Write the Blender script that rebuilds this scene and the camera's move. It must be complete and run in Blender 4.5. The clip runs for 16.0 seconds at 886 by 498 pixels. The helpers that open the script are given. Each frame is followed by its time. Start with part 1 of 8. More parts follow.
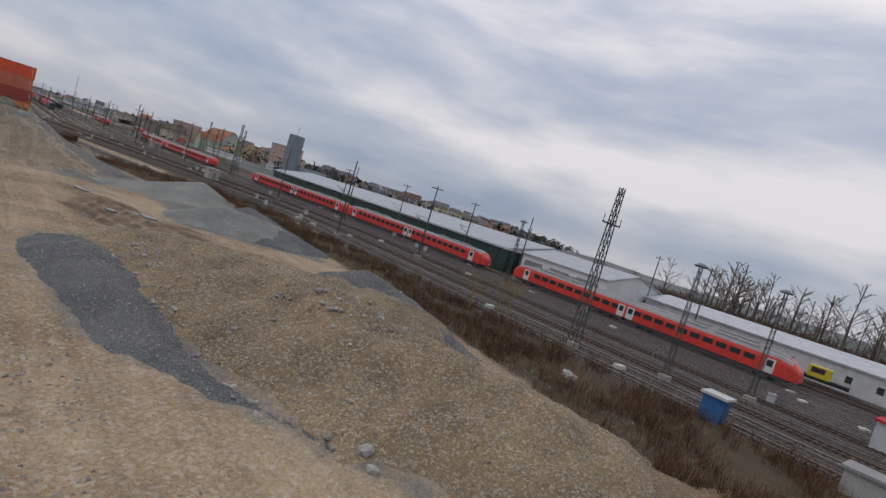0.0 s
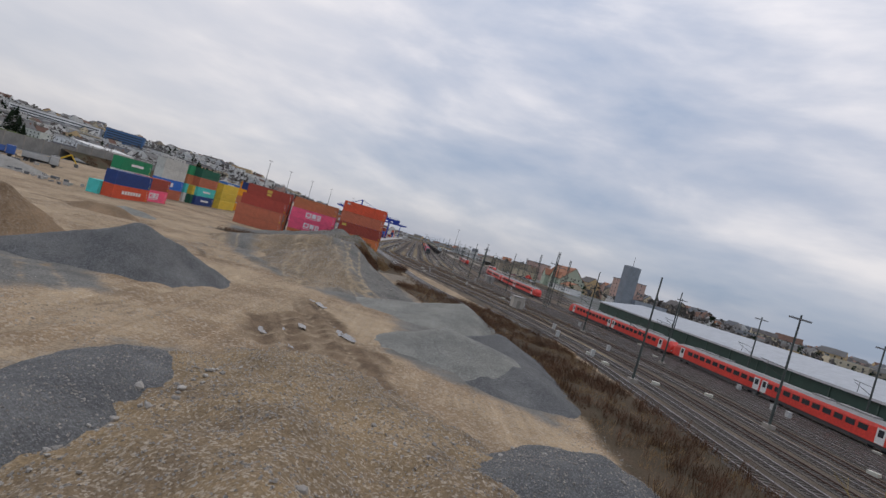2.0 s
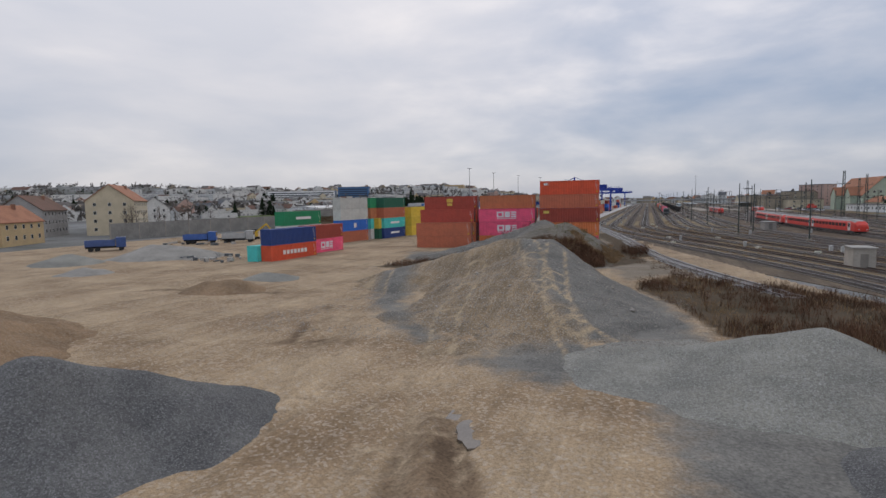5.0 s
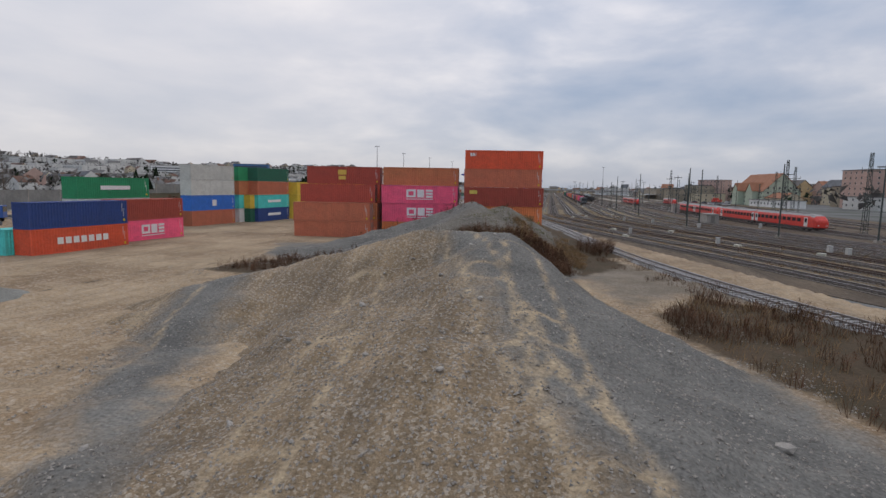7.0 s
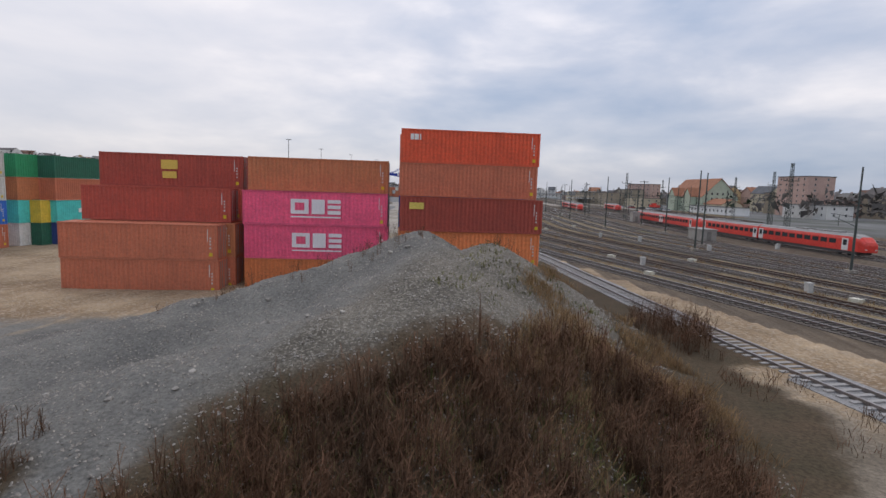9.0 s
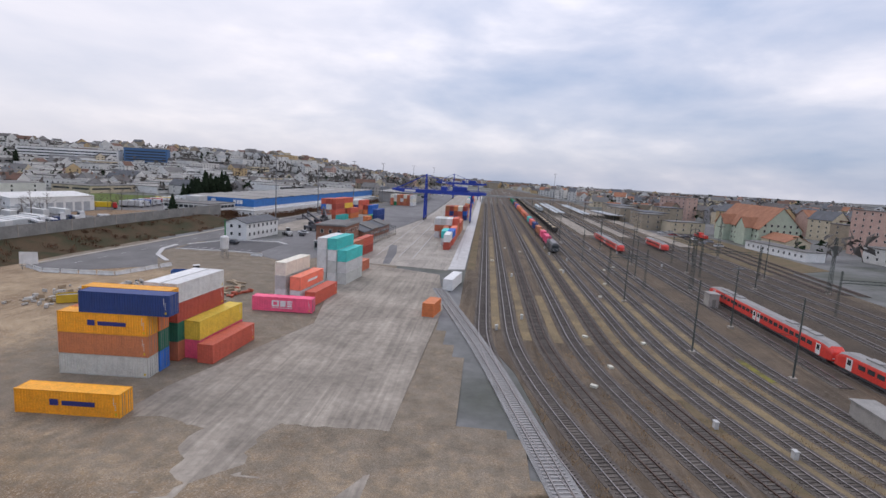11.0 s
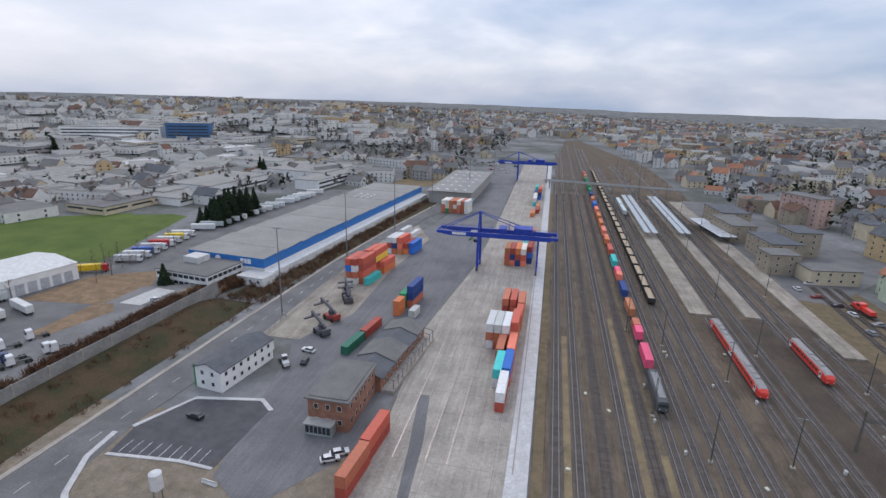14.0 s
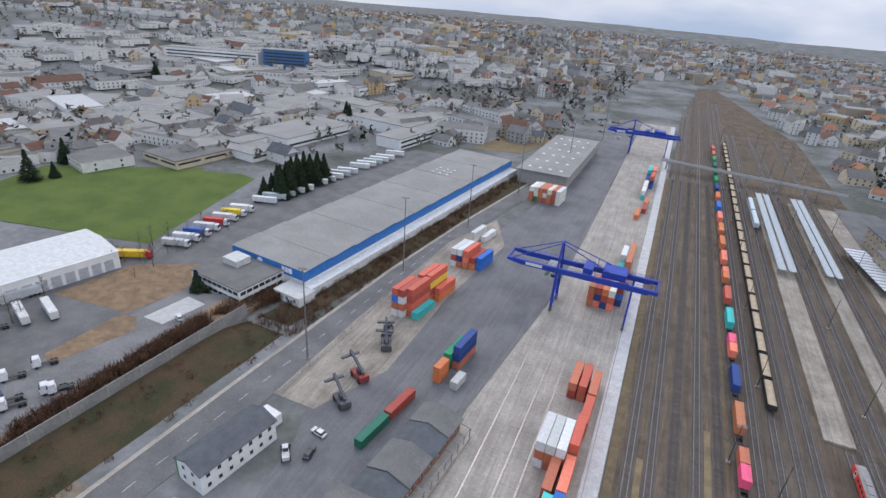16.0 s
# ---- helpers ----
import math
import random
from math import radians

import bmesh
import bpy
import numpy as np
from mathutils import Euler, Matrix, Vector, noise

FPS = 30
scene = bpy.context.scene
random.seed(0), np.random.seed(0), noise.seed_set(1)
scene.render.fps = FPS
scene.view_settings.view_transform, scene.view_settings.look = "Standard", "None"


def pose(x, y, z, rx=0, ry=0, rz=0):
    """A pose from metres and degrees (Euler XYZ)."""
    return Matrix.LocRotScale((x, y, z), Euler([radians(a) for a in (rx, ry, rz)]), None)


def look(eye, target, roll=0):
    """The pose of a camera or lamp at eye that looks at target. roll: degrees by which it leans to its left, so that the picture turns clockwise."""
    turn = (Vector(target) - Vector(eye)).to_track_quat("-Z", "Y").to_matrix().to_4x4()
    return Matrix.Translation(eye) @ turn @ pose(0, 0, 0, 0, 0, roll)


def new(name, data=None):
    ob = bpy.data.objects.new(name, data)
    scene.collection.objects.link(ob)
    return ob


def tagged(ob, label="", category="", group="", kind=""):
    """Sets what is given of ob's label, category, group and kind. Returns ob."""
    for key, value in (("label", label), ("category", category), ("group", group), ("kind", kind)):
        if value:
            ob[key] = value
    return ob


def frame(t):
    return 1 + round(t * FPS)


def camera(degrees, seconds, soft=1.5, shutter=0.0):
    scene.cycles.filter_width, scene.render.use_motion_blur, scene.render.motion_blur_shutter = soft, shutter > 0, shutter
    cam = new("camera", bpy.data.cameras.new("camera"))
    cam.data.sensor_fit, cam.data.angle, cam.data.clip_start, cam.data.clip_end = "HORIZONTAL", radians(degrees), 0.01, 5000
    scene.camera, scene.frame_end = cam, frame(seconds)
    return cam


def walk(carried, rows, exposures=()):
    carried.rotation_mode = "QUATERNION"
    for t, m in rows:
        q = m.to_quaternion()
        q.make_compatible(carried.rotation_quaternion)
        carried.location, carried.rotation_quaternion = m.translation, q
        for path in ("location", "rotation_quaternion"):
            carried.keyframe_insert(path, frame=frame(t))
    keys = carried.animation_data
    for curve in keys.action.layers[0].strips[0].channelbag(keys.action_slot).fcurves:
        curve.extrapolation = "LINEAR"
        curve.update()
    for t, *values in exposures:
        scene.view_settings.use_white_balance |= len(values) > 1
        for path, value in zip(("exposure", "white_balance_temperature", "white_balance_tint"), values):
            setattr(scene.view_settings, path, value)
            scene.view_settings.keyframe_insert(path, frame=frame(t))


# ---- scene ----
cam = camera(79.54, 16.0)
PATH = [
    (0.0, pose(0.00, -0.00, 9.83, 85.71, -16.64, -40.73)),
    (0.5, pose(5.43, 2.83, 9.91, 86.16, -15.10, -30.32)),
    (1.0, pose(10.34, 6.47, 9.98, 87.97, -15.93, -20.51)),
    (1.5, pose(14.36, 11.10, 9.94, 88.99, -16.87, -11.02)),
    (2.0, pose(17.57, 16.41, 10.06, 89.41, -16.11, -2.73)),
    (2.5, pose(19.77, 22.15, 10.34, 89.02, -13.33, 3.70)),
    (3.0, pose(21.16, 28.47, 10.48, 88.21, -10.48, 9.25)),
    (3.5, pose(21.80, 34.64, 10.81, 87.36, -8.80, 15.18)),
    (6.0, pose(11.97, 65.78, 9.37, 83.52, 4.35, 20.96)),
    (6.5, pose(10.28, 73.77, 8.83, 83.10, 1.07, 16.72)),
    (7.0, pose(8.62, 82.24, 8.38, 83.33, -1.03, 11.37)),
    (7.5, pose(6.56, 91.64, 7.99, 84.17, -0.94, 8.40)),
    (8.0, pose(4.71, 101.01, 8.22, 84.21, -1.36, 6.12)),
    (8.5, pose(3.00, 110.21, 8.51, 83.99, -1.68, 4.58)),
    (9.0, pose(1.61, 119.98, 9.16, 83.51, -1.88, 3.28)),
    (9.5, pose(0.47, 129.89, 10.81, 82.60, -1.16, 2.38)),
    (10.0, pose(-0.24, 141.43, 15.32, 82.17, -0.31, 2.21)),
    (10.2, pose(-0.66, 146.34, 17.74, 82.43, -1.08, 2.12)),
    (12.3, pose(-4.29, 200.53, 53.00, 78.32, -5.39, 9.38)),
    (12.5, pose(-4.53, 205.84, 56.27, 77.76, -5.19, 10.02)),
    (13.0, pose(-5.25, 218.63, 64.76, 76.72, -4.32, 11.10)),
    (13.5, pose(-6.22, 232.00, 73.03, 75.34, -3.02, 11.56)),
    (14.0, pose(-7.62, 245.15, 81.18, 73.45, -1.31, 11.59)),
    (14.5, pose(-9.06, 258.33, 88.59, 71.26, -0.22, 11.90)),
    (15.0, pose(-10.46, 272.05, 96.29, 68.77, 0.66, 12.37)),
    (15.5, pose(-10.76, 286.17, 103.28, 66.85, 0.05, 15.42)),
    (16.0, pose(-11.45, 300.15, 109.41, 64.24, -3.76, 23.81)),
]
walk(cam, PATH, exposures=[(0.0, -0.2, 6600, 15), (1.5, -0.1, 6600, 15), (3.5, -0.12, 6600, 15), (8.5, -0.03, 6600, 15), (9.5, 0.26, 6600, 18), (10.2, 0.3, 6600, 20), (12.3, 0.12, 6200, 16), (16.0, 0.5, 6200, 15)])

# ---- light ----
world = bpy.data.worlds.new("overcast_sky")
scene.world = world
world.use_nodes = True
_nt = world.node_tree
_nt.nodes.clear()


def wn(kind, **kw):
    n = _nt.nodes.new(kind)
    for k, v in kw.items():
        n.inputs[k].default_value = v
    return n


SUN_YAW, SUN_EL = 28.0, 48.0
_sky = wn("ShaderNodeTexSky")
_sky.sky_type = "NISHITA"
_sky.sun_disc = False
_sky.sun_elevation = radians(SUN_EL)
_sky.sun_rotation = radians(-SUN_YAW)
_tc = wn("ShaderNodeTexCoord")
_map = wn("ShaderNodeMapping")
_map.inputs["Location"].default_value = (3.7, 1.9, 0.6)
_map.inputs["Rotation"].default_value = (0, 0, radians(35))
_map.inputs["Scale"].default_value = (1.0, 0.7, 2.9)
_n1 = wn("ShaderNodeTexNoise", Scale=3.4, Detail=9.0, Roughness=0.52, Distortion=0.15)
_n2 = wn("ShaderNodeTexNoise", Scale=1.15, Detail=4.0, Roughness=0.5)
_add = wn("ShaderNodeMath")
_add.operation = "ADD"
_half = wn("ShaderNodeMath")
_half.operation = "MULTIPLY"
_half.inputs[1].default_value = 0.5
_ramp = wn("ShaderNodeValToRGB")
_cr = _ramp.color_ramp
_cr.elements[0].position, _cr.elements[0].color = 0.39, (0.37, 0.48, 0.64, 1)
_cr.elements[1].position, _cr.elements[1].color = 0.62, (1.0, 1.0, 1.0, 1)
_e = _cr.elements.new(0.50)
_e.color = (0.60, 0.665, 0.765, 1)
_sc = wn("ShaderNodeMix")
_sc.data_type = "RGBA"
_sc.blend_type = "MIX"
_sc.inputs[0].default_value = 0.88
_mulsky = wn("ShaderNodeVectorMath")
_mulsky.operation = "SCALE"
_mulsky.inputs["Scale"].default_value = 0.12
_bg = wn("ShaderNodeBackground", Strength=1.0)
_wout = wn("ShaderNodeOutputWorld")
_l = _nt.links.new
_l(_tc.outputs["Generated"], _map.inputs["Vector"])
_l(_map.outputs[0], _n1.inputs["Vector"])
_l(_map.outputs[0], _n2.inputs["Vector"])
_l(_n1.outputs["Fac"], _add.inputs[0])
_l(_n2.outputs["Fac"], _add.inputs[1])
_l(_add.outputs[0], _half.inputs[0])
_side = wn("ShaderNodeVectorMath")
_side.operation = "DOT_PRODUCT"
_side.inputs[1].default_value = (0.07, -0.03, 0.0)
_tilt = wn("ShaderNodeMath")
_tilt.operation = "ADD"
_l(_tc.outputs["Generated"], _side.inputs[0])
_l(_side.outputs["Value"], _tilt.inputs[0])
_l(_half.outputs[0], _tilt.inputs[1])
_l(_tilt.outputs[0], _ramp.inputs[0])
_l(_sky.outputs[0], _mulsky.inputs[0])
_l(_mulsky.outputs[0], _sc.inputs[6])
_l(_ramp.outputs[0], _sc.inputs[7])
_dot = wn("ShaderNodeVectorMath")
_dot.operation = "DOT_PRODUCT"
_dot.inputs[1].default_value = (-math.sin(radians(SUN_YAW + 14)) * math.cos(radians(32)), math.cos(radians(SUN_YAW + 14)) * math.cos(radians(32)), math.sin(radians(32)))
_gr = wn("ShaderNodeMapRange")
_gr.interpolation_type = "SMOOTHSTEP"
_gr.inputs["From Min"].default_value, _gr.inputs["From Max"].default_value = 0.72, 1.0
_gr.inputs["To Max"].default_value = 0.55
_gm = wn("ShaderNodeMix")
_gm.data_type = "RGBA"
_gm.inputs[7].default_value = (1.0, 0.985, 0.96, 1)
_l(_tc.outputs["Generated"], _dot.inputs[0])
_l(_dot.outputs["Value"], _gr.inputs["Value"])
_l(_gr.outputs[0], _gm.inputs[0])
_l(_sc.outputs[2], _gm.inputs[6])
_up = wn("ShaderNodeSeparateXYZ")
_rise = wn("ShaderNodeMapRange")
_rise.inputs["To Min"].default_value, _rise.inputs["To Max"].default_value = 0.80, 1.35
_dim = wn("ShaderNodeVectorMath")
_dim.operation = "SCALE"
_l(_tc.outputs["Generated"], _up.inputs[0])
_l(_up.outputs[2], _rise.inputs["Value"])
_l(_gm.outputs[2], _dim.inputs[0])
_l(_rise.outputs[0], _dim.inputs["Scale"])
_l(_dim.outputs[0], _bg.inputs["Color"])
_l(_bg.outputs[0], _wout.inputs[0])

sun_data = bpy.data.lights.new("sun", "SUN")
sun_data.energy, sun_data.angle, sun_data.color = 0.55, radians(30), (1.0, 0.95, 0.88)
sun = new("sun", sun_data)
_a, _b = radians(SUN_YAW), radians(SUN_EL)
sun.matrix_world = look((-math.sin(_a) * math.cos(_b) * 300, math.cos(_a) * math.cos(_b) * 300 + 100, math.sin(_b) * 300), (0, 100, 0))


# ---- materials ----
def mat(name, c1, c2=None, scale=1.0, rough=0.8, metal=0.0, bump=0.0, bscale=None, fine=None, coat=0.0, vary=0.0, spec=0.35, lo=0.38, hi=0.62, isl=0.0, grain=0.22):
    """A surface with two scales of variation: broad patches between c1 and c2, fine grain, relief."""
    m = bpy.data.materials.new(name)
    m.use_nodes = True
    nt = m.node_tree
    p = nt.nodes["Principled BSDF"]
    p.inputs["Roughness"].default_value = rough
    p.inputs["Metallic"].default_value = metal
    p.inputs["Specular IOR Level"].default_value = spec
    if coat:
        p.inputs["Coat Weight"].default_value = coat
    c2 = c2 or tuple(v * 0.7 for v in c1)
    tc = nt.nodes.new("ShaderNodeTexCoord")
    a = nt.nodes.new("ShaderNodeTexNoise")
    a.inputs["Scale"].default_value = scale
    a.inputs["Detail"].default_value = 5
    a.inputs["Roughness"].default_value = 0.6
    r = nt.nodes.new("ShaderNodeMapRange")
    r.inputs["From Min"].default_value, r.inputs["From Max"].default_value = lo, hi
    mx = nt.nodes.new("ShaderNodeMix")
    mx.data_type = "RGBA"
    mx.inputs[6].default_value, mx.inputs[7].default_value = (*c1, 1), (*c2, 1)
    L = nt.links.new
    L(tc.outputs["Object"], a.inputs["Vector"])
    L(a.outputs["Fac"], r.inputs["Value"])
    L(r.outputs[0], mx.inputs[0])
    f = nt.nodes.new("ShaderNodeTexNoise")
    f.inputs["Scale"].default_value = fine or scale * 14
    f.inputs["Detail"].default_value = 4
    f.inputs["Roughness"].default_value = 0.7
    L(tc.outputs["Object"], f.inputs["Vector"])
    fr = nt.nodes.new("ShaderNodeMapRange")
    fr.inputs["From Min"].default_value, fr.inputs["From Max"].default_value = 0.25, 0.75
    fr.inputs["To Min"].default_value, fr.inputs["To Max"].default_value = 1 - grain, 1 + grain
    L(f.outputs["Fac"], fr.inputs["Value"])
    vm = nt.nodes.new("ShaderNodeVectorMath")
    vm.operation = "SCALE"
    L(mx.outputs[2], vm.inputs[0])
    L(fr.outputs[0], vm.inputs["Scale"])
    out = vm.outputs[0]
    if vary or isl:
        hs = nt.nodes.new("ShaderNodeHueSaturation")
        vr = nt.nodes.new("ShaderNodeMapRange")
        v = vary or isl
        vr.inputs["To Min"].default_value, vr.inputs["To Max"].default_value = 1 - v, 1 + v
        if isl:
            g = nt.nodes.new("ShaderNodeNewGeometry")
            L(g.outputs["Random Per Island"], vr.inputs["Value"])
        else:
            oi = nt.nodes.new("ShaderNodeObjectInfo")
            L(oi.outputs["Random"], vr.inputs["Value"])
        L(vr.outputs[0], hs.inputs["Value"])
        L(out, hs.inputs["Color"])
        out = hs.outputs[0]
    L(out, p.inputs["Base Color"])
    if bump:
        b = nt.nodes.new("ShaderNodeBump")
        b.inputs["Strength"].default_value = bump
        b.inputs["Distance"].default_value = 0.1
        bn = nt.nodes.new("ShaderNodeTexNoise")
        bn.inputs["Scale"].default_value = bscale or (fine or scale * 14)
        bn.inputs["Detail"].default_value = 5
        L(tc.outputs["Object"], bn.inputs["Vector"])
        L(bn.outputs["Fac"], b.inputs["Height"])
        L(b.outputs[0], p.inputs["Normal"])
    return m


_flat = {}


def paint(c, rough=0.55, metal=0.0, bump=0.0, wear=0.82, scale=0.6, spec=0.4):
    """Painted or coated surface, slightly weathered."""
    k = (tuple(round(v, 3) for v in c), rough, metal, bump, wear, scale)
    if k not in _flat:
        _flat[k] = mat("coat", c, tuple(v * wear for v in c), scale=scale, rough=rough, metal=metal, bump=bump, fine=9, spec=spec)
    return _flat[k]


def stony(name, c1, c2, c3, big=0.12, stone=3.0, bump=0.5):
    """Loose mineral ground: broad patches, then stones of their own tone."""
    stone *= 4.2
    m = mat(name, c1, c2, scale=big, rough=0.95, bump=bump, bscale=stone * 0.7, fine=7.0, spec=0.15, grain=0.36)
    nt = m.node_tree
    p = nt.nodes["Principled BSDF"]
    src = p.inputs["Base Color"].links[0].from_socket
    tc = nt.nodes.new("ShaderNodeTexCoord")
    v = nt.nodes.new("ShaderNodeTexVoronoi")
    v.inputs["Scale"].default_value = stone
    r = nt.nodes.new("ShaderNodeMapRange")
    r.inputs["From Min"].default_value, r.inputs["From Max"].default_value = 0.62, 0.97
    r.inputs["To Max"].default_value = 0.75
    sx = nt.nodes.new("ShaderNodeSeparateColor")
    mx = nt.nodes.new("ShaderNodeMix")
    mx.data_type = "RGBA"
    mx.inputs[7].default_value = (*c3, 1)
    L = nt.links.new
    L(tc.outputs["Object"], v.inputs["Vector"])
    L(v.outputs["Color"], sx.inputs[0])
    L(sx.outputs[0], r.inputs["Value"])
    L(r.outputs[0], mx.inputs[0])
    L(src, mx.inputs[6])
    # clods and damp hollows, then fine grit
    out = mx.outputs[2]
    for scale, lo, hi, amount in ((0.35, 0.36, 0.64, 0.1), (22.0, 0.3, 0.7, 0.4)):
        n = nt.nodes.new("ShaderNodeTexNoise")
        n.inputs["Scale"].default_value = scale
        n.inputs["Detail"].default_value = 6
        n.inputs["Roughness"].default_value = 0.72
        q = nt.nodes.new("ShaderNodeMapRange")
        q.inputs["From Min"].default_value, q.inputs["From Max"].default_value = lo, hi
        q.inputs["To Min"].default_value, q.inputs["To Max"].default_value = 1 - amount, 1 + amount
        v2 = nt.nodes.new("ShaderNodeVectorMath")
        v2.operation = "SCALE"
        L(tc.outputs["Object"], n.inputs["Vector"])
        L(n.outputs["Fac"], q.inputs["Value"])
        L(out, v2.inputs[0])
        L(q.outputs[0], v2.inputs["Scale"])
        out = v2.outputs[0]
    L(out, p.inputs["Base Color"])
    return m


SITE = stony("building_site", (0.365, 0.272, 0.172), (0.225, 0.156, 0.094), (0.42, 0.35, 0.27), big=0.11, stone=1.6)
MOUND = stony("mound_earth", (0.27, 0.198, 0.122), (0.19, 0.142, 0.093), (0.40, 0.35, 0.28), big=0.22, stone=2.6, bump=0.8)


def zoned(m, zones):
    """Lets layers named by mesh attributes lie over a ground: (attribute, colour, second colour)."""
    nt = m.node_tree
    p = nt.nodes["Principled BSDF"]
    L = nt.links.new
    tc = nt.nodes.new("ShaderNodeTexCoord")
    n1, n2, n3 = (nt.nodes.new("ShaderNodeTexNoise") for _ in range(3))
    for n, s in ((n1, 0.55), (n2, 0.3), (n3, 7.0)):
        n.inputs["Scale"].default_value = s
        n.inputs["Detail"].default_value = 6
        n.inputs["Roughness"].default_value = 0.65
        L(tc.outputs["Object"], n.inputs["Vector"])
    for name, c1, c2 in zones:
        at = nt.nodes.new("ShaderNodeAttribute")
        at.attribute_name = name
        ad = nt.nodes.new("ShaderNodeMath")
        ad.operation = "ADD"
        L(at.outputs["Fac"], ad.inputs[0])
        L(n1.outputs["Fac"], ad.inputs[1])
        r = nt.nodes.new("ShaderNodeMapRange")
        r.interpolation_type = "SMOOTHSTEP"
        r.inputs["From Min"].default_value, r.inputs["From Max"].default_value = 0.72, 1.3
        L(ad.outputs[0], r.inputs["Value"])
        cm = nt.nodes.new("ShaderNodeMix")
        cm.data_type = "RGBA"
        cm.inputs[6].default_value, cm.inputs[7].default_value = (*c1, 1), (*c2, 1)
        q = nt.nodes.new("ShaderNodeMapRange")
        q.inputs["From Min"].default_value, q.inputs["From Max"].default_value = 0.35, 0.65
        L(n2.outputs["Fac"], q.inputs["Value"])
        L(q.outputs[0], cm.inputs[0])
        g = nt.nodes.new("ShaderNodeMapRange")
        g.inputs["From Min"].default_value, g.inputs["From Max"].default_value = 0.3, 0.7
        g.inputs["To Min"].default_value, g.inputs["To Max"].default_value = 0.62, 1.42
        L(n3.outputs["Fac"], g.inputs["Value"])
        sc = nt.nodes.new("ShaderNodeVectorMath")
        sc.operation = "SCALE"
        L(cm.outputs[2], sc.inputs[0])
        L(g.outputs[0], sc.inputs["Scale"])
        mx = nt.nodes.new("ShaderNodeMix")
        mx.data_type = "RGBA"
        L(r.outputs[0], mx.inputs[0])
        L(p.inputs["Base Color"].links[0].from_socket, mx.inputs[6])
        L(sc.outputs[0], mx.inputs[7])
        L(mx.outputs[2], p.inputs["Base Color"])
    return m


def streaked(m, rot, amount):
    """Long faint streaks of wheel tracks over a ground."""
    nt = m.node_tree
    p = nt.nodes["Principled BSDF"]
    L = nt.links.new
    tc = nt.nodes.new("ShaderNodeTexCoord")
    mp = nt.nodes.new("ShaderNodeMapping")
    mp.inputs["Rotation"].default_value = (0, 0, radians(rot))
    mp.inputs["Scale"].default_value = (0.9, 0.045, 0.2)
    n = nt.nodes.new("ShaderNodeTexNoise")
    n.inputs["Scale"].default_value = 1.0
    n.inputs["Detail"].default_value = 7
    n.inputs["Roughness"].default_value = 0.62
    n.inputs["Distortion"].default_value = 0.9
    r = nt.nodes.new("ShaderNodeMapRange")
    r.inputs["From Min"].default_value, r.inputs["From Max"].default_value = 0.33, 0.67
    r.inputs["To Min"].default_value, r.inputs["To Max"].default_value = 1 - amount, 1 + amount
    v = nt.nodes.new("ShaderNodeVectorMath")
    v.operation = "SCALE"
    L(tc.outputs["Object"], mp.inputs["Vector"])
    L(mp.outputs[0], n.inputs["Vector"])
    L(n.outputs["Fac"], r.inputs["Value"])
    L(p.inputs["Base Color"].links[0].from_socket, v.inputs[0])
    L(r.outputs[0], v.inputs["Scale"])
    L(v.outputs[0], p.inputs["Base Color"])


streaked(SITE, -28, 0.13)
streaked(MOUND, -12, 0.24)
ZG = ("gravel", (0.195, 0.188, 0.168), (0.125, 0.122, 0.112))
ZD = ("dust", (0.23, 0.195, 0.152), (0.16, 0.133, 0.10))
ZM = ("mud", (0.105, 0.072, 0.046), (0.20, 0.14, 0.088))
ZV = ("verge", (0.09, 0.063, 0.04), (0.066, 0.052, 0.032))
ZT = ("tread", (0.40, 0.31, 0.205), (0.20, 0.148, 0.098))
zoned(SITE, (ZD, ZG, ZM, ZT, ZV))
ZR = ("tread", (0.44, 0.345, 0.225), (0.33, 0.255, 0.165))
zoned(MOUND, (ZG, ZR, ZV))
SANDH = stony("sand_heap", (0.27, 0.192, 0.108), (0.168, 0.122, 0.077), (0.42, 0.36, 0.28), big=0.22, stone=2.6, bump=0.8)
GRAVEL = stony("grey_gravel", (0.245, 0.24, 0.208), (0.18, 0.178, 0.158), (0.33, 0.33, 0.31), big=0.25, stone=4.0, bump=0.8)
GRAVEL_D = stony("dark_gravel", (0.135, 0.135, 0.13), (0.092, 0.093, 0.093), (0.22, 0.22, 0.22), big=0.3, stone=4.5, bump=0.8)
GRAVEL_P = stony("pale_gravel", (0.29, 0.275, 0.245), (0.22, 0.21, 0.19), (0.33, 0.32, 0.30), big=0.2, stone=4.0)
BROWN = stony("brown_earth", (0.26, 0.175, 0.105), (0.17, 0.115, 0.07), (0.28, 0.22, 0.16), big=0.25, stone=2.2, bump=0.8)
BALLAST = stony("rusty_ballast", (0.14, 0.104, 0.071), (0.083, 0.064, 0.047), (0.19, 0.165, 0.135), big=0.07, stone=4.0)
BALLAST2 = stony("track_bed", (0.115, 0.096, 0.082), (0.078, 0.068, 0.06), (0.22, 0.20, 0.18), big=0.15, stone=5.0)
BALLAST_P = stony("fresh_ballast", (0.27, 0.265, 0.26), (0.21, 0.205, 0.20), (0.33, 0.33, 0.32), big=0.3, stone=5.0)
WEEDS = mat("weedy_ballast", (0.18, 0.135, 0.085), (0.13, 0.108, 0.066), scale=0.3, rough=1, bump=0.8, fine=4, spec=0.1)
MOSS = mat("yellow_moss", (0.21, 0.19, 0.05), (0.11, 0.095, 0.055), scale=0.4, rough=1, bump=0.8, fine=4, spec=0.1, lo=0.45, hi=0.6)
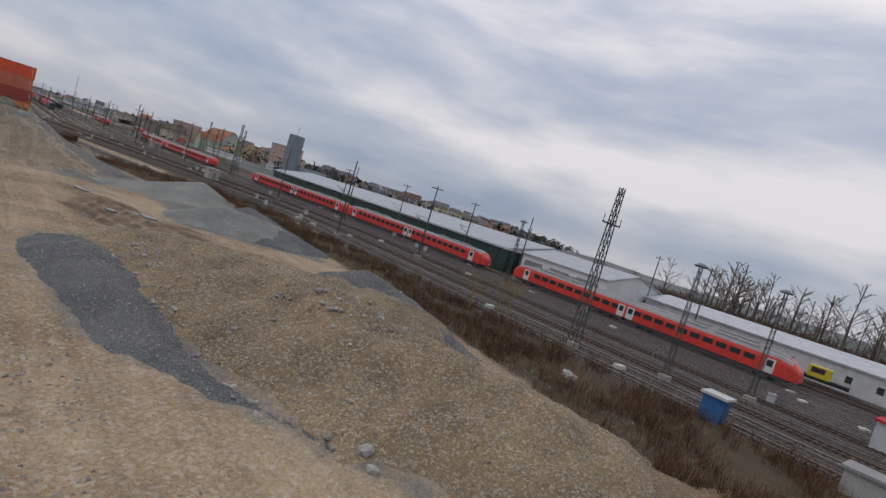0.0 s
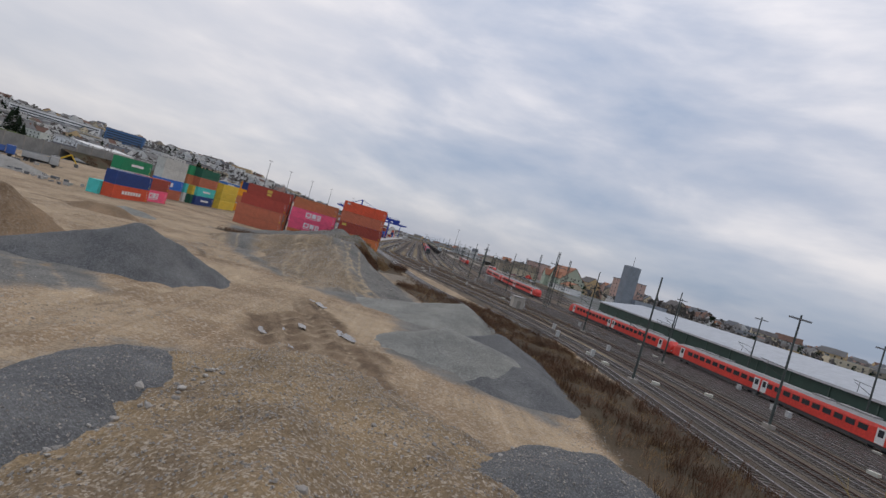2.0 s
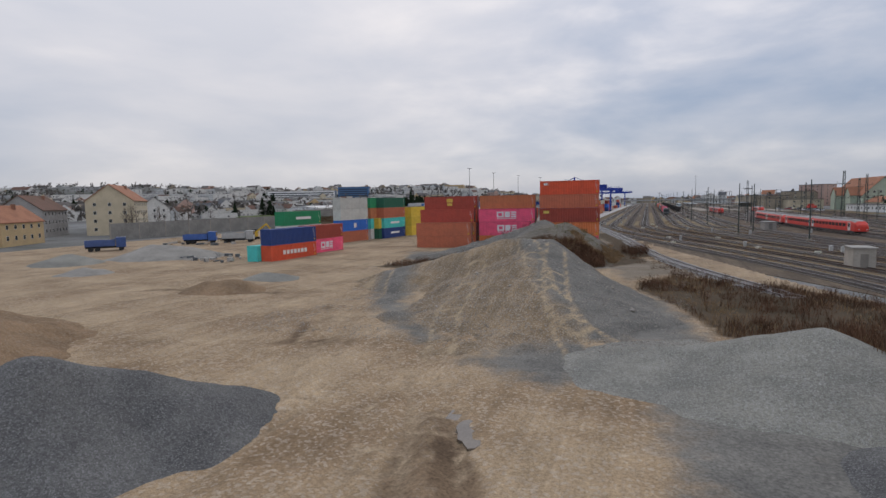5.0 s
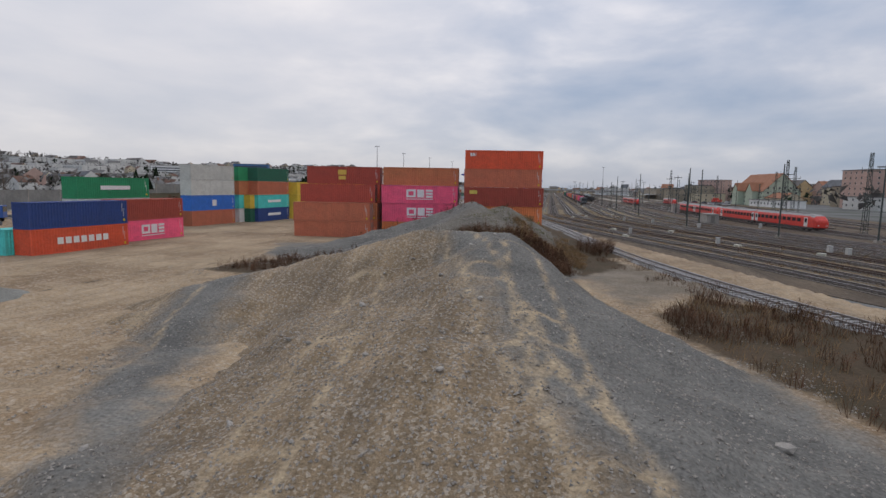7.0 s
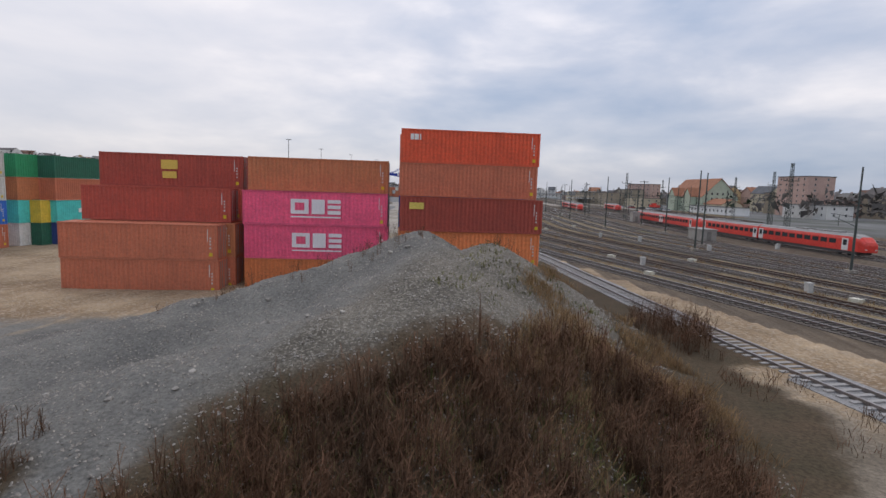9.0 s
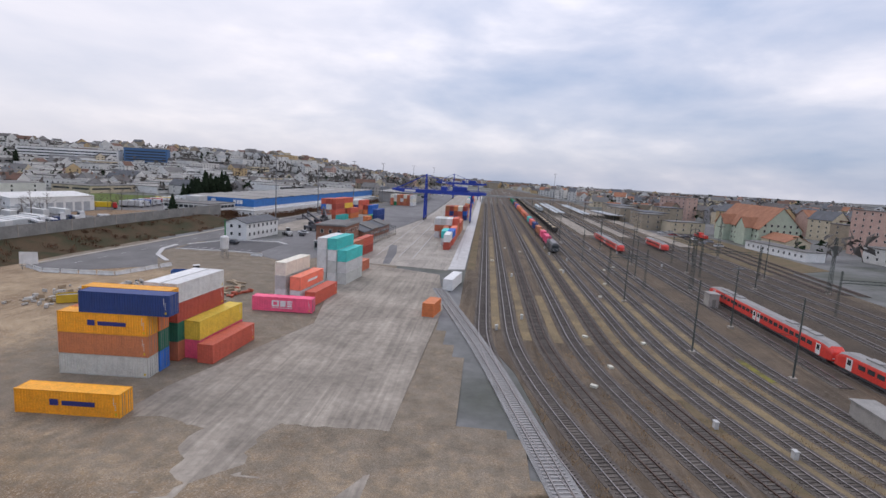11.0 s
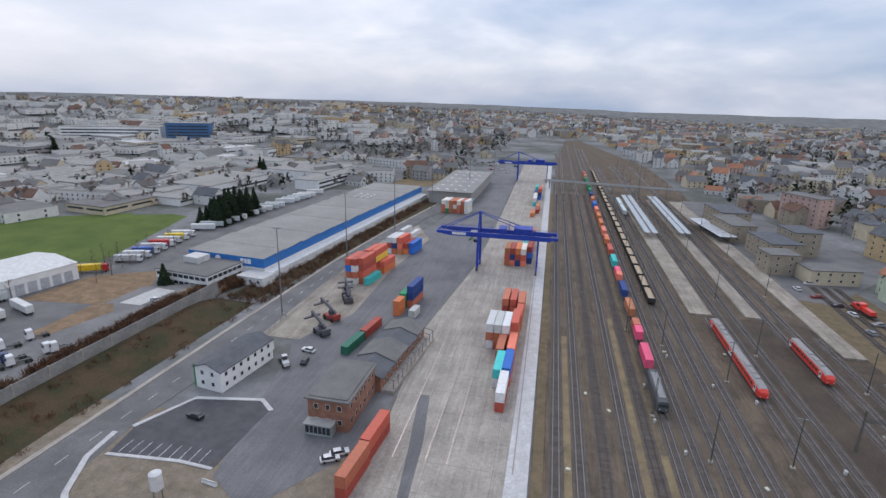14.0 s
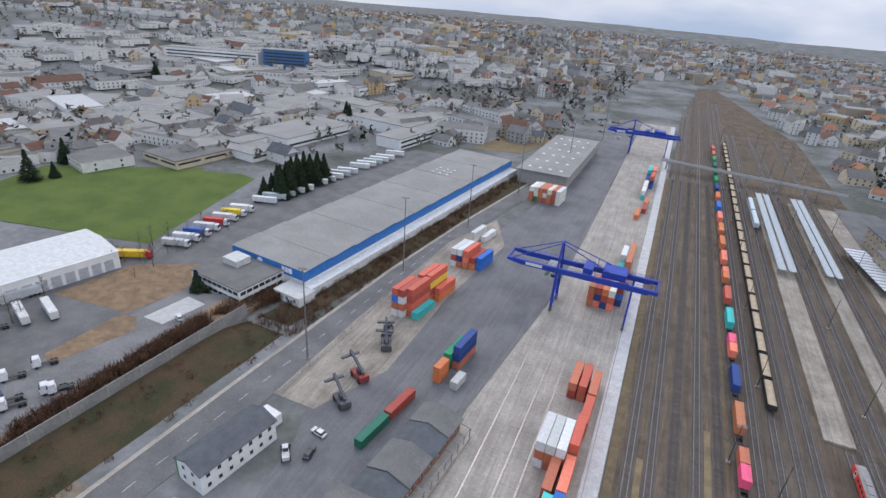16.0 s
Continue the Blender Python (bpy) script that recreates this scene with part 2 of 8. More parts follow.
CONC = mat("pale_concrete", (0.37, 0.335, 0.288), (0.285, 0.258, 0.222), scale=0.12, rough=0.9, fine=1.1, bump=0.1)
CONC2 = mat("dusty_concrete", (0.33, 0.29, 0.24), (0.225, 0.197, 0.162), scale=0.09, rough=0.92, fine=0.9, bump=0.1)
STRIP = mat("light_concrete_strip", (0.52, 0.51, 0.50), (0.44, 0.43, 0.42), scale=0.3, rough=0.85, fine=1.5)
ASPH = mat("grey_asphalt", (0.155, 0.153, 0.155), (0.115, 0.114, 0.118), scale=0.07, rough=0.75, fine=2.0, spec=0.4)
streaked(CONC, -4, 0.16)
ASPH_D = mat("dark_asphalt", (0.075, 0.075, 0.08), (0.055, 0.055, 0.06), scale=0.3, rough=0.7, fine=4)
ROAD = mat("road_asphalt", (0.16, 0.155, 0.152), (0.118, 0.115, 0.113), scale=0.1, rough=0.85, fine=2)
streaked(CONC2, -6, 0.22)
streaked(ASPH, -6, 0.14)
streaked(BALLAST, 0, 0.25)
TOWN = mat("town_ground", (0.215, 0.215, 0.215), (0.105, 0.11, 0.095), scale=0.02, rough=1, fine=0.25, spec=0.1)
GRASS = mat("winter_grass", (0.115, 0.15, 0.042), (0.085, 0.12, 0.035), scale=0.05, rough=1, fine=1.5, bump=0.5, spec=0.1)
BANK = mat("embankment_grass", (0.05, 0.05, 0.028), (0.085, 0.06, 0.037), scale=0.12, rough=1, fine=2, bump=0.9, spec=0.1)
SCRUB = mat("brown_scrub", (0.155, 0.085, 0.053), (0.09, 0.055, 0.036), scale=0.4, rough=1, fine=5, isl=0.3, spec=0.05)
DRY = mat("dry_grass", (0.33, 0.22, 0.115), (0.22, 0.14, 0.075), scale=0.6, rough=1, fine=5, isl=0.35, spec=0.05)
RAILM = mat("rusty_rail", (0.12, 0.075, 0.055), (0.09, 0.06, 0.05), scale=2, rough=0.55, metal=0.5)
RAILB = mat("worn_rail", (0.34, 0.31, 0.30), (0.25, 0.22, 0.20), scale=2, rough=0.35, metal=0.8)
SLEEP = mat("dark_sleeper", (0.095, 0.08, 0.07), (0.13, 0.115, 0.10), scale=0.6, rough=0.9, isl=0.25)
SLEEP_C = mat("concrete_sleeper", (0.36, 0.345, 0.33), (0.29, 0.28, 0.265), scale=0.6, rough=0.9, isl=0.15)
GLASS = mat("dark_glass", (0.03, 0.035, 0.04), (0.05, 0.055, 0.06), scale=0.4, rough=0.12, spec=0.6)
STEEL = mat("galvanised_steel", (0.22, 0.225, 0.23), (0.17, 0.175, 0.18), scale=1.5, rough=0.55, metal=0.4)
STEEL_G = mat("green_grey_steel", (0.075, 0.09, 0.08), (0.055, 0.065, 0.06), scale=1.5, rough=0.7)
BLUE = mat("crane_blue", (0.022, 0.055, 0.36), (0.018, 0.045, 0.28), scale=0.3, rough=0.5, fine=3)
WHITE = mat("white_render", (0.74, 0.74, 0.72), (0.66, 0.66, 0.64), scale=0.3, rough=0.85, fine=4)
BRICK = mat("red_brick", (0.30, 0.15, 0.10), (0.22, 0.11, 0.075), scale=0.5, rough=0.92, fine=7, bump=0.3)
ROOF_G = mat("grey_roofing", (0.17, 0.165, 0.155), (0.135, 0.13, 0.125), scale=0.12, rough=0.85, fine=2)
# slate lifted above its own tone: far-town haze is put into the colour
ROOF_D = mat("slate_roofing", (0.10, 0.107, 0.118), (0.075, 0.08, 0.088), scale=0.3, rough=0.7, fine=4)
ROOF_H = mat("hall_roofing", (0.285, 0.275, 0.255), (0.235, 0.228, 0.212), scale=0.06, rough=0.8, fine=1.2)
ROOF_O = mat("orange_tiles", (0.36, 0.165, 0.095), (0.28, 0.125, 0.072), scale=0.3, rough=0.85, fine=5)
TRED = mat("train_red", (0.72, 0.062, 0.042), (0.62, 0.05, 0.036), scale=0.4, rough=0.38, fine=3, coat=0.2)
BLACK = mat("black_rubber", (0.02, 0.02, 0.021), (0.03, 0.03, 0.03), scale=3, rough=0.8)
BARK = mat("grey_bark", (0.16, 0.13, 0.105), (0.11, 0.09, 0.075), scale=1.0, rough=1, isl=0.2, spec=0.05)
CONIF = mat("dark_conifer", (0.028, 0.042, 0.022), (0.02, 0.03, 0.018), scale=1.0, rough=1, isl=0.4, spec=0.05)


# ---- mesh tools ----
class MB:
    """Collects vertices and faces for one mesh."""

    def __init__(self):
        self.v, self.f, self.m = [], [], []

    def quad(self, *p, m=0):
        n = len(self.v)
        self.v += [tuple(q) for q in p]
        self.f.append(tuple(range(n, n + len(p))))
        self.m.append(m)
        return self

    def box(self, x0, y0, z0, x1, y1, z1, m=0, base=True):
        n = len(self.v)
        self.v += [(x0, y0, z0), (x1, y0, z0), (x1, y1, z0), (x0, y1, z0), (x0, y0, z1), (x1, y0, z1), (x1, y1, z1), (x0, y1, z1)]
        fs = [(4, 5, 6, 7), (0, 1, 5, 4), (1, 2, 6, 5), (2, 3, 7, 6), (3, 0, 4, 7)] + ([(3, 2, 1, 0)] if base else [])
        self.f += [tuple(n + i for i in f) for f in fs]
        self.m += [m] * len(fs)
        return self

    def obox(self, cx, cy, z0, sx, sy, h, rz=0.0, m=0):
        c, s = math.cos(radians(rz)), math.sin(radians(rz))
        n = len(self.v)
        for z in (z0, z0 + h):
            for a, b in ((-1, -1), (1, -1), (1, 1), (-1, 1)):
                dx, dy = a * sx / 2, b * sy / 2
                self.v.append((cx + c * dx - s * dy, cy + s * dx + c * dy, z))
        fs = [(4, 5, 6, 7), (0, 1, 5, 4), (1, 2, 6, 5), (2, 3, 7, 6), (3, 0, 4, 7), (3, 2, 1, 0)]
        self.f += [tuple(n + i for i in f) for f in fs]
        self.m += [m] * 6
        return self

    def poly(self, pts, z0, z1, m=0):
        """Upright prism over a ground polygon (counter-clockwise)."""
        n, k = len(self.v), len(pts)
        self.v += [(x, y, z0) for x, y in pts] + [(x, y, z1) for x, y in pts]
        self.f.append(tuple(range(n + k, n + 2 * k)))
        self.m.append(m)
        for i in range(k):
            j = (i + 1) % k
            self.f.append((n + i, n + j, n + k + j, n + k + i))
            self.m.append(m)
        return self

    def beam(self, p, q, w, h=None, m=0, n=4):
        """Bar from p to q with n sides."""
        p, q = Vector(p), Vector(q)
        d = (q - p).normalized()
        up = Vector((0, 0, 1)) if abs(d.z) < 0.95 else Vector((0, 1, 0))
        a = d.cross(up).normalized()
        b = a.cross(d)
        h = w if h is None else h
        k = len(self.v)
        for e in (p, q):
            for i in range(n):
                t = 2 * math.pi * (i + 0.5) / n
                s = 0.7071 if n == 4 else 0.5
                self.v.append(tuple(e + a * (math.cos(t) * w * s) + b * (math.sin(t) * h * s)))
        for i in range(n):
            j = (i + 1) % n
            self.f.append((k + i, k + n + i, k + n + j, k + j))
            self.m.append(m)
        self.f += [tuple(range(k, k + n)), tuple(range(k + 2 * n - 1, k + n - 1, -1))]
        self.m += [m, m]
        return self

    def cone(self, x, y, z0, z1, r0, r1, n=10, m=0):
        k = len(self.v)
        for z, r in ((z0, r0), (z1, r1)):
            for i in range(n):
                t = 2 * math.pi * i / n
                self.v.append((x + r * math.cos(t), y + r * math.sin(t), z))
        for i in range(n):
            j = (i + 1) % n
            self.f.append((k + i, k + j, k + n + j, k + n + i))
            self.m.append(m)
        self.f += [tuple(range(k + n, k + 2 * n)), tuple(range(k + n - 1, k - 1, -1))]
        self.m += [m, m]
        return self

    def extrude(self, prof, axis0, axis1, m=0, cap=True):
        """Profile of (across, up) carried along y from axis0 to axis1."""
        n, k = len(self.v), len(prof)
        self.v += [(x, axis0, z) for x, z in prof] + [(x, axis1, z) for x, z in prof]
        for i in range(k):
            j = (i + 1) % k
            self.f.append((n + i, n + j, n + k + j, n + k + i))
            self.m.append(m)
        if cap:
            self.f += [tuple(range(n + k - 1, n - 1, -1)), tuple(range(n + k, n + 2 * k))]
            self.m += [m, m]
        return self

    def mesh(self, name, mats, smooth=False):
        me = bpy.data.meshes.new(name)
        me.from_pydata(self.v, [], self.f)
        for q in mats if isinstance(mats, (list, tuple)) else [mats]:
            me.materials.append(q)
        if any(self.m):
            me.polygons.foreach_set("material_index", self.m)
        if smooth:
            me.polygons.foreach_set("use_smooth", [True] * len(me.polygons))
        me.update()
        return me

    def ob(self, name, mats, parent=None, label="", smooth=False):
        o = new(name, self.mesh(name, mats, smooth))
        if parent:
            o.parent = parent
        if label:
            tagged(o, label)
        return o


def share(name, me, parent=None, m=None, label=""):
    """An object on mesh data that others use too."""
    o = new(name, me)
    if parent:
        o.parent = parent
    if m is not None:
        o.matrix_basis = m
    if label:
        tagged(o, label)
    return o


def thing(name, m, label, category, group=""):
    """An empty at the base of a thing."""
    o = new(name)
    o.matrix_basis = m
    return tagged(o, label, category, group)


def inside(x, y, poly):
    c = False
    for i in range(len(poly)):
        (x0, y0), (x1, y1) = poly[i - 1], poly[i]
        if (y0 > y) != (y1 > y) and x < (x1 - x0) * (y - y0) / (y1 - y0) + x0:
            c = not c
    return c


def fbm(x, y, s, o=4, seed=0.0):
    return noise.fractal(Vector((x * s + seed, y * s - seed, seed)), 1.0, 2.0, o)


def sstep(a, b, x):
    t = min(1, max(0, (x - a) / (b - a)))
    return t * t * (3 - 2 * t)


# ---- ground ----
def land(x, y):
    """Height of the land: flat yard, town rising to a wooded ridge, falling away to the east."""
    if -150 < x < 160 and -150 < y < 900:
        return 0.0
    d = math.hypot(max(0, abs(x + 10) - 160), max(0, y - 900, -150 - y))
    a = sstep(0, 500, d)
    r = math.hypot(x, y)
    west = sstep(-150, -900, x)
    h = a * 5 * fbm(x, y, 0.004, 3, 3.0)
    h += 24 * west * math.exp(-(((y - 1700) / 900) ** 2)) * (0.75 + 0.5 * fbm(x, y, 0.0016, 3, 1.0))
    h += 14 * a * math.exp(-(((r - 2500) / 700) ** 2)) * sstep(600, -600, x) * (0.8 + 0.6 * fbm(x, y, 0.0013, 3, 7.0))
    az = math.degrees(math.atan2(x, max(1.0, y)))
    h += 42 * sstep(720, 1250, r) * (1 - 0.9 * sstep(1420, 2200, r)) * sstep(-5, -20, az) * sstep(-85, -62, az) * (0.80 + 0.55 * fbm(x, y, 0.0021, 3, 4.0))
    h -= 42 * sstep(900, 3200, r) * (0.45 + 0.55 * sstep(-600, 900, x))
    return h


def axis(lo, hi, fine_lo, fine_hi, step, grow=1.16):
    a = [fine_lo]
    while a[-1] < fine_hi:
        a.append(a[-1] + step)
    s = step
    while a[-1] < hi:
        s *= grow
        a.append(a[-1] + s)
    s = step
    while a[0] > lo:
        s *= grow
        a.insert(0, a[0] - s)
    return a


gxs, gys = axis(-4300, 4300, -300, 300, 30, 1.12), axis(-2500, 4600, -150, 1000, 30, 1.1)
g = MB()
for yy in gys:
    for xx in gxs:
        g.v.append((xx, yy, land(xx, yy) - 0.02))
nx = len(gxs)
for j in range(len(gys) - 1):
    for i in range(nx - 1):
        n = j * nx + i
        g.f.append((n, n + 1, n + nx + 1, n + nx))
        g.m.append(0)
tagged(g.ob("ground", TOWN, smooth=True), "winter town land with brown grass and bare soil", "ground", kind="structure")


def sheet(name, pts, z, m, label, category, thick=0.25):
    o = MB().poly(pts, z - thick, z, 0).ob(name, m)
    return tagged(o, label, category, kind="structure")


def seg_d(x, y, a, b):
    ax, ay, bx, by = a[0], a[1], b[0], b[1]
    dx, dy = bx - ax, by - ay
    q = dx * dx + dy * dy
    t = 0 if q == 0 else max(0, min(1, ((x - ax) * dx + (y - ay) * dy) / q))
    return math.hypot(x - ax - t * dx, y - ay - t * dy), a[2] + (b[2] - a[2]) * t, a[3] + (b[3] - a[3]) * t


# zones of the building ground: outlines with a soft edge
def edge_d(x, y, poly):
    return min(seg_d(x, y, (*poly[i - 1], 0, 0), (*poly[i], 0, 0))[0] for i in range(len(poly)))


GRAVELS = [[(13, 90), (21, 91), (20.5, 99), (18.5, 107), (12, 118), (0, 120), (4.4, 108), (8, 98)], [(-19, 122), (-10, 100), (-2.5, 90), (1.5, 86.5), (3, 88), (-1, 92), (-5.5, 100), (-13, 121)], [(17, 60), (30, 52), (35, 60), (34, 80), (27, 90), (17, 80), (18, 70)],
           [(-20, 50), (-8, 47), (-2, 55), (-8, 62), (-18, 60)], [(5, 84), (12, 80), (17, 86), (12, 90)], [(-12, 2), (2, 2), (3, 12), (-6, 20), (-12, 16)], [(-70, 60), (-40, 52), (-34, 60), (-60, 72)], [(3.5, 46), (2.6, 39), (4, 28), (8, 20), (13, 11), (14, 12), (10, 20), (9.4, 30), (9, 40), (7, 47)], [(-28, 150), (-24, 139), (-11, 126), (-7, 128), (-5, 140), (-1, 146), (3, 158), (-12, 156)], [(6, 128), (13, 133), (12, 140), (9, 139)]]
DUSTS = [[(14, 120), (20, 126), (30, 121), (22, 135), (14, 152), (11, 132)], [(8, 160), (15, 158), (10, 190), (2, 214), (1, 190)]]
MUDS = [[(7, 54), (11.5, 52), (15, 58), (13.5, 66), (8, 76), (6.4, 74.5), (8.5, 66), (6, 60)], [(-9, 82), (-3, 84.5), (-3.5, 86), (-9, 84)], [(-40, 98), (-22, 101), (-22, 103), (-40, 100)], [(-7.4, 84), (-7.2, 85.4), (-9.2, 89), (-9.2, 92), (-12, 97), (-12.8, 96.4), (-10.2, 91.5), (-10.2, 88.6), (-8.2, 84.6)], [(13, 60), (18, 59), (19, 49), (15, 47), (12, 52)]]
VERGES = [[(26, -30), (44.6, -30), (44.6, 60), (42.5, 95), (37, 110), (30, 121), (20, 126), (16, 119), (16, 113), (19.5, 105), (22, 95), (34, 72), (33, 50), (31.5, 32), (29.5, 21), (26, 9)], [(-8, 127), (6, 127), (11, 134), (10, 141), (5, 142), (0, 139), (-7, 136)], [(9, 150), (19, 148), (14, 185), (6, 215), (1, 212), (8.5, 180), (9.5, 165)], [(-24, 127), (-11, 124), (-10, 133), (-20, 137)], [(9, 138), (12, 133), (17, 142), (14, 158), (10, 158)]]


def zone(x, y, polys, soft):
    best = 0.0
    for p in polys:
        if min(q[0] for q in p) - soft < x < max(q[0] for q in p) + soft and min(q[1] for q in p) - soft < y < max(q[1] for q in p) + soft:
            d = edge_d(x, y, p)
            best = max(best, sstep(-soft, soft, d if inside(x, y, p) else -d))
    return best


def rut(x, y):
    return math.sin((x * 0.93 + y * 0.37) * 2.6 + 1.5 * fbm(x, y, 0.15, 2, 1.0))


# pairs of wheel tracks over the sand and up the ramp of the mound
DRIVES = [[(20, 84), (12, 92), (8, 100), (5.6, 108), (3, 116)], [(4, 84), (1, 94), (0.2, 103), (-2, 112)], [(14, 84), (10.5, 94), (8.6, 103), (7, 114)], [(-2, 60), (-5, 82), (-12, 100), (-20, 118), (-30, 140)], [(0, 30), (1, 50), (0, 74), (-8, 92), (-18, 124)],
          [(-6, 6), (-3, 26), (-1, 48), (-10, 58), (-30, 60)], [(17, 47), (14.5, 55), (12, 63), (8, 74), (2, 84)], [(12, 48), (11.5, 55), (9.5, 62), (7, 70), (3, 80)], [(9, 54), (13, 60), (18, 64)], [(-14, 90), (-24, 104), (-26, 130), (-24, 160)], [(2, 6), (1.5, 20), (2.5, 36), (0, 52)]]
_drive = []
for q in DRIVES:
    for a, b in zip(q[:-1], q[1:]):
        _drive.append((*a, 0, 0, *b, 0, 0))


def tread(x, y):
    """How far a place lies in a wheel track, 0 to 1."""
    best = 0.0
    for q in _drive:
        if min(q[0], q[4]) - 2.5 < x < max(q[0], q[4]) + 2.5 and min(q[1], q[5]) - 2.5 < y < max(q[1], q[5]) + 2.5:
            d = seg_d(x, y, q[:4], q[4:])[0] + 0.35 * fbm(x, y, 0.12, 2, 8.0)
            best = max(best, 1 - min(1.0, abs(d - 1.0) / 0.5))
    return best


def set_zones(o, names):
    me = o.data
    for n in names:
        at = me.attributes.new(n, "FLOAT", "POINT")
        vals = []
        for v in me.vertices:
            x, y = v.co.x, v.co.y
            if n == "gravel":
                vals.append(0.9 * zone(x, y, GRAVELS, 3.2))
            elif n == "mud":
                vals.append(zone(x, y, MUDS, 1.2) * (0.62 + 0.38 * sstep(-0.6, 0.6, -rut(x, y))))
            elif n == "tread":
                vals.append(0.72 * tread(x, y) if -28 < x < 46 and -20 < y < 170 else 0.0)
            elif n == "verge":
                vals.append(zone(x, y, VERGES, 1.5))
            else:
                vals.append(max(0.72 * sstep(170, 230, y) * max(sstep(-88, -62, x), sstep(292, 305, y)), 0.3 * sstep(7, 13, x) * sstep(88, 104, y), 0.8 * zone(x, y, DUSTS, 3.0)))
        at.data.foreach_set("value", vals)


def site_z(x, y):
    f = 1 - 0.85 * sstep(210, 250, y)
    z = 0.2 + 0.16 * fbm(x, y, 0.06, 4, 5.0)
    if y < 130:
        z += 0.09 * fbm(x, y, 0.5, 3, 2.0)
        if 3 < x < 18 and 49 < y < 79:
            z += 0.17 * zone(x, y, MUDS[:1], 1.5) * rut(x, y)
        if -28 < x < 46 and y > -20:
            z -= 0.13 * tread(x, y)
    return z * f


# building site: gently uneven sand, finer where the ruts are
def site_mesh(x0, x1, y0, y1, d, hole=None):
    b = MB()
    ni, nj = round((x1 - x0) / d) + 1, round((y1 - y0) / d) + 1
    for j in range(nj):
        for i in range(ni):
            x, y = x0 + i * d, y0 + j * d
            e = min(1, (x + 130) / 6, (46.0 - x) / 6, (y + 60) / 6, (350.0 - y) / 10)
            b.v.append((x, y, max(0.006, 0.03 + max(0, e) * site_z(x, y))))
    for j in range(nj - 1):
        for i in range(ni - 1):
            cx, cy = x0 + (i + 0.5) * d, y0 + (j + 0.5) * d
            if (cy > 225 and cx > -4) or (cy > 100 and cx > 40 - (cy - 100) * 0.30) or (hole and hole[0] < cx < hole[1] and hole[2] < cy < hole[3]):
                continue
            n = j * ni + i
            b.f.append((n, n + 1, n + ni + 1, n + ni))
            b.m.append(0)
    return b


for nm, bb in (("building_ground", site_mesh(-130, 46, -60, 350, 2.0, (-28, 46, -20, 170))), ("rutted_ground", site_mesh(-28, 46, -20, 170, 0.5))):
    o = bb.ob(nm, SITE, smooth=True)
    set_zones(o, ("gravel", "mud", "verge", "tread", "dust"))
    tagged(o, "tan sandy building ground with wheel ruts", "ground", kind="structure")


MOUND2 = zoned(stony("mound_gravel", (0.168, 0.15, 0.122), (0.108, 0.097, 0.079), (0.31, 0.285, 0.24), big=0.25, stone=3.2, bump=0.8), (ZG, ZV))
HEAPS = []


def heap_h(spec, x, y, seed, rough):
    best = -9.0
    n = fbm(x, y, 0.35, 6, seed)
    wob = 1 + 0.22 * fbm(x, y, 0.12, 3, seed + 2)
    for a, b in zip(spec[:-1], spec[1:]):
        d, h, w = seg_d(x, y, a, b)
        u = d * wob / w
        z = h * (1.1 - 1.1 * u) if u > 0.12 else h * (0.968 + 0.06 * (1 - (u / 0.12) ** 2))
        best = max(best, z)
    return best + rough * n * sstep(-1.0, 0.6, best)


def heap(name, spec, material, label, seed=1.0, rough=0.25, step=0.4, category="heap"):
    """A heap along a ridge line of (x, y, height, half width)."""
    if len(spec) == 1:
        spec = [spec[0], (spec[0][0] + 0.01, *spec[0][1:])]
    x0, x1 = min(p[0] - p[3] * 1.3 for p in spec), max(p[0] + p[3] * 1.3 for p in spec)
    y0, y1 = min(p[1] - p[3] * 1.3 for p in spec), max(p[1] + p[3] * 1.3 for p in spec)
    ni, nj = int((x1 - x0) / step) + 1, int((y1 - y0) / step) + 1
    hs = [[heap_h(spec, x0 + i * step, y0 + j * step, seed, rough) for i in range(ni)] for j in range(nj)]
    b, idx = MB(), {}

    def at(i, j):
        if (i, j) not in idx:
            idx[i, j] = len(b.v)
            b.v.append((x0 + i * step, y0 + j * step, max(hs[j][i], -0.35)))
        return idx[i, j]

    for j in range(nj - 1):
        for i in range(ni - 1):
            if max(hs[j][i], hs[j][i + 1], hs[j + 1][i], hs[j + 1][i + 1]) > -0.2:
                b.f.append((at(i, j), at(i + 1, j), at(i + 1, j + 1), at(i, j + 1)))
                b.m.append(0)
    HEAPS.append((spec, seed, rough))
    o = b.ob(name, material, smooth=True)
    if material in (MOUND, MOUND2):
        set_zones(o, ("gravel", "tread", "verge") if material is MOUND else ("gravel", "verge"))
    return tagged(o, label, category)


def top_z(x, y):
    z = 0.1
    for spec, seed, rough in HEAPS:
        if any(abs(x - p[0]) < 45 and abs(y - p[1]) < 45 for p in spec):
            z = max(z, heap_h(spec, x, y, seed, rough))
    return z


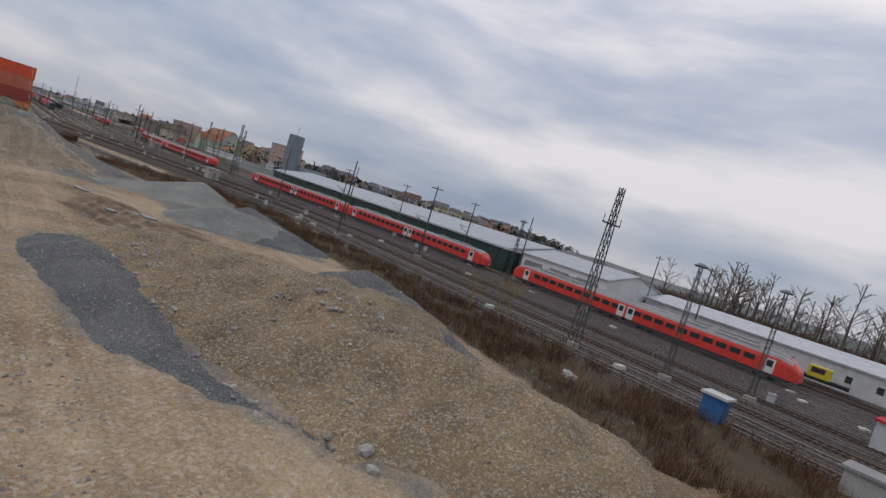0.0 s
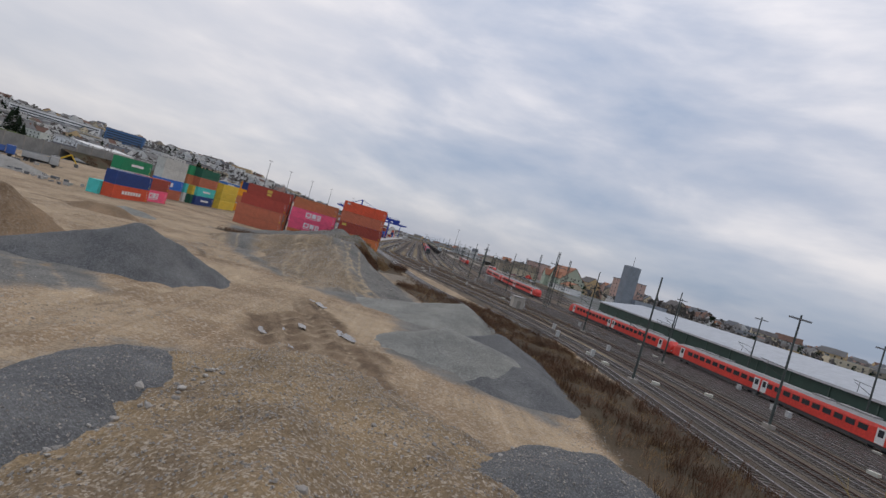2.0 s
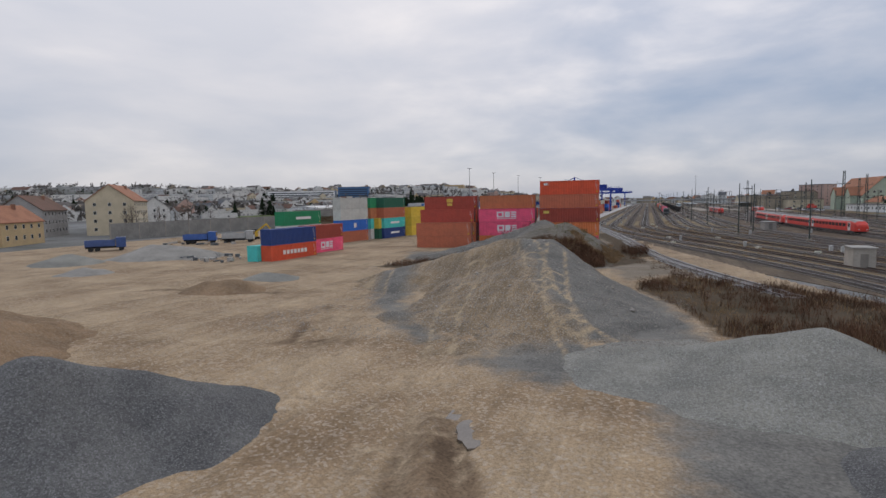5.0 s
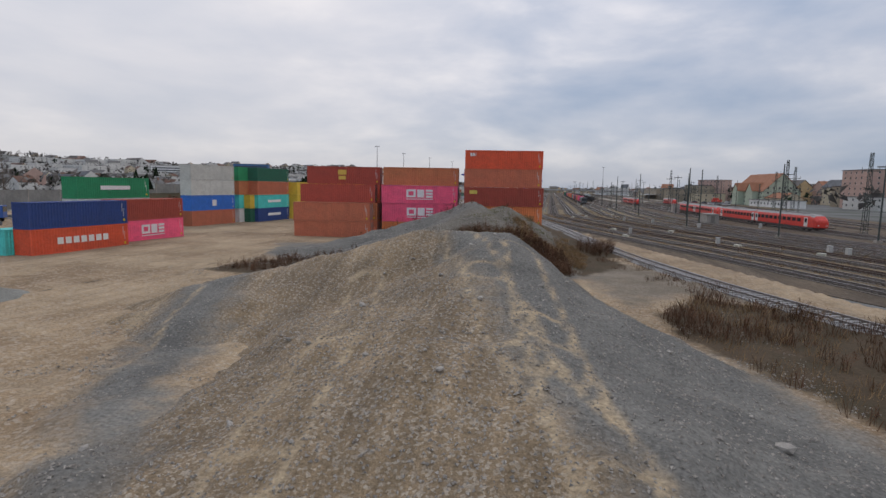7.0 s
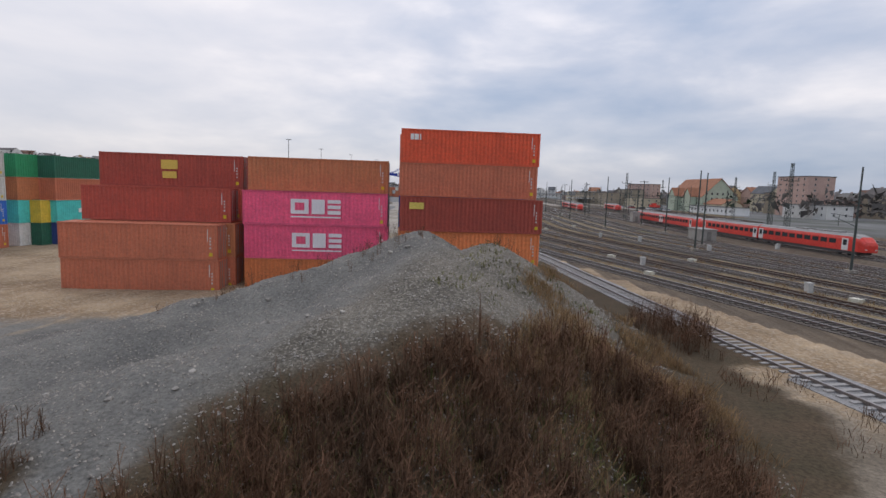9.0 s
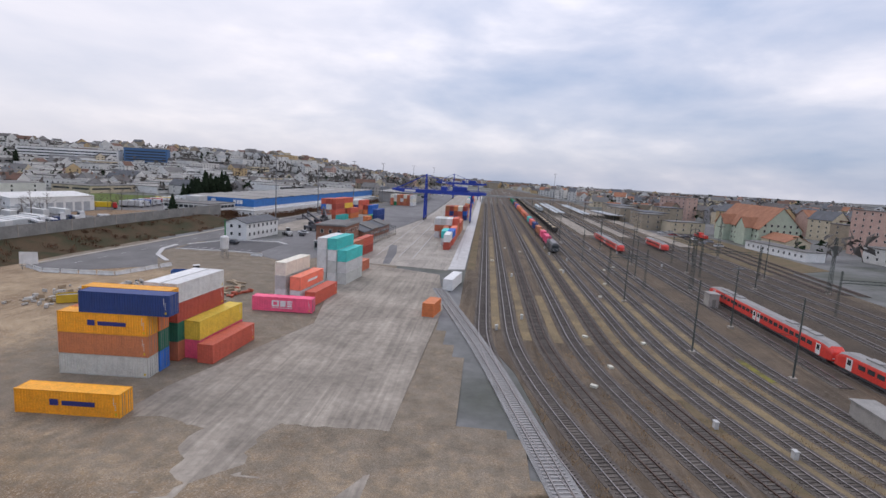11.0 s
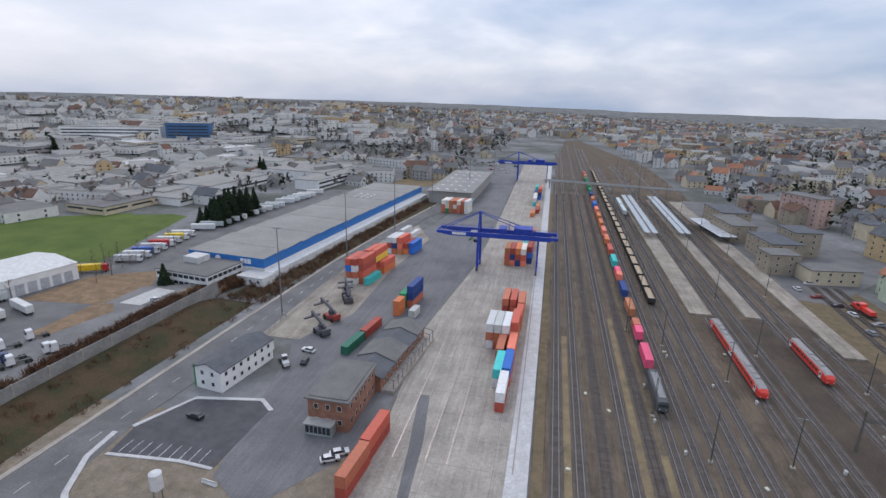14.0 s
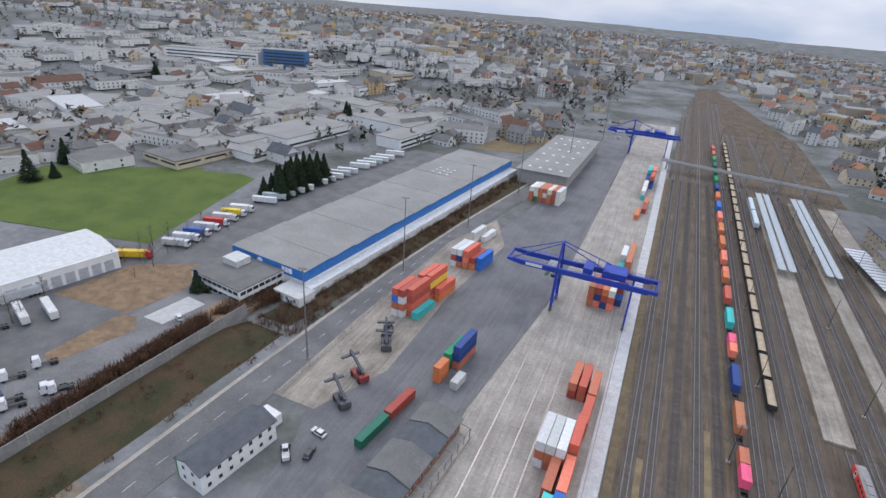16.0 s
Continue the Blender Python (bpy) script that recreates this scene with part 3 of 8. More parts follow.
heap("earth_mound", [(8, 91, 0.5, 9), (6.5, 101, 3.0, 13), (5.2, 111, 4.9, 11.5), (5.6, 116.5, 5.4, 8.5), (0.5, 116.5, 5.4, 9), (-9, 115, 2.7, 10.5)], MOUND, "large mound of tan earth with wheel tracks up its ramp", 1.0, 0.3)
heap("overgrown_mound", [(-21, 143, 0.5, 7), (-12, 148, 2.7, 10), (-1.8, 153, 6.1, 12.5), (0, 142, 5.0, 13), (-8, 138, 2.6, 10), (0, 142, 5.0, 13), (2.6, 151, 5.9, 11)], MOUND2, "gravel mound overgrown with brown brush", 2.0, 0.3, category="heap")
heap("sand_heap", [(21, 14, 2.6, 8), (16.5, 25, 3.5, 8), (15, 33, 2.7, 7.5), (14, 46, 1.3, 8), (19, 40, 1.7, 7.5), (23, 30, 2.8, 8)], SANDH, "long heap of yellow-brown sandy soil with stones", 3.0, 0.5)
heap("gravel_heap", [(18, 86, 1.2, 7), (25.5, 85, 3.2, 7.5)], GRAVEL, "grey-green crushed stone heap beside the tracks", 4.0, 0.12, step=0.4)
heap("gravel_heap", [(22.5, 66, 2.5, 6.5), (27, 63, 2.2, 6.5)], GRAVEL, "grey-green crushed stone heap beside the tracks", 5.0, 0.12, step=0.4)
heap("gravel_heap", [(29, 73, 2.2, 6), (29, 60, 1.5, 6)], GRAVEL_D, "dark grey gravel heap beside the tracks", 6.0, 0.2, step=0.4)
heap("gravel_heap", [(25, 38.5, 1.9, 4.5), (29.5, 42.5, 1.9, 5), (29.5, 35.5, 1.4, 4), (27, 27, 1.1, 2.8), (24.6, 20, 0.7, 2)], GRAVEL_D, "low dark grey gravel heap on sand", 6.5, 0.2, step=0.4)
heap("gravel_heap", [(-10, 64.5, 2.6, 6.0), (-6.8, 66, 4.1, 7.0), (-4.6, 69, 2.8, 6)], GRAVEL_D, "dark blue-grey gravel heap on sand", 7.0, 0.15, step=0.4)
heap("gravel_berm", [(5.6, 44.5, 0.5, 3.0), (5.8, 40, 1.0, 3.8), (6.2, 33, 1.1, 3.4), (6.8, 26.5, 0.7, 2.5), (8.2, 21.5, 0.45, 1.5), (10, 18, 0.3, 1.2), (12.3, 13, 0.25, 1.0)], GRAVEL_D, "low dark gravel berm along the sandy track", 8.0, 0.18, step=0.4, category="berm")
heap("gravel_heap", [(-4, 14, 1.1, 5), (1, 8, 0.5, 4)], GRAVEL, "low heap of coarse grey gravel", 8.5, 0.25, step=0.4)
heap("soil_heap", [(-19.5, 66, 4.3, 6.6), (-24, 70, 3.5, 7.5), (-31, 77, 2.4, 8)], BROWN, "brown soil heap with broken crumbs", 9.0, 0.35)
heap("soil_heap", [(-32, 101, 1.3, 4), (-29, 102, 1.5, 4)], BROWN, "small dark brown soil heap", 10.0, 0.2)
heap("gravel_heap", [(-33, 112, 0.9, 3.6), (-30, 112, 0.8, 3.4)], GRAVEL, "small low heap of pale grey gravel on sand", 10.5, 0.12)
heap("soil_heap", [(24.5, 9, 1.3, 4.5), (28, 5, 0.8, 4)], BROWN, "brown crumbly soil heap beside the scrub", 11.0, 0.35)
heap("gravel_heap", [(-75, 130, 2.8, 9), (-69, 133, 2.2, 8)], GRAVEL_P, "pale gravel heap on the building ground", 12.0, 0.15, step=0.7)
heap("gravel_heap", [(-82, 118, 2.0, 7)], GRAVEL, "small grey gravel heap on the building ground", 13.0, 0.15, step=0.7)
heap("rubble_heap", [(-64, 108, 1.2, 5)], GRAVEL_P, "low heap of broken rubble", 14.0, 0.4, step=0.6)

PUD = mat("puddle_water", (0.17, 0.14, 0.11), (0.12, 0.10, 0.08), scale=0.6, rough=0.08, spec=0.7)
for px, py, pr in ((8.3, 57, 0.8), (8.3, 75.6, 1.1), (9.6, 73.6, 1.0), (8.9, 74.6, 0.8), (13, 63, 1.2), (14.3, 61.6, 1.0), (13.8, 62.6, 0.8), (10.5, 60, 0.6), (11, 54, 0.5), (12, 52.5, 0.4), (9.3, 58.6, 0.4)):
    b = MB()
    loop = [(pr * (0.4 + 0.3 * random.random()) * math.cos(a), pr * (1.0 + 0.7 * random.random()) * math.sin(a)) for a in [i * math.pi / 7 for i in range(14)]]
    pts = [(px + 0.92 * u - 0.38 * v, py + 0.38 * u + 0.92 * v) for u, v in loop]
    zz = max(site_z(px, py) + 0.03, top_z(px, py) if top_z(px, py) > 0.4 else 0) + 0.02
    tagged(b.poly(pts, zz - 0.1, zz).ob("puddle", PUD), "shallow muddy puddle reflecting the sky", "puddle", "puddles in the ruts")

# rail yard bed and terminal surfaces
sheet("rail_yard", [(47, -130), (120, -130), (125, 60), (108, 240), (108, 420), (104, 900), (40, 1250), (14, 1250), (-2, 900), (-6.4, 560), (-6.8, 329), (-6.5, 280), (4, 245), (12, 196), (19, 156), (28, 138), (38, 118), (44, 100), (45, 80)][::1], 0.05, BALLAST, "dark rusty brown ballast of the rail yard", "ground")
sheet("oily_ballast", [(57, 255), (100, 262), (109, 420), (99, 440), (86, 452), (57, 452)], 0.068, stony("oily_ballast", (0.088, 0.068, 0.05), (0.056, 0.045, 0.036), (0.15, 0.125, 0.10), big=0.08, stone=4.0), "dark oil-stained ballast between the sidings", "ground")
sheet("weed_strip", [(18.6, 300), (22.3, 300), (23.6, 360), (24, 560), (21.5, 560), (19.5, 420)], 0.075, WEEDS, "weedy strip between the tracks", "verge")
sheet("weed_strip", [(25.6, 285), (28, 290), (28.3, 372), (25.3, 372)], 0.078, MOSS, "yellow mossy strip between the tracks", "verge")
sheet("weed_strip", [(34, 165), (40, 165), (33, 230), (27.5, 290), (24, 290), (27, 230)], 0.078, WEEDS, "weedy strip between the tracks", "verge")
sheet("weed_strip", [(47, 165), (55, 150), (50, 215), (45, 260), (41, 262), (43, 215)], 0.078, MOSS, "yellow mossy strip between the tracks", "verge")
sheet("weed_strip", [(-6.5, 330), (-4.0, 330), (-4.2, 700), (-6.0, 700)], 0.07, WEEDS, "weedy strip beside the crane rail", "verge")
sheet("concrete_apron", [(-45, 330), (-12.3, 326), (-10.5, 420), (-10.5, 900), (-38.5, 900), (-38.5, 560), (-40, 486), (-47.1, 414), (-43.5, 359)], 0.10, CONC, "pale concrete apron of the container terminal", "pavement")
sheet("dusty_lane", [(-44.5, 200), (-12, 205), (-10, 280), (-14, 318), (-45, 330), (-40, 300), (-33, 262), (-42, 230)], 0.20, CONC2, "dusty pale gravel lane of the terminal", "pavement")
sheet("crane_rail_strip", [(-12.2, 327), (-7.2, 329), (-6.4, 560), (-6.4, 900), (-10.4, 900), (-10.4, 560)], 0.22, STRIP, "light concrete strip under the crane rail", "pavement")
sheet("terminal_asphalt", [(-74, 330), (-62, 322), (-47, 345), (-49.5, 362), (-50, 410), (-43, 429), (-40, 490), (-39, 900), (-62, 900), (-62, 700), (-77, 566), (-92, 480), (-97, 415), (-84, 385), (-80, 362)], 0.09, ASPH, "dark grey wet asphalt of the terminal", "pavement")
sheet("pale_ground", [(-100, 395), (-86, 395), (-76, 420), (-77, 470), (-72, 530), (-86, 560), (-97, 520), (-100, 440)], 0.12, CONC2, "pale dusty ground beside the road", "pavement")
sheet("terminal_road", [(-118, 291), (-108, 287), (-90, 303), (-96, 312), (-103, 326), (-104, 345), (-101, 372), (-99, 416), (-97, 480), (-88, 560), (-74, 640), (-72, 700), (-78, 700), (-86, 640), (-100, 545), (-107, 480), (-112, 400), (-115, 340)], 0.11, ROAD, "grey access road along the embankment", "road")
sheet("road_curb", [(-119.5, 291), (-118, 291), (-115, 340), (-112, 400), (-107, 480), (-100, 545), (-86, 640), (-87.2, 640), (-101.4, 545), (-108.4, 480), (-113.4, 400), (-116.4, 340)], 0.26, CONC, "pale concrete kerb along the road", "kerb", 0.4)
sheet("car_park", [(-103, 341), (-101.5, 331), (-84, 333), (-75.5, 332.5), (-74.8, 355), (-79, 358.5), (-96.5, 355.5)], 0.13, ASPH_D, "dark asphalt car park", "pavement")
sheet("wheel_track", [(-33.2, 330), (-31, 330), (-32.5, 352), (-35.5, 372), (-38.5, 372), (-35.5, 350)], 0.105, ASPH, "dark wheel-worn patch on concrete", "pavement", 0.05)

STRAW = stony("straw_weeds", (0.25, 0.19, 0.105), (0.16, 0.125, 0.078), (0.22, 0.18, 0.13), big=0.2, stone=3.0)


# ---- tracks ----
def path_x(x0, x1, ya=80.0, yb=270.0):
    return lambda y: x0 + (x1 - x0) * sstep(ya, yb, y)


TRACKS = [(path_x(a, b), -120, e) for a, b, e in (
    (45.8, -1.2, 1000), (50.2, 4.2, 1100), (54.8, 9.8, 1150), (59.4, 15.6, 1150), (63.8, 21.2, 1000), (68, 26.5, 1200), (71, 31.2, 1100), (73.5, 36.5, 1100),
    (76, 41.3, 900), (78, 46.0, 900), (80, 60.5, 900), (84.5, 65.6, 900))]
TRACKS += [(path_x(89, 86), -120, 78), (path_x(94, 94), -120, 60), (path_x(99, 98), -120, 40), (path_x(104, 103), -120, 30), (path_x(53, 55.5), 250, 450), (path_x(74, 77.8, 200, 300), 225, 620),
           (path_x(82, 83, 200, 300), 225, 900), (path_x(90, 89, 230, 330), 225, 440), (path_x(96, 96, 230, 330), 230, 410)]


def sweep(fx, y0, y1, off, w, z0, z1, b, step=6.0):
    """A bar that follows a track."""
    n = max(2, int((y1 - y0) / step))
    for k in range(n + 1):
        y = y0 + (y1 - y0) * k / n
        d = (fx(y + 1) - fx(y - 1)) / 2
        q = 1 / math.hypot(1, d)
        for o, z in ((off - w / 2, z0), (off - w / 2, z1), (off + w / 2, z1), (off + w / 2, z0)):
            b.v.append((fx(y) + o * q, y - o * d * q, z))
    base = len(b.v) - 4 * (n + 1)
    for k in range(n):
        a = base + 4 * k
        for i in range(3):
            b.f.append((a + i, a + i + 1, a + i + 5, a + i + 4))
            b.m.append(0)


def railway(fx, y0, y1, sleeper=SLEEP, bed=BALLAST2, lift=0.0, rail=RAILM, gap=0.65, single=False):
    t = thing("railway_track", Matrix(), "standard-gauge railway track with rusty rails on sleepers", "track", "tracks of the rail yard")
    b = MB()
    sweep(fx, y0, y1, 0, 3.4, 0.0, 0.10 + lift, b)
    b.ob("ballast_bed", bed, t)
    for off in (-0.75, 0.75):
        b = MB()
        sweep(fx, y0, y1, off, 0.14, 0.12 + lift, 0.31 + lift, b)
        b.ob("rail", rail, t)
    y = y0 + 0.3
    if single:
        me = MB().obox(0, 0, 0.05 + lift, 2.5, 0.26, 0.13).mesh("sleeper", sleeper)
        while y < y1:
            d = (fx(y + 1) - fx(y - 1)) / 2
            share("sleeper", me, t, pose(fx(y), y, 0, 0, 0, -math.degrees(math.atan(d))))
            y += gap
        return t
    b = MB()
    while y < min(y1, 700):
        d = (fx(y + 1) - fx(y - 1)) / 2
        b.obox(fx(y), y, 0.05 + lift, 2.5, 0.26, 0.13, -math.degrees(math.atan(d)))
        y += gap
    tagged(b.ob("sleeper_bed", sleeper, t), kind="stuff")
    return t


def poly_x(*pts):
    def fx(y):
        if y <= pts[0][1]:
            return pts[0][0]
        for (a, ya), (c, yc) in zip(pts, pts[1:]):
            if y <= yc:
                return a + (c - a) * (y - ya) / (yc - ya)
        return pts[-1][0]

    def smooth(y):
        return sum(fx(y + k * 3) for k in range(-4, 5)) / 9
    return smooth


for i, (fx, y0, y1) in enumerate(TRACKS):
    railway(fx, y0, y1, rail=RAILM if i in (2, 4, 13, 14) else RAILB)
SIDING = poly_x((33, 108), (25, 126), (18.5, 149), (10.8, 196), (0, 250), (-6.6, 276), (-10.2, 289.5), (-14.3, 307), (-18.9, 324.6), (-24, 338.5), (-27, 360))
railway(SIDING, 112, 300, SLEEP_C, BALLAST_P, 0.12, RAILB, 0.65, True)
for i, ya, yb in ((0, 268, 420), (1, 262, 330), (2, 262, 300), (3, 262, 440), (4, 240, 360), (5, 190, 300), (1, 95, 180), (3, 120, 190), (6, 262, 330), (0, 130, 200), (2, 120, 185), (4, 120, 200), (5, 100, 190), (6, 120, 262), (7, 130, 300), (8, 120, 250)):
    b = MB()
    mid = lambda y, i=i: (TRACKS[i][0](y) + TRACKS[i + 1][0](y)) / 2
    sweep(mid, ya, yb, 0, 1.7, 0.03, 0.085, b)
    tagged(b.ob("weed_strip", STRAW), "straw-brown weedy strip between the tracks", "verge", kind="structure")
# crane rails let into the concrete
for fx, y1 in ((lambda y: -38.2, 890), (lambda y: -10.6, 890), (lambda y: -30.5, 890), (lambda y: -25.5, 890)):
    b = MB()
    sweep(fx, 345, y1, 0, 0.35, 0.02, 0.235 if fx(0) > -12 else 0.125, b)
    tagged(b.ob("embedded_rail", RAILB), "steel rail let into the concrete apron", "rail", "embedded rails")
b = MB()
sweep(poly_x((-43.2, 345), (-43.0, 358), (-47.1, 414), (-40, 486), (-38.8, 574), (-38.8, 880)), 345, 880, -0.9, 0.9, 0.0, 0.14, b)
tagged(b.ob("drain_channel", ROOF_G), "dark drain channel along the apron edge", "drain", kind="structure")
b = MB()
for k in range(26):
    yy = 335 + k * 10
    b.box(-37.5, yy, 0.09, -12.6, yy + 0.08, 0.106)
for k in range(5):
    b.box(-35 + k * 5, 330, 0.09, -34.93 + k * 5, 600, 0.106)
tagged(b.ob("apron_joints", ROOF_G), "dark joints between concrete slabs", "joint", kind="structure")

# ---- containers ----
CH = 2.9
_cm = {}


def corrugated(L, w, h, pitch, depth, side):
    pts, x = [], 0.0
    n = int(L / pitch)
    p = L / n
    for i in range(n):
        x = i * p
        pts += [(x, 0), (x + p * 0.32, 0), (x + p * 0.5, depth), (x + p * 0.82, depth)]
    pts.append((L, 0))
    return pts


def container_meshes(L, c):
    k = (round(L, 1), c)
    if k in _cm:
        return _cm[k]
    W, H = 2.44, CH - 0.03
    paintm = mat("container_paint", c, tuple(v * 0.76 + 0.01 for v in c), scale=0.7, rough=0.6, fine=5, vary=0.13, spec=0.3, lo=0.42, hi=0.75)
    body = MB()
    a = -L / 2 + 0.12
    for s in (-1, 1):
        prof = corrugated(L - 0.24, W, H, 0.34, 0.07, s)
        n = len(body.v)
        for u, d in prof:
            y = s * (W / 2 - 0.02 - d)
            body.v += [(a + u, y, 0.14), (a + u, y, H - 0.1)]
        for i in range(len(prof) - 1):
            q = n + 2 * i
            body.f.append((q, q + 2, q + 3, q + 1) if s < 0 else (q + 1, q + 3, q + 2, q))
            body.m.append(0)
    prof = corrugated(L - 0.24, W, H, 0.42, 0.025, 1)
    n = len(body.v)
    for u, d in prof:
        body.v += [(a + u, -W / 2 + 0.08, H - 0.02 - d), (a + u, W / 2 - 0.08, H - 0.02 - d)]
    for i in range(len(prof) - 1):
        q = n + 2 * i
        body.f.append((q, q + 2, q + 3, q + 1))
        body.m.append(0)
    prof = corrugated(W - 0.24, W, H, 0.27, 0.045, 1)
    n = len(body.v)
    for u, d in prof:
        body.v += [(-L / 2 + 0.03 + d, W / 2 - 0.12 - u, 0.14), (-L / 2 + 0.03 + d, W / 2 - 0.12 - u, H - 0.1)]
    for i in range(len(prof) - 1):
        q = n + 2 * i
        body.f.append((q, q + 2, q + 3, q + 1))
        body.m.append(0)
    body.box(-L / 2 + 0.1, -W / 2 + 0.1, 0.12, L / 2 - 0.06, W / 2 - 0.1, 0.16)
    fr = MB()
    for sx in (-1, 1):
        for sy in (-1, 1):
            fr.obox(sx * (L / 2 - 0.07), sy * (W / 2 - 0.07), 0, 0.14, 0.14, H)
            for z in (-0.002, H - 0.105):
                fr.obox(sx * (L / 2 - 0.088), sy * (W / 2 - 0.078), z, 0.185, 0.165, 0.118)
    for sy in (-1, 1):
        fr.obox(0, sy * (W / 2 - 0.04), 0, L - 0.2, 0.07, 0.15)
        fr.obox(0, sy * (W / 2 - 0.04), H - 0.11, L - 0.2, 0.07, 0.11)
    for sx in (-1, 1):
        fr.obox(sx * (L / 2 - 0.05), 0, 0, 0.09, W - 0.2, 0.15)
        fr.obox(sx * (L / 2 - 0.05), 0, H - 0.13, 0.09, W - 0.2, 0.13)
    door = MB().box(-0.03, -0.53, 0.16, 0.03, 0.53, H - 0.14)
    for z in (0.75, 1.5, 2.1):
        door.box(0.03, -0.5, z, 0.05, 0.5, z + 0.08)
    rod = MB()
    for u in (-0.22, 0.22):
        rod.beam((0.08, u, 0.14), (0.08, u, H - 0.12), 0.05, n=6)
    marks = MB()
    marks.box(L / 2 - 0.75, 0, H - 1.35, L / 2 - 0.70, 0.012, H - 0.35)
    for z in (1.0, 1.25, 1.5, 1.8):
        marks.box(L / 2 - 0.58, 0, H - z - 0.12, L / 2 - 0.46, 0.012, H - z)
    tag = MB().box(L / 2 - 0.62, 0, 0.34, L / 2 - 0.36, 0.012, 0.62)
    WM, YM = paint((0.75, 0.75, 0.73)), paint((0.75, 0.55, 0.03))
    _cm[k] = tuple(x.mesh(n, q) for n, x, q in (("body", body, paintm), ("frame", fr, paintm), ("door", door, paintm), ("lock_gear", rod, paint((0.30, 0.30, 0.30), metal=0.5)), ("markings", marks, WM), ("tag", tag, YM)))
    return _cm[k]


COL = dict(rust=(0.53, 0.175, 0.10), red=(0.62, 0.14, 0.09), dred=(0.42, 0.088, 0.062), orange=(0.70, 0.225, 0.085), brown=(0.53, 0.205, 0.098), pink=(0.86, 0.13, 0.24), navy=(0.033, 0.068, 0.227),
           blue=(0.045, 0.182, 0.604), teal=(0.076, 0.544, 0.513), green=(0.031, 0.287, 0.129), dgreen=(0.031, 0.151, 0.098), white=(0.70, 0.70, 0.685), grey=(0.54, 0.55, 0.52), cream=(0.831, 0.786, 0.664), yellow=(0.755, 0.544, 0.076),
           hapag=(0.850, 0.378, 0.031), salmon=(0.846, 0.242, 0.151), cai=(0.786, 0.129, 0.060))
WORD = dict(rust="rust-red", red="red", dred="dark red", orange="orange", brown="brown", pink="bright pink", navy="navy blue", blue="blue", teal="turquoise", green="green", dgreen="dark green", white="white",
            grey="light grey", cream="cream", yellow="yellow", hapag="bright orange", salmon="salmon red", cai="orange-red")
NCONT = [0]


def container(x, y, lvl, rz, c, L=12.19, z=0.16, far=False, group="stacked freight containers", logo=None, flip=False):
    """A freight container with its centre over (x, y), long side along its own x, on level lvl of a stack."""
    size = "forty-foot" if L > 8 else "twenty-foot"
    where = "on a wagon" if group.startswith("wagon") else ("standing on the ground" if lvl == 0 else "stacked on other containers")
    t = thing("freight_container", pose(x, y, z + lvl * CH, 0, 0, rz + (180 if flip else 0)), f"{WORD[c]} corrugated steel {size} container {where}", "container", group)
    body, fr, door, rod, marks, tag = container_meshes(L, COL[c])
    share("body", body, t)
    share("frame", fr, t)
    if not far:
        for s in (-1, 1):
            d = share("door", door, t, pose(L / 2 - 0.05, s * 0.56, 0))
            if y < 295:
                share("lock_gear", rod, d)
        for s in (0, 180) if y < 295 else ():
            share("markings", marks, t, pose(0, 0, 0, 0, 0, s) @ pose(0, -1.225, 0), "white painted marking bars")
            share("warning_tag", tag, t, pose(0, 0, 0, 0, 0, s) @ pose(0, -1.225, 0), "yellow warning tag")
    if logo:
        for s in (0, 180):
            o = share("logo_panel", logo, t, pose(0, 0, 0, 0, 0, s) @ pose(0, -1.245, 0))
    NCONT[0] += 1
    return t


def logo(bars, c):
    b = MB()
    for x0, z0, x1, z1 in bars:
        b.box(x0, 0, z0, x1, 0.012, z1)
    return b.mesh("logo_panel", paint(c, wear=0.9))


L_ONE = logo([(-2.1, 1.0, -1.75, 2.25), (-0.95, 1.0, -0.6, 2.25), (-1.75, 1.95, -0.95, 2.25), (-1.75, 1.0, -0.95, 1.3), (-0.35, 1.0, 0.75, 2.25), (1.0, 1.0, 2.1, 1.32), (1.0, 1.48, 2.1, 1.78), (1.0, 1.94, 2.1, 2.25), (-2.1, 0.68, 2.1, 0.80)], (0.8, 0.76, 0.78))
L_CAI = logo([(-5.3, 1.95, -5.0, 2.45), (-4.95, 1.95, -4.6, 2.45), (-4.5, 1.95, -4.4, 2.45)], (0.8, 0.8, 0.78))
L_SQ = logo([(-0.9, 1.55, 0.5, 2.35), (-0.8, 0.75, 0.4, 1.35)], (0.72, 0.50, 0.10))
L_BEAC = logo([(-5.3, 1.85, -4.1, 2.4)], (0.70, 0.55, 0.12))
L_BAR = logo([(-3.2 + 0.95 * i, 1.1, -2.5 + 0.95 * i, 1.85) for i in range(7)], (0.78, 0.76, 0.72))
L_LINE = logo([(-2.5, 1.2, 2.5, 1.75)], (0.78, 0.78, 0.76))
L_NAV = logo([(-2.0, 1.15, -1.0, 1.9), (-0.6, 1.2, 3.2, 1.75)], (0.03, 0.04, 0.2))
L_RND = logo([(-0.6, 0.8, 0.6, 2.0)], (0.75, 0.75, 0.75))


def line(x, y, rz, cols, L=12.19, gap=0.06, flip=False, **kw):
    """A stack, bottom first; a colour may carry a logo, a shift along and a shift across."""
    for i, c in enumerate(cols):
        lg, du, dv = None, 0, 0
        if isinstance(c, tuple):
            c, lg, du, dv = (*c, None, 0, 0)[:4]
            du, dv = du or 0, dv or 0
        r = radians(rz)
        container(x + du * math.cos(r) - dv * math.sin(r), y + du * math.sin(r) + dv * math.cos(r), i, rz, c, L, logo=lg, flip=flip, **kw)


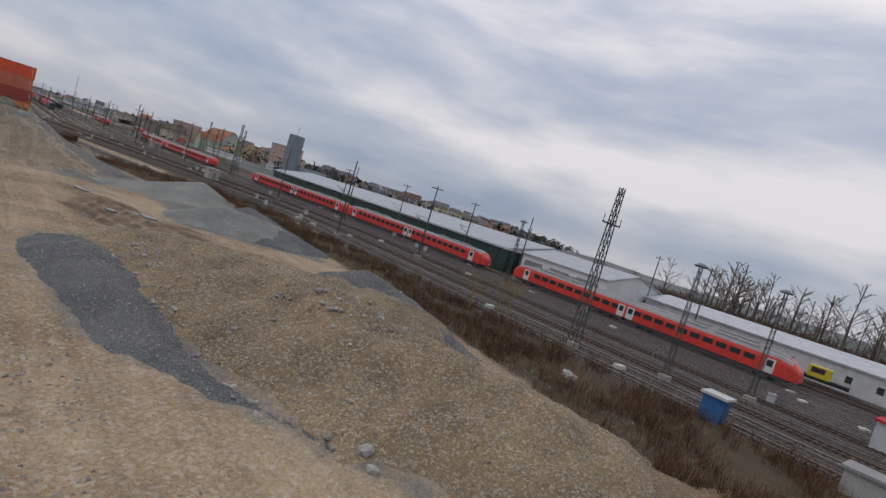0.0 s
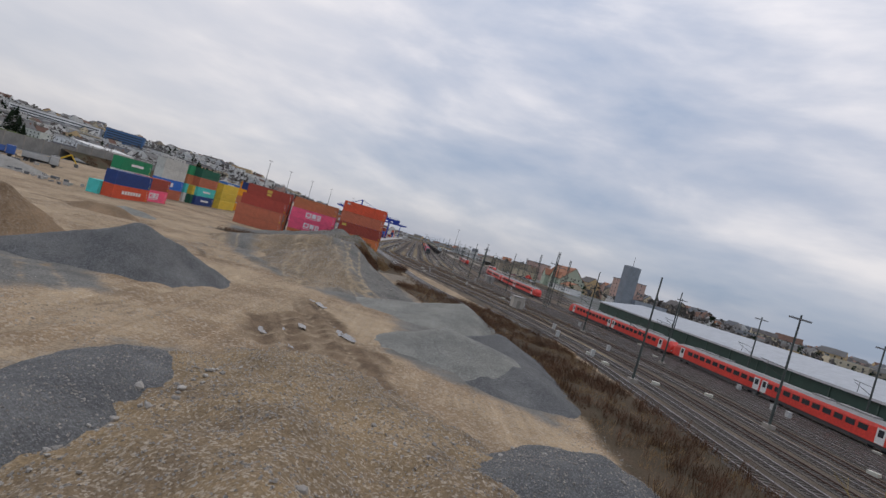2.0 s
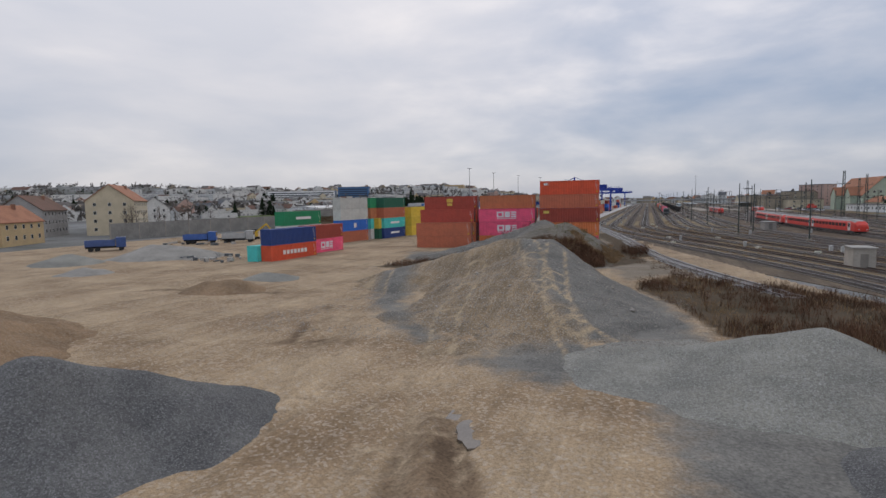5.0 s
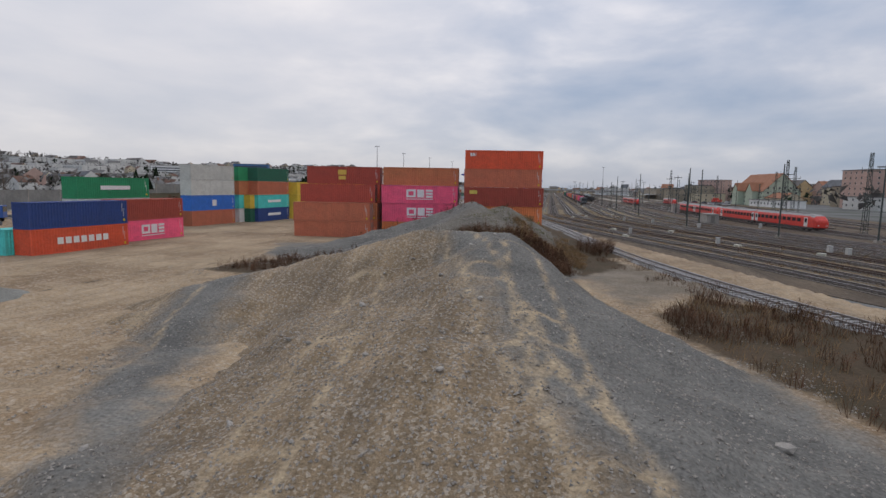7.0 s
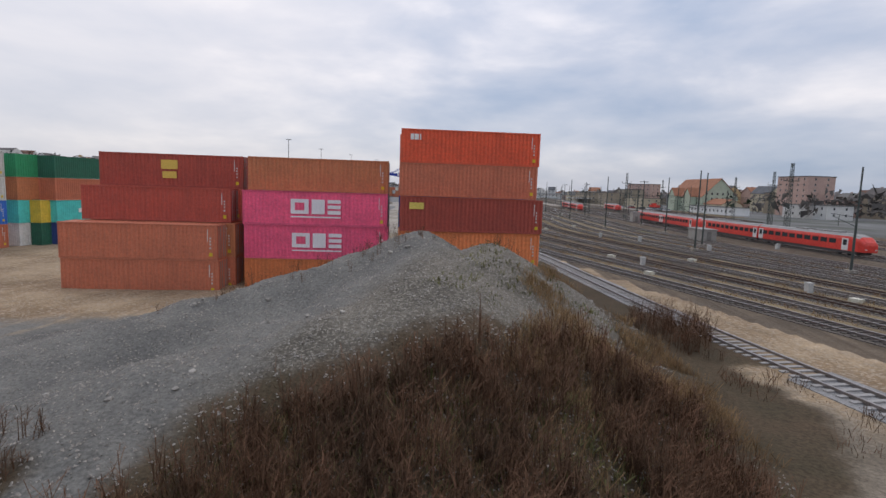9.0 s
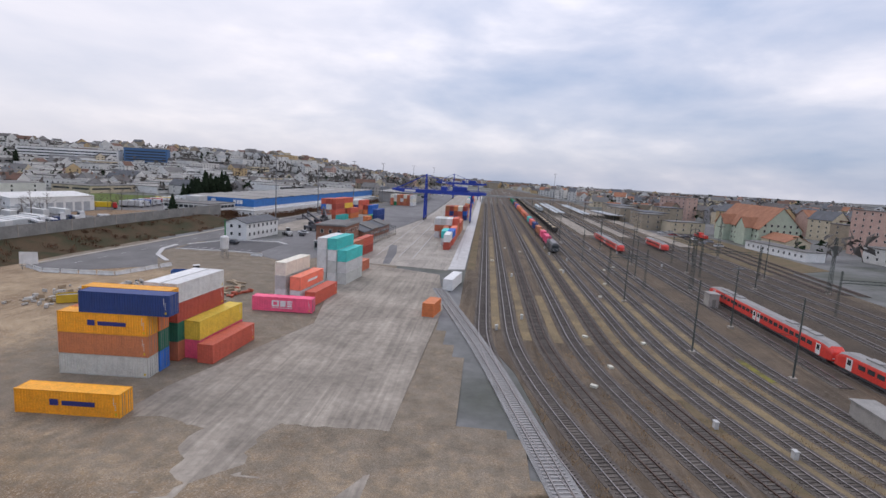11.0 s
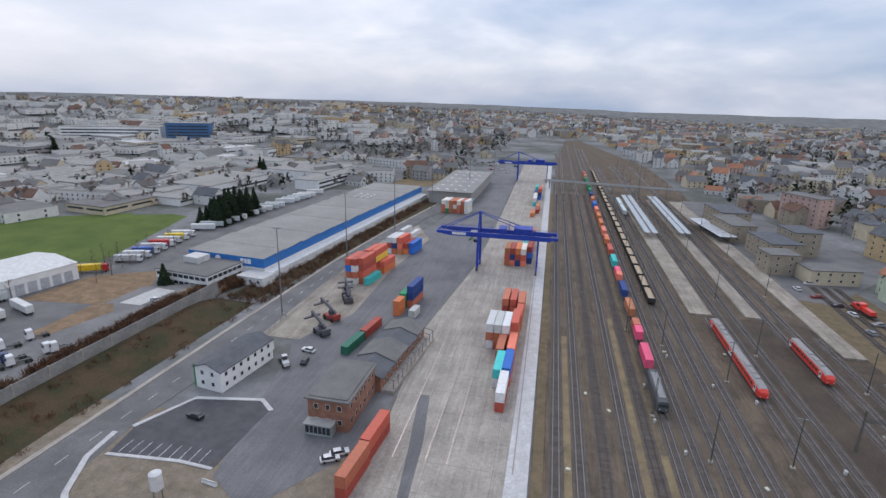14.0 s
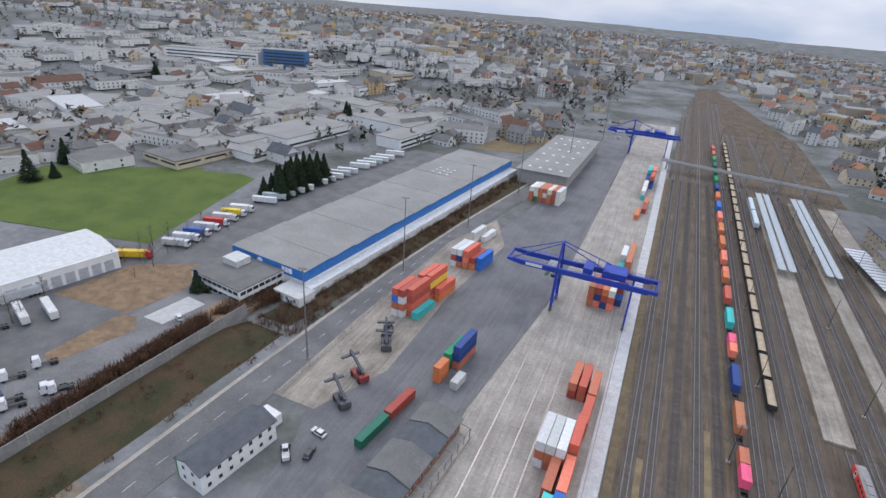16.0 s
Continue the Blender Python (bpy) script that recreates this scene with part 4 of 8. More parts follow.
def depth(x, y, rz, k, w=2.5):
    r = radians(rz)
    return x - math.sin(r) * w * k, y + math.cos(r) * w * k


# the three tall stacks beside the overgrown mound
RA = 8.0
line(*depth(1.0, 168.3, RA, 0), RA, [("pink", L_ONE, -0.1, -1.7), ("orange", None, 0, -1.75), ("dred", L_BEAC, 0.1, -1.9), "rust", ("cai", L_CAI, 0.1)], z=-0.28)
line(*depth(1.0, 168.3, RA, 1.1), RA, ["rust", "brown", "blue", "red", ("grey", None, 0.3)], z=-0.28)
line(*depth(1.0, 168.3, RA, 2.2), RA, ["red", "dred", "rust", "brown", "salmon"], z=-0.28)
line(*depth(-12.2, 167.8, RA, 0), RA, [("orange", None, 0.1, -1.7), ("pink", L_ONE, 0.1, -1.7), ("pink", L_ONE, 0, -1.75), "brown"], z=-0.18)
line(*depth(-12.2, 167.8, RA, 1.1), RA, ["red", "rust", "grey"], z=-0.18)
line(*depth(-25.2, 167.2, RA, 0), RA, ["brown", "dred", "red", ("dred", L_SQ)], z=-0.18)
line(*depth(-25.2, 167.2, RA, -1.0), RA, ["rust", "brown", ("dred", None, -0.5, 0.5)], z=-0.18)
line(*depth(-25.2, 167.2, RA, -2.0), RA, [("rust", None, -0.6), ("rust", None, -0.7)], z=-0.18)
line(*depth(-25.6, 166.4, RA, 1.1), RA, ["rust", "brown", "red"], z=-0.18)
# group beside the embankment, long sides along y
line(-45.8, 134.8, 85, [("cai", L_BAR), "navy"])
line(-48.4, 134.2, 85, ["teal"])
line(-47.6, 148.0, 88, [("pink", L_ONE), "dred"])
line(-52.5, 147.0, 88, ["grey", "white", ("green", L_LINE)])
line(-57.2, 176.3, 85, [("rust", None), ("blue", L_RND), "grey", "grey"])
line(-59.3, 166.0, 85, ["teal"], 6.06)
line(-54.8, 188.5, 86, ["dgreen", "yellow"], 6.06)
line(-53.6, 193.0, 86, [("navy", L_LINE), ("teal", L_LINE), "rust", ("dgreen", None)])
line(-56.2, 190.0, 86, ["white", "teal", "brown", "green"])
line(-51.0, 206.0, 86, ["yellow", "yellow", "yellow"])
line(-63.5, 206.0, 3, ["yellow", "yellow"])
# bright orange group
line(-48.0, 221.3, 3, [("hapag", L_NAV)])
line(-52.0, 232.5, 3, ["grey", "brown", ("hapag", L_NAV), ("navy", None, 3.0)])
line(-52.0, 235.1, 3, ["blue", "dgreen", "orange", ("hapag", None, 1.5)])
line(-46.5, 244.5, 86, ["rust", "dgreen", "dred", "white"])
line(-49.2, 244.5, 86, ["brown", "teal", "white", "white"])
line(-44.0, 246.0, 86, [("pink", L_ONE), "yellow"])
line(-41.2, 244.5, 86, ["red"])
# stacks further along the lane
line(-41.7, 269.3, 2.5, [("pink", L_ONE)])
for k, st in enumerate((["white", "grey", "cream"], ["white", ("salmon", L_LINE)], ["red"])):
    line(-44.2 + k * 3.4, 281.2 - 0.3 * k, 84, st)
for k, st in enumerate((["grey", "white", "white", "white"], ["white", "grey", "white", "teal"], ["grey", "white", "teal"])):
    line(-41.8 + k * 2.6, 302.4, 84, st)
line(-37.0, 318, 84, ["rust"], 6.06)
line(-42.5, 317, 84, ["navy", "white"], 6.06)
line(-44.0, 335.6, 85, ["dred", "rust"])
line(-43.2, 348.2, 85, ["dred", "red"])
line(-9.4, 304.0, 81, ["white"])
line(-12.0, 275.2, 80, ["orange"], 6.06)
# row along the crane rail
for x, y, L, st in ((-15.9, 374.5, 12.19, ["dred", "white"]), (-17.9, 386.5, 12.19, ["white", "teal"]), (-15.4, 388, 12.19, ["red", "blue"]), (-18.5, 399.5, 12.19, ["red", "rust"]), (-15.2, 400.6, 12.19, ["rust", "salmon"]),
                    (-20.3, 410.3, 12.19, ["rust", "brown", "grey"]), (-17.7, 410.3, 12.19, ["brown", "rust", "white"]), (-15.1, 413.5, 12.19, ["rust", "brown", "red"]), (-22.9, 410.3, 12.19, ["white", "rust", "white"]),
                    (-14.6, 426.0, 12.19, ["brown", "red"]), (-14.4, 439, 12.19, ["brown", "rust"]), (-17.5, 441, 12.19, ["rust", "red"]), (-20.4, 441, 12.19, ["dred", "rust"])):
    line(x, y, 89, st, L)
random.seed(5)
far_c = ["rust", "red", "white", "brown", "orange", "navy", "teal", "salmon", "dred", "cream", "blue"]
for k in range(14):
    for q in range(2):
        if random.random() < 0.75:
            line(-14.5 - q * 3, 505 + k * 12.9 + (40 if k > 4 else 0), 89, [random.choice(far_c) for _ in range(random.randint(1, 3))], far=True)
for k in range(4):
    line(-25 + k * 2.6, 500, 89, [random.choice(far_c) for _ in range(3)], far=True)
# stacks beside the road
for x, y, st in ((-88.5, 455, ["white", "rust", "blue", "red"]), (-85.9, 455, ["grey", "rust", "white", "dred"]), (-83.3, 457, ["rust", "red", "dred", "red"]), (-80.7, 456, ["teal"]),
                 (-84.8, 469, ["dred", "rust", "orange", "red"]), (-81.9, 470, ["rust", "dred", "yellow", "red"]), (-78.8, 472, ["orange", "red"])):
    line(x, y, 82, st)
for x, y, st in ((-85, 503, ["white", "dred", "white"]), (-82.3, 503, ["rust", "navy", "white"]), (-79.5, 503, ["brown", "salmon", "red"]), (-76.6, 504, ["orange", "dred"]), (-73.8, 505, ["blue", "blue"]), (-86, 530, ["cream", "white"]), (-82, 534, ["white"])):
    line(x, y, 82, st, far=True)
for k in range(7):
    line(-78 + k * 2.7, 606 + (k % 2), 84, [random.choice(["cream", "white", "rust", "green", "brown"]) for _ in range(3)], far=True)
line(-56.4, 437, 84, ["rust", "navy", "navy"])
line(-59.2, 436, 84, ["dgreen", "green"])
line(-59.6, 425, 84, ["orange", "orange"], 6.06)
line(-53.5, 424.5, 84, ["grey"], 6.06)
line(-66.3, 394.5, 82, ["dgreen"])
line(-64.6, 407.3, 82, ["dred"])


# ---- trains ----
_car = {}


def car_profile(w=1.42, z0=1.0, z1=3.75):
    return [(-w, z0), (w, z0), (w, 2.9), (w * 0.93, 3.35), (w * 0.62, z1), (-w * 0.62, z1), (-w * 0.93, 3.35), (-w, 2.9)]


def car_meshes(L):
    if L in _car:
        return _car[L]
    body = MB()
    pr = car_profile()
    secs = [(-L / 2, 1, 0), (L / 2 - 2.6, 1, 0), (L / 2 - 1.0, 0.97, -0.35), (L / 2 - 0.1, 0.86, -1.15), (L / 2, 0.8, -1.6)]
    n = len(pr)
    for y, sc, dz in secs:
        for x, z in pr:
            body.v.append((x * sc, y, z if z < 1.5 else max(1.5, z + dz * (z - 1.2) / 2.5)))
    for s in range(len(secs) - 1):
        for i in range(n):
            j = (i + 1) % n
            a = s * n
            body.f.append((a + i, a + n + i, a + n + j, a + j))
            body.m.append(1 if s < 2 and i in (3, 4, 5) else 0)
    body.f += [tuple(range(n)), tuple(range(len(body.v) - 1, len(body.v) - n - 1, -1))]
    body.m += [0, 0]
    skirt = MB().box(-1.3, -L / 2 + 0.3, 0.55, 1.3, L / 2 - 1.2, 1.02)
    bog = MB()
    for y in (-1.0, 1.0):
        for s in (-1, 1):
            bog.beam((s * 0.7, y, 0.46), (s * 0.85, y, 0.46), 0.9, n=12)
    bog.box(-1.0, -1.6, 0.4, -0.88, 1.6, 0.75).box(0.88, -1.6, 0.4, 1.0, 1.6, 0.75)
    win = MB().box(-0.02, -0.72, 2.0, 0.02, 0.72, 2.75)
    door = MB().box(-0.03, -0.65, 1.05, 0.03, 0.65, 3.0, 0).box(-0.035, -0.4, 1.9, 0.035, 0.4, 2.8, 1)
    scr = MB().quad((-1.0, 0.0, 2.05), (1.0, 0.0, 2.05), (0.95, -0.72, 2.72), (-0.95, -0.72, 2.72))
    roof = MB().box(-0.72, -1.35, 3.72, 0.72, 1.35, 4.0)
    lamp = MB().box(-0.16, -0.02, -0.09, 0.16, 0.03, 0.09)
    gr = paint((0.30, 0.29, 0.28), 0.7)
    wm = paint((0.70, 0.69, 0.67))
    _car[L] = dict(body=body.mesh("body", [TRED, gr]), skirt=skirt.mesh("underframe", paint((0.07, 0.07, 0.072))), bogie=bog.mesh("bogie", BLACK), window=win.mesh("window", GLASS), door=door.mesh("door", [wm, GLASS]),
                   windscreen=scr.mesh("windscreen", GLASS), roof_unit=roof.mesh("roof_unit", gr), headlight=lamp.mesh("headlight", wm))
    return _car[L]


def railcar(t, L, m, nose=True):
    k = car_meshes(L)
    b = share("car_body", k["body"], t, m, "red body with grey roof")
    share("underframe", k["skirt"], b)
    for y in (-1.9, 2.4, 5.6):
        share("roof_unit", k["roof_unit"], b, pose(0, y, 0))
    for y in (-L / 2 + 3.6, L / 2 - 4.2):
        share("bogie", k["bogie"], b, pose(0, y, 0.16))
    y = -L / 2 + 2.0
    while y < L / 2 - 4.6:
        for s in (-1, 1):
            share("window", k["window"], b, pose(s * 1.425, y, 0))
        y += 1.95
    for y in (-L / 2 + 0.85, L / 2 - 3.6):
        for s in (-1, 1):
            share("door", k["door"], b, pose(s * 1.43, y, 0), "white door with window")
    share("windscreen", k["windscreen"], b, pose(0, L / 2 - 0.28, 0.12))
    for s in (-1, 1):
        share("headlight", k["headlight"], b, pose(s * 0.85, L / 2 + 0.01, 1.45))


def on_track(fx, y, back=False):
    a = -math.degrees(math.atan((fx(y + 2) - fx(y - 2)) / 4))
    return pose(fx(y), y, 0.16, 0, 0, a + (180 if back else 0))


def diesel_train(fx, y0, units, L=25.8):
    """Two-car units, coupled, with sloping noses at both ends of each."""
    t = thing("diesel_train", pose(fx(y0), y0, 0), "red diesel railcar train with white doors on the track", "train", "red railcar trains")
    inv = t.matrix_basis.inverted()
    y = y0
    for u in range(units):
        railcar(t, L, inv @ on_track(fx, y + L / 2, True))
        railcar(t, L, inv @ on_track(fx, y + L * 1.5 + 0.05))
        y += 2 * L + 0.8
    return t


T = [q[0] for q in TRACKS]
diesel_train(T[10], 208, 2)
diesel_train(T[10], 75, 2)
diesel_train(T[11], 18.5, 1)
diesel_train(lambda y: 92.5, 21, 1)
diesel_train(T[16], 391, 1)
t = thing("railcar", pose(77.8, 404, 0), "short red single railcar with grey roof on the track", "train", "red railcar trains")
railcar(t, 25.8, pose(0, 13, 0.16, 0, 0, 180))
t = thing("shunting_locomotive", pose(118, 470, 0.16, 0, 0, 6), "red diesel shunting locomotive beside the station", "locomotive")
MB().box(-1.4, -6, 1.0, 1.4, 6, 1.5).ob("underframe", BLACK, t)
MB().box(-1.0, -5.8, 1.5, 1.0, 0.2, 3.0).box(-1.0, 2.8, 1.5, 1.0, 5.8, 2.9).ob("bonnet", TRED, t)
MB().box(-1.4, 0.2, 1.5, 1.4, 2.8, 4.0).ob("cab", TRED, t)
MB().box(-1.43, 0.5, 2.8, 1.43, 2.5, 3.6).ob("window", GLASS, t)

# freight train with containers
WAG = MB().box(-1.2, -9.6, 1.0, -0.9, 9.6, 1.3).box(0.9, -9.6, 1.0, 1.2, 9.6, 1.3)
for k in range(9):
    WAG.box(-0.9, -9.4 + k * 2.3, 1.05, 0.9, -9.0 + k * 2.3, 1.25)
WAG = WAG.mesh("deck", paint((0.09, 0.075, 0.065)))
WB = MB()
for yy in (-0.9, 0.9):
    for s in (-1, 1):
        WB.beam((s * 0.7, yy, 0.46), (s * 0.84, yy, 0.46), 0.9, n=10)
WB = WB.box(-0.95, -1.4, 0.4, -0.85, 1.4, 0.9).box(0.85, -1.4, 0.4, 0.95, 1.4, 0.9).box(-0.85, -0.3, 0.6, 0.85, 0.3, 0.98).mesh("bogie", BLACK)
loco = thing("electric_locomotive", pose(T[5](386), 386.5, 0.16), "dark grey electric locomotive at the head of a freight train", "locomotive")
MB().extrude(car_profile(1.45, 0.9, 3.8), -9.0, 9.0).ob("body", paint((0.085, 0.095, 0.10)), loco)
MB().box(-0.9, -7, 3.8, 0.9, 7, 3.98).ob("roof_equipment", paint((0.25, 0.25, 0.25)), loco)
MB().box(-1.15, -9.04, 2.2, 1.15, -8.98, 3.0).ob("windscreen", GLASS, loco)
for s in (-1, 1):
    MB().beam((s * 0.85, -9.05, 1.5), (s * 0.85, -9.0, 1.5), 0.3, n=8).ob("headlight", paint((0.8, 0.8, 0.75)), loco)
    for yy in (-5.5, 5.5):
        if s > 0:
            share("bogie", WB, loco, pose(0, yy, 0))
MB().beam((0, 4, 3.9), (0, 5.2, 4.9), 0.08).beam((0, 5.2, 4.9), (0, 4.2, 5.6), 0.08).beam((-0.8, 4.2, 5.6), (0.8, 4.2, 5.6), 0.1).ob("pantograph", STEEL, loco)
cc = ["pink", "rust", "brown", "navy", "pink", "teal", "red", "salmon", "salmon", "orange", "orange", "salmon", "blue", "orange", "navy", "green", "green", "dgreen", "green", "rust", "red"]
for k, c in enumerate(cc):
    y = 406.5 + k * 20.3
    w = thing("flat_wagon", on_track(T[5], y), "dark container flat wagon in a freight train", "wagon", "wagons of the container train")
    share("deck", WAG, w)
    for yy in (-6.8, 6.8):
        share("bogie", WB, w, pose(0, yy, 0))
    if k % 3 == 1 and k < 12:
        for s in (-1, 1):
            container(T[5](y), y + s * 3.2, 0, 90, c if s > 0 else cc[(k + 3) % 21], 6.06, 1.48, far=True, group="wagon load containers")
    else:
        container(T[5](y), y, 0, 90, c, 12.19, 1.48, far=k > 6, group="wagon load containers")
# open wagons with pale bulk load
OW = MB().box(-1.45, -7.2, 1.0, 1.45, 7.2, 1.15)
for s in (-1, 1):
    OW.box(s * 1.42 - 0.04, -7.2, 1.15, s * 1.42 + 0.04, 7.2, 3.0).box(-1.4, s * 7.16 - 0.04, 1.15, 1.4, s * 7.16 + 0.04, 3.0)
    for k in range(9):
        OW.box(s * 1.46, -6.9 + k * 1.7, 1.15, s * 1.56, -6.75 + k * 1.7, 2.95)
OW = OW.mesh("body", paint((0.045, 0.04, 0.038)))
LD = MB()
for j in range(13):
    for i in range(5):
        LD.v.append((-1.37 + i * 0.685, -7.1 + j * 1.183, 2.3 + 0.55 * (1 - ((i - 2) / 2.4) ** 2) * (0.7 + 0.3 * math.sin(j * 1.9))))
for j in range(12):
    for i in range(4):
        n = j * 5 + i
        LD.f.append((n, n + 1, n + 6, n + 5))
        LD.m.append(0)
LD = LD.mesh("load", mat("pale_bulk", (0.50, 0.40, 0.28), (0.42, 0.33, 0.23), scale=0.8, rough=1, fine=6))
for k in range(25):
    y = 465 + k * 15.6
    w = thing("open_wagon", on_track(T[7], y), "black open wagon with a pale bulk load", "wagon", "wagons of the bulk train")
    share("body", OW, w)
    share("load", LD, w)
    for yy in (-4.8, 4.8):
        share("bogie", WB, w, pose(0, yy, 0))
for k in range(2):
    t = thing("passenger_train", pose(45.9, 640 + k * 26, 0.16), "pale blue-white passenger railcar at the platform", "train", "parked passenger railcars")
    MB().extrude(car_profile(), -12, 12).ob("body", paint((0.55, 0.62, 0.64)), t)
    MB().box(-1.44, -11, 2.0, 1.44, 11, 2.75).ob("window_band", GLASS, t)

# ---- gantry cranes ----
def crane(y0, label):
    t = thing("gantry_crane", pose(0, y0, 0.12), label, "crane", "gantry cranes")
    for yy in (-4.5, 4.5):
        g = MB().box(-52, yy - 0.6, 16.2, -5, yy + 0.6, 18.2)
        n = len(g.v)
        g.v += [(-58, yy - 0.6, 17.2), (-58, yy + 0.6, 17.2), (-58, yy + 0.6, 18.2), (-58, yy - 0.6, 18.2), (-52, yy - 0.6, 16.2), (-52, yy + 0.6, 16.2), (-52, yy + 0.6, 18.2), (-52, yy - 0.6, 18.2)]
        g.f += [tuple(n + i for i in f) for f in ((0, 3, 2, 1), (0, 1, 5, 4), (2, 3, 7, 6), (0, 4, 7, 3), (1, 2, 6, 5))]
        g.m += [0] * 5
        g.box(-5, yy - 0.6, 16.8, -1.8, yy + 0.6, 18.2)
        g.ob("girder", BLUE, t)
        r = MB()
        for k in range(19):
            r.beam((-57 + k * 3, yy + 0.55, 18.2), (-57 + k * 3, yy + 0.55, 19.2), 0.06)
        r.beam((-57, yy + 0.55, 19.2), (-3, yy + 0.55, 19.2), 0.06).beam((-57, yy + 0.55, 18.7), (-3, yy + 0.55, 18.7), 0.05)
        r.ob("handrail", BLUE, t)
        for x, w in ((-38.2, 1.0), (-10.6, 0.7)):
            MB().beam((x, yy * 1.15, 1.4), (x, yy, 16.3), w, w).ob("leg", BLUE, t)
            MB().box(x - 0.4, yy * 1.15 - 1.2, 0.12, x + 0.4, yy * 1.15 + 1.2, 1.4).ob("bogie", paint((0.08, 0.08, 0.09)), t)
        MB().beam((-38.2, yy, 18.2), (-38.2, yy * 0.25, 27.5), 0.7).ob("mast_leg", BLUE, t)
        MB().beam((-38.2, yy * 0.25, 27.2), (-12, yy, 18.3), 0.28).ob("stay", BLUE, t)
        MB().beam((-38.2, yy * 0.25, 27.2), (-56, yy, 18.2), 0.28).ob("stay", BLUE, t)
        MB().beam((-24.5, yy * 0.62, 22.6), (-24.5, yy, 18.2), 0.2).ob("strut", BLUE, t)
    for x in (-57.7, -2.1):
        MB().box(x - 0.3, -4.5, 17.2, x + 0.3, 4.5, 18.2).ob("end_beam", BLUE, t)
    for x in (-38.2, -10.6):
        MB().beam((x, -5.1, 2.0), (x, 5.1, 2.0), 0.7).ob("sill_beam", BLUE, t)
        MB().beam((x, -5.1, 2.2), (x, 4.5, 15.5), 0.35).ob("brace", BLUE, t)
    MB().beam((-38.2, -1.2, 27.3), (-38.2, 1.2, 27.3), 0.6).ob("mast_head", BLUE, t)
    MB().box(-29, -4.0, 18.3, -25.5, 3.6, 20.6).ob("machine_house", BLUE, t)
    MB().box(-22, -3.8, 18.3, -13.5, 3.8, 21.0).ob("trolley_house", BLUE, t)
    cab = MB().box(-40.5, -3.4, 12.2, -37.9 - 1.0, -0.9, 14.9).ob("cab", paint((0.55, 0.56, 0.56)), t)
    MB().box(-40.52, -3.42, 13.2, -38.88, -0.88, 14.4).ob("cab_window", GLASS, cab)
    MB().box(-42.5, -2.6, 16.6, -38.9, 2.6, 17.6).ob("spreader_trolley", paint((0.30, 0.31, 0.30)), t)
    MB().box(-42.6, -6.0, 14.6, -41.2, 6.0, 15.1).ob("spreader", paint((0.12, 0.20, 0.12)), t)
    MB().box(-50.5, -5.13, 16.7, -44.0, -5.105, 17.9).ob("sign_panel", paint((0.7, 0.7, 0.7)), t)
    return t


crane(488, "blue steel gantry crane spanning the container apron")
crane(760, "distant blue steel gantry crane over the container apron")


# ---- masts and lamps ----
def lattice(h, w0, w1, n, bar=0.09):
    b = MB()
    c = lambda z, i: ((w0 + (w1 - w0) * z / h) / 2 * (1 if i in (0, 3) else -1), (w0 + (w1 - w0) * z / h) / 2 * (1 if i in (0, 1) else -1), z)
    for i in range(4):
        b.beam(c(0, i), c(h, i), bar * 1.4)
        for k in range(n):
            z0, z1 = h * k / n, h * (k + 1) / n
            j = (i + 1) % 4
            b.beam(c(z0, i if k % 2 else j), c(z1, j if k % 2 else i), bar * 0.8)
    return b


LAT = lattice(17, 0.95, 0.42, 16, 0.06).beam((-1.6, 0, 13.2), (1.6, 0, 13.2), 0.16).beam((-1.6, 0, 14.0), (-1.6, 0, 13.2), 0.06).beam((1.6, 0, 14.0), (1.6, 0, 13.2), 0.06).mesh("lattice_mast", STEEL_G)
LAT2 = lattice(11.5, 0.5, 0.26, 13, 0.035).mesh("lattice_mast", STEEL_G)
POLE = MB().cone(0, 0, 0, 13.5, 0.17, 0.10, 8).beam((0, 0, 7.2), (-3.2, 0, 7.6), 0.07).beam((0, 0, 6.0), (-3.0, 0, 7.3), 0.06).beam((-2.2, 0, 6.0), (-2.2, 0, 7.4), 0.05).mesh("pole", STEEL_G)
FOOT = MB().box(-0.5, -0.5, 0, 0.5, 0.5, 0.5).mesh("footing", CONC)
LMAST = MB().cone(0, 0, 0, 33, 0.32, 0.14, 10).mesh("pole", STEEL)
LHEAD = MB().box(-1.5, -0.25, 33, 1.5, 0.25, 33.3).box(-0.25, -1.2, 33, 0.25, 1.2, 33.25).mesh("lamp_head", STEEL)
YHEAD = MB().cone(0, 0, 11.5, 11.65, 0.55, 0.7, 12).cone(0, 0, 11.65, 11.9, 0.7, 0.25, 12).mesh("lamp_head", STEEL)
THEAD = MB().box(-1.3, -0.18, 12.9, 1.3, 0.18, 13.1).mesh("lamp_head", STEEL)


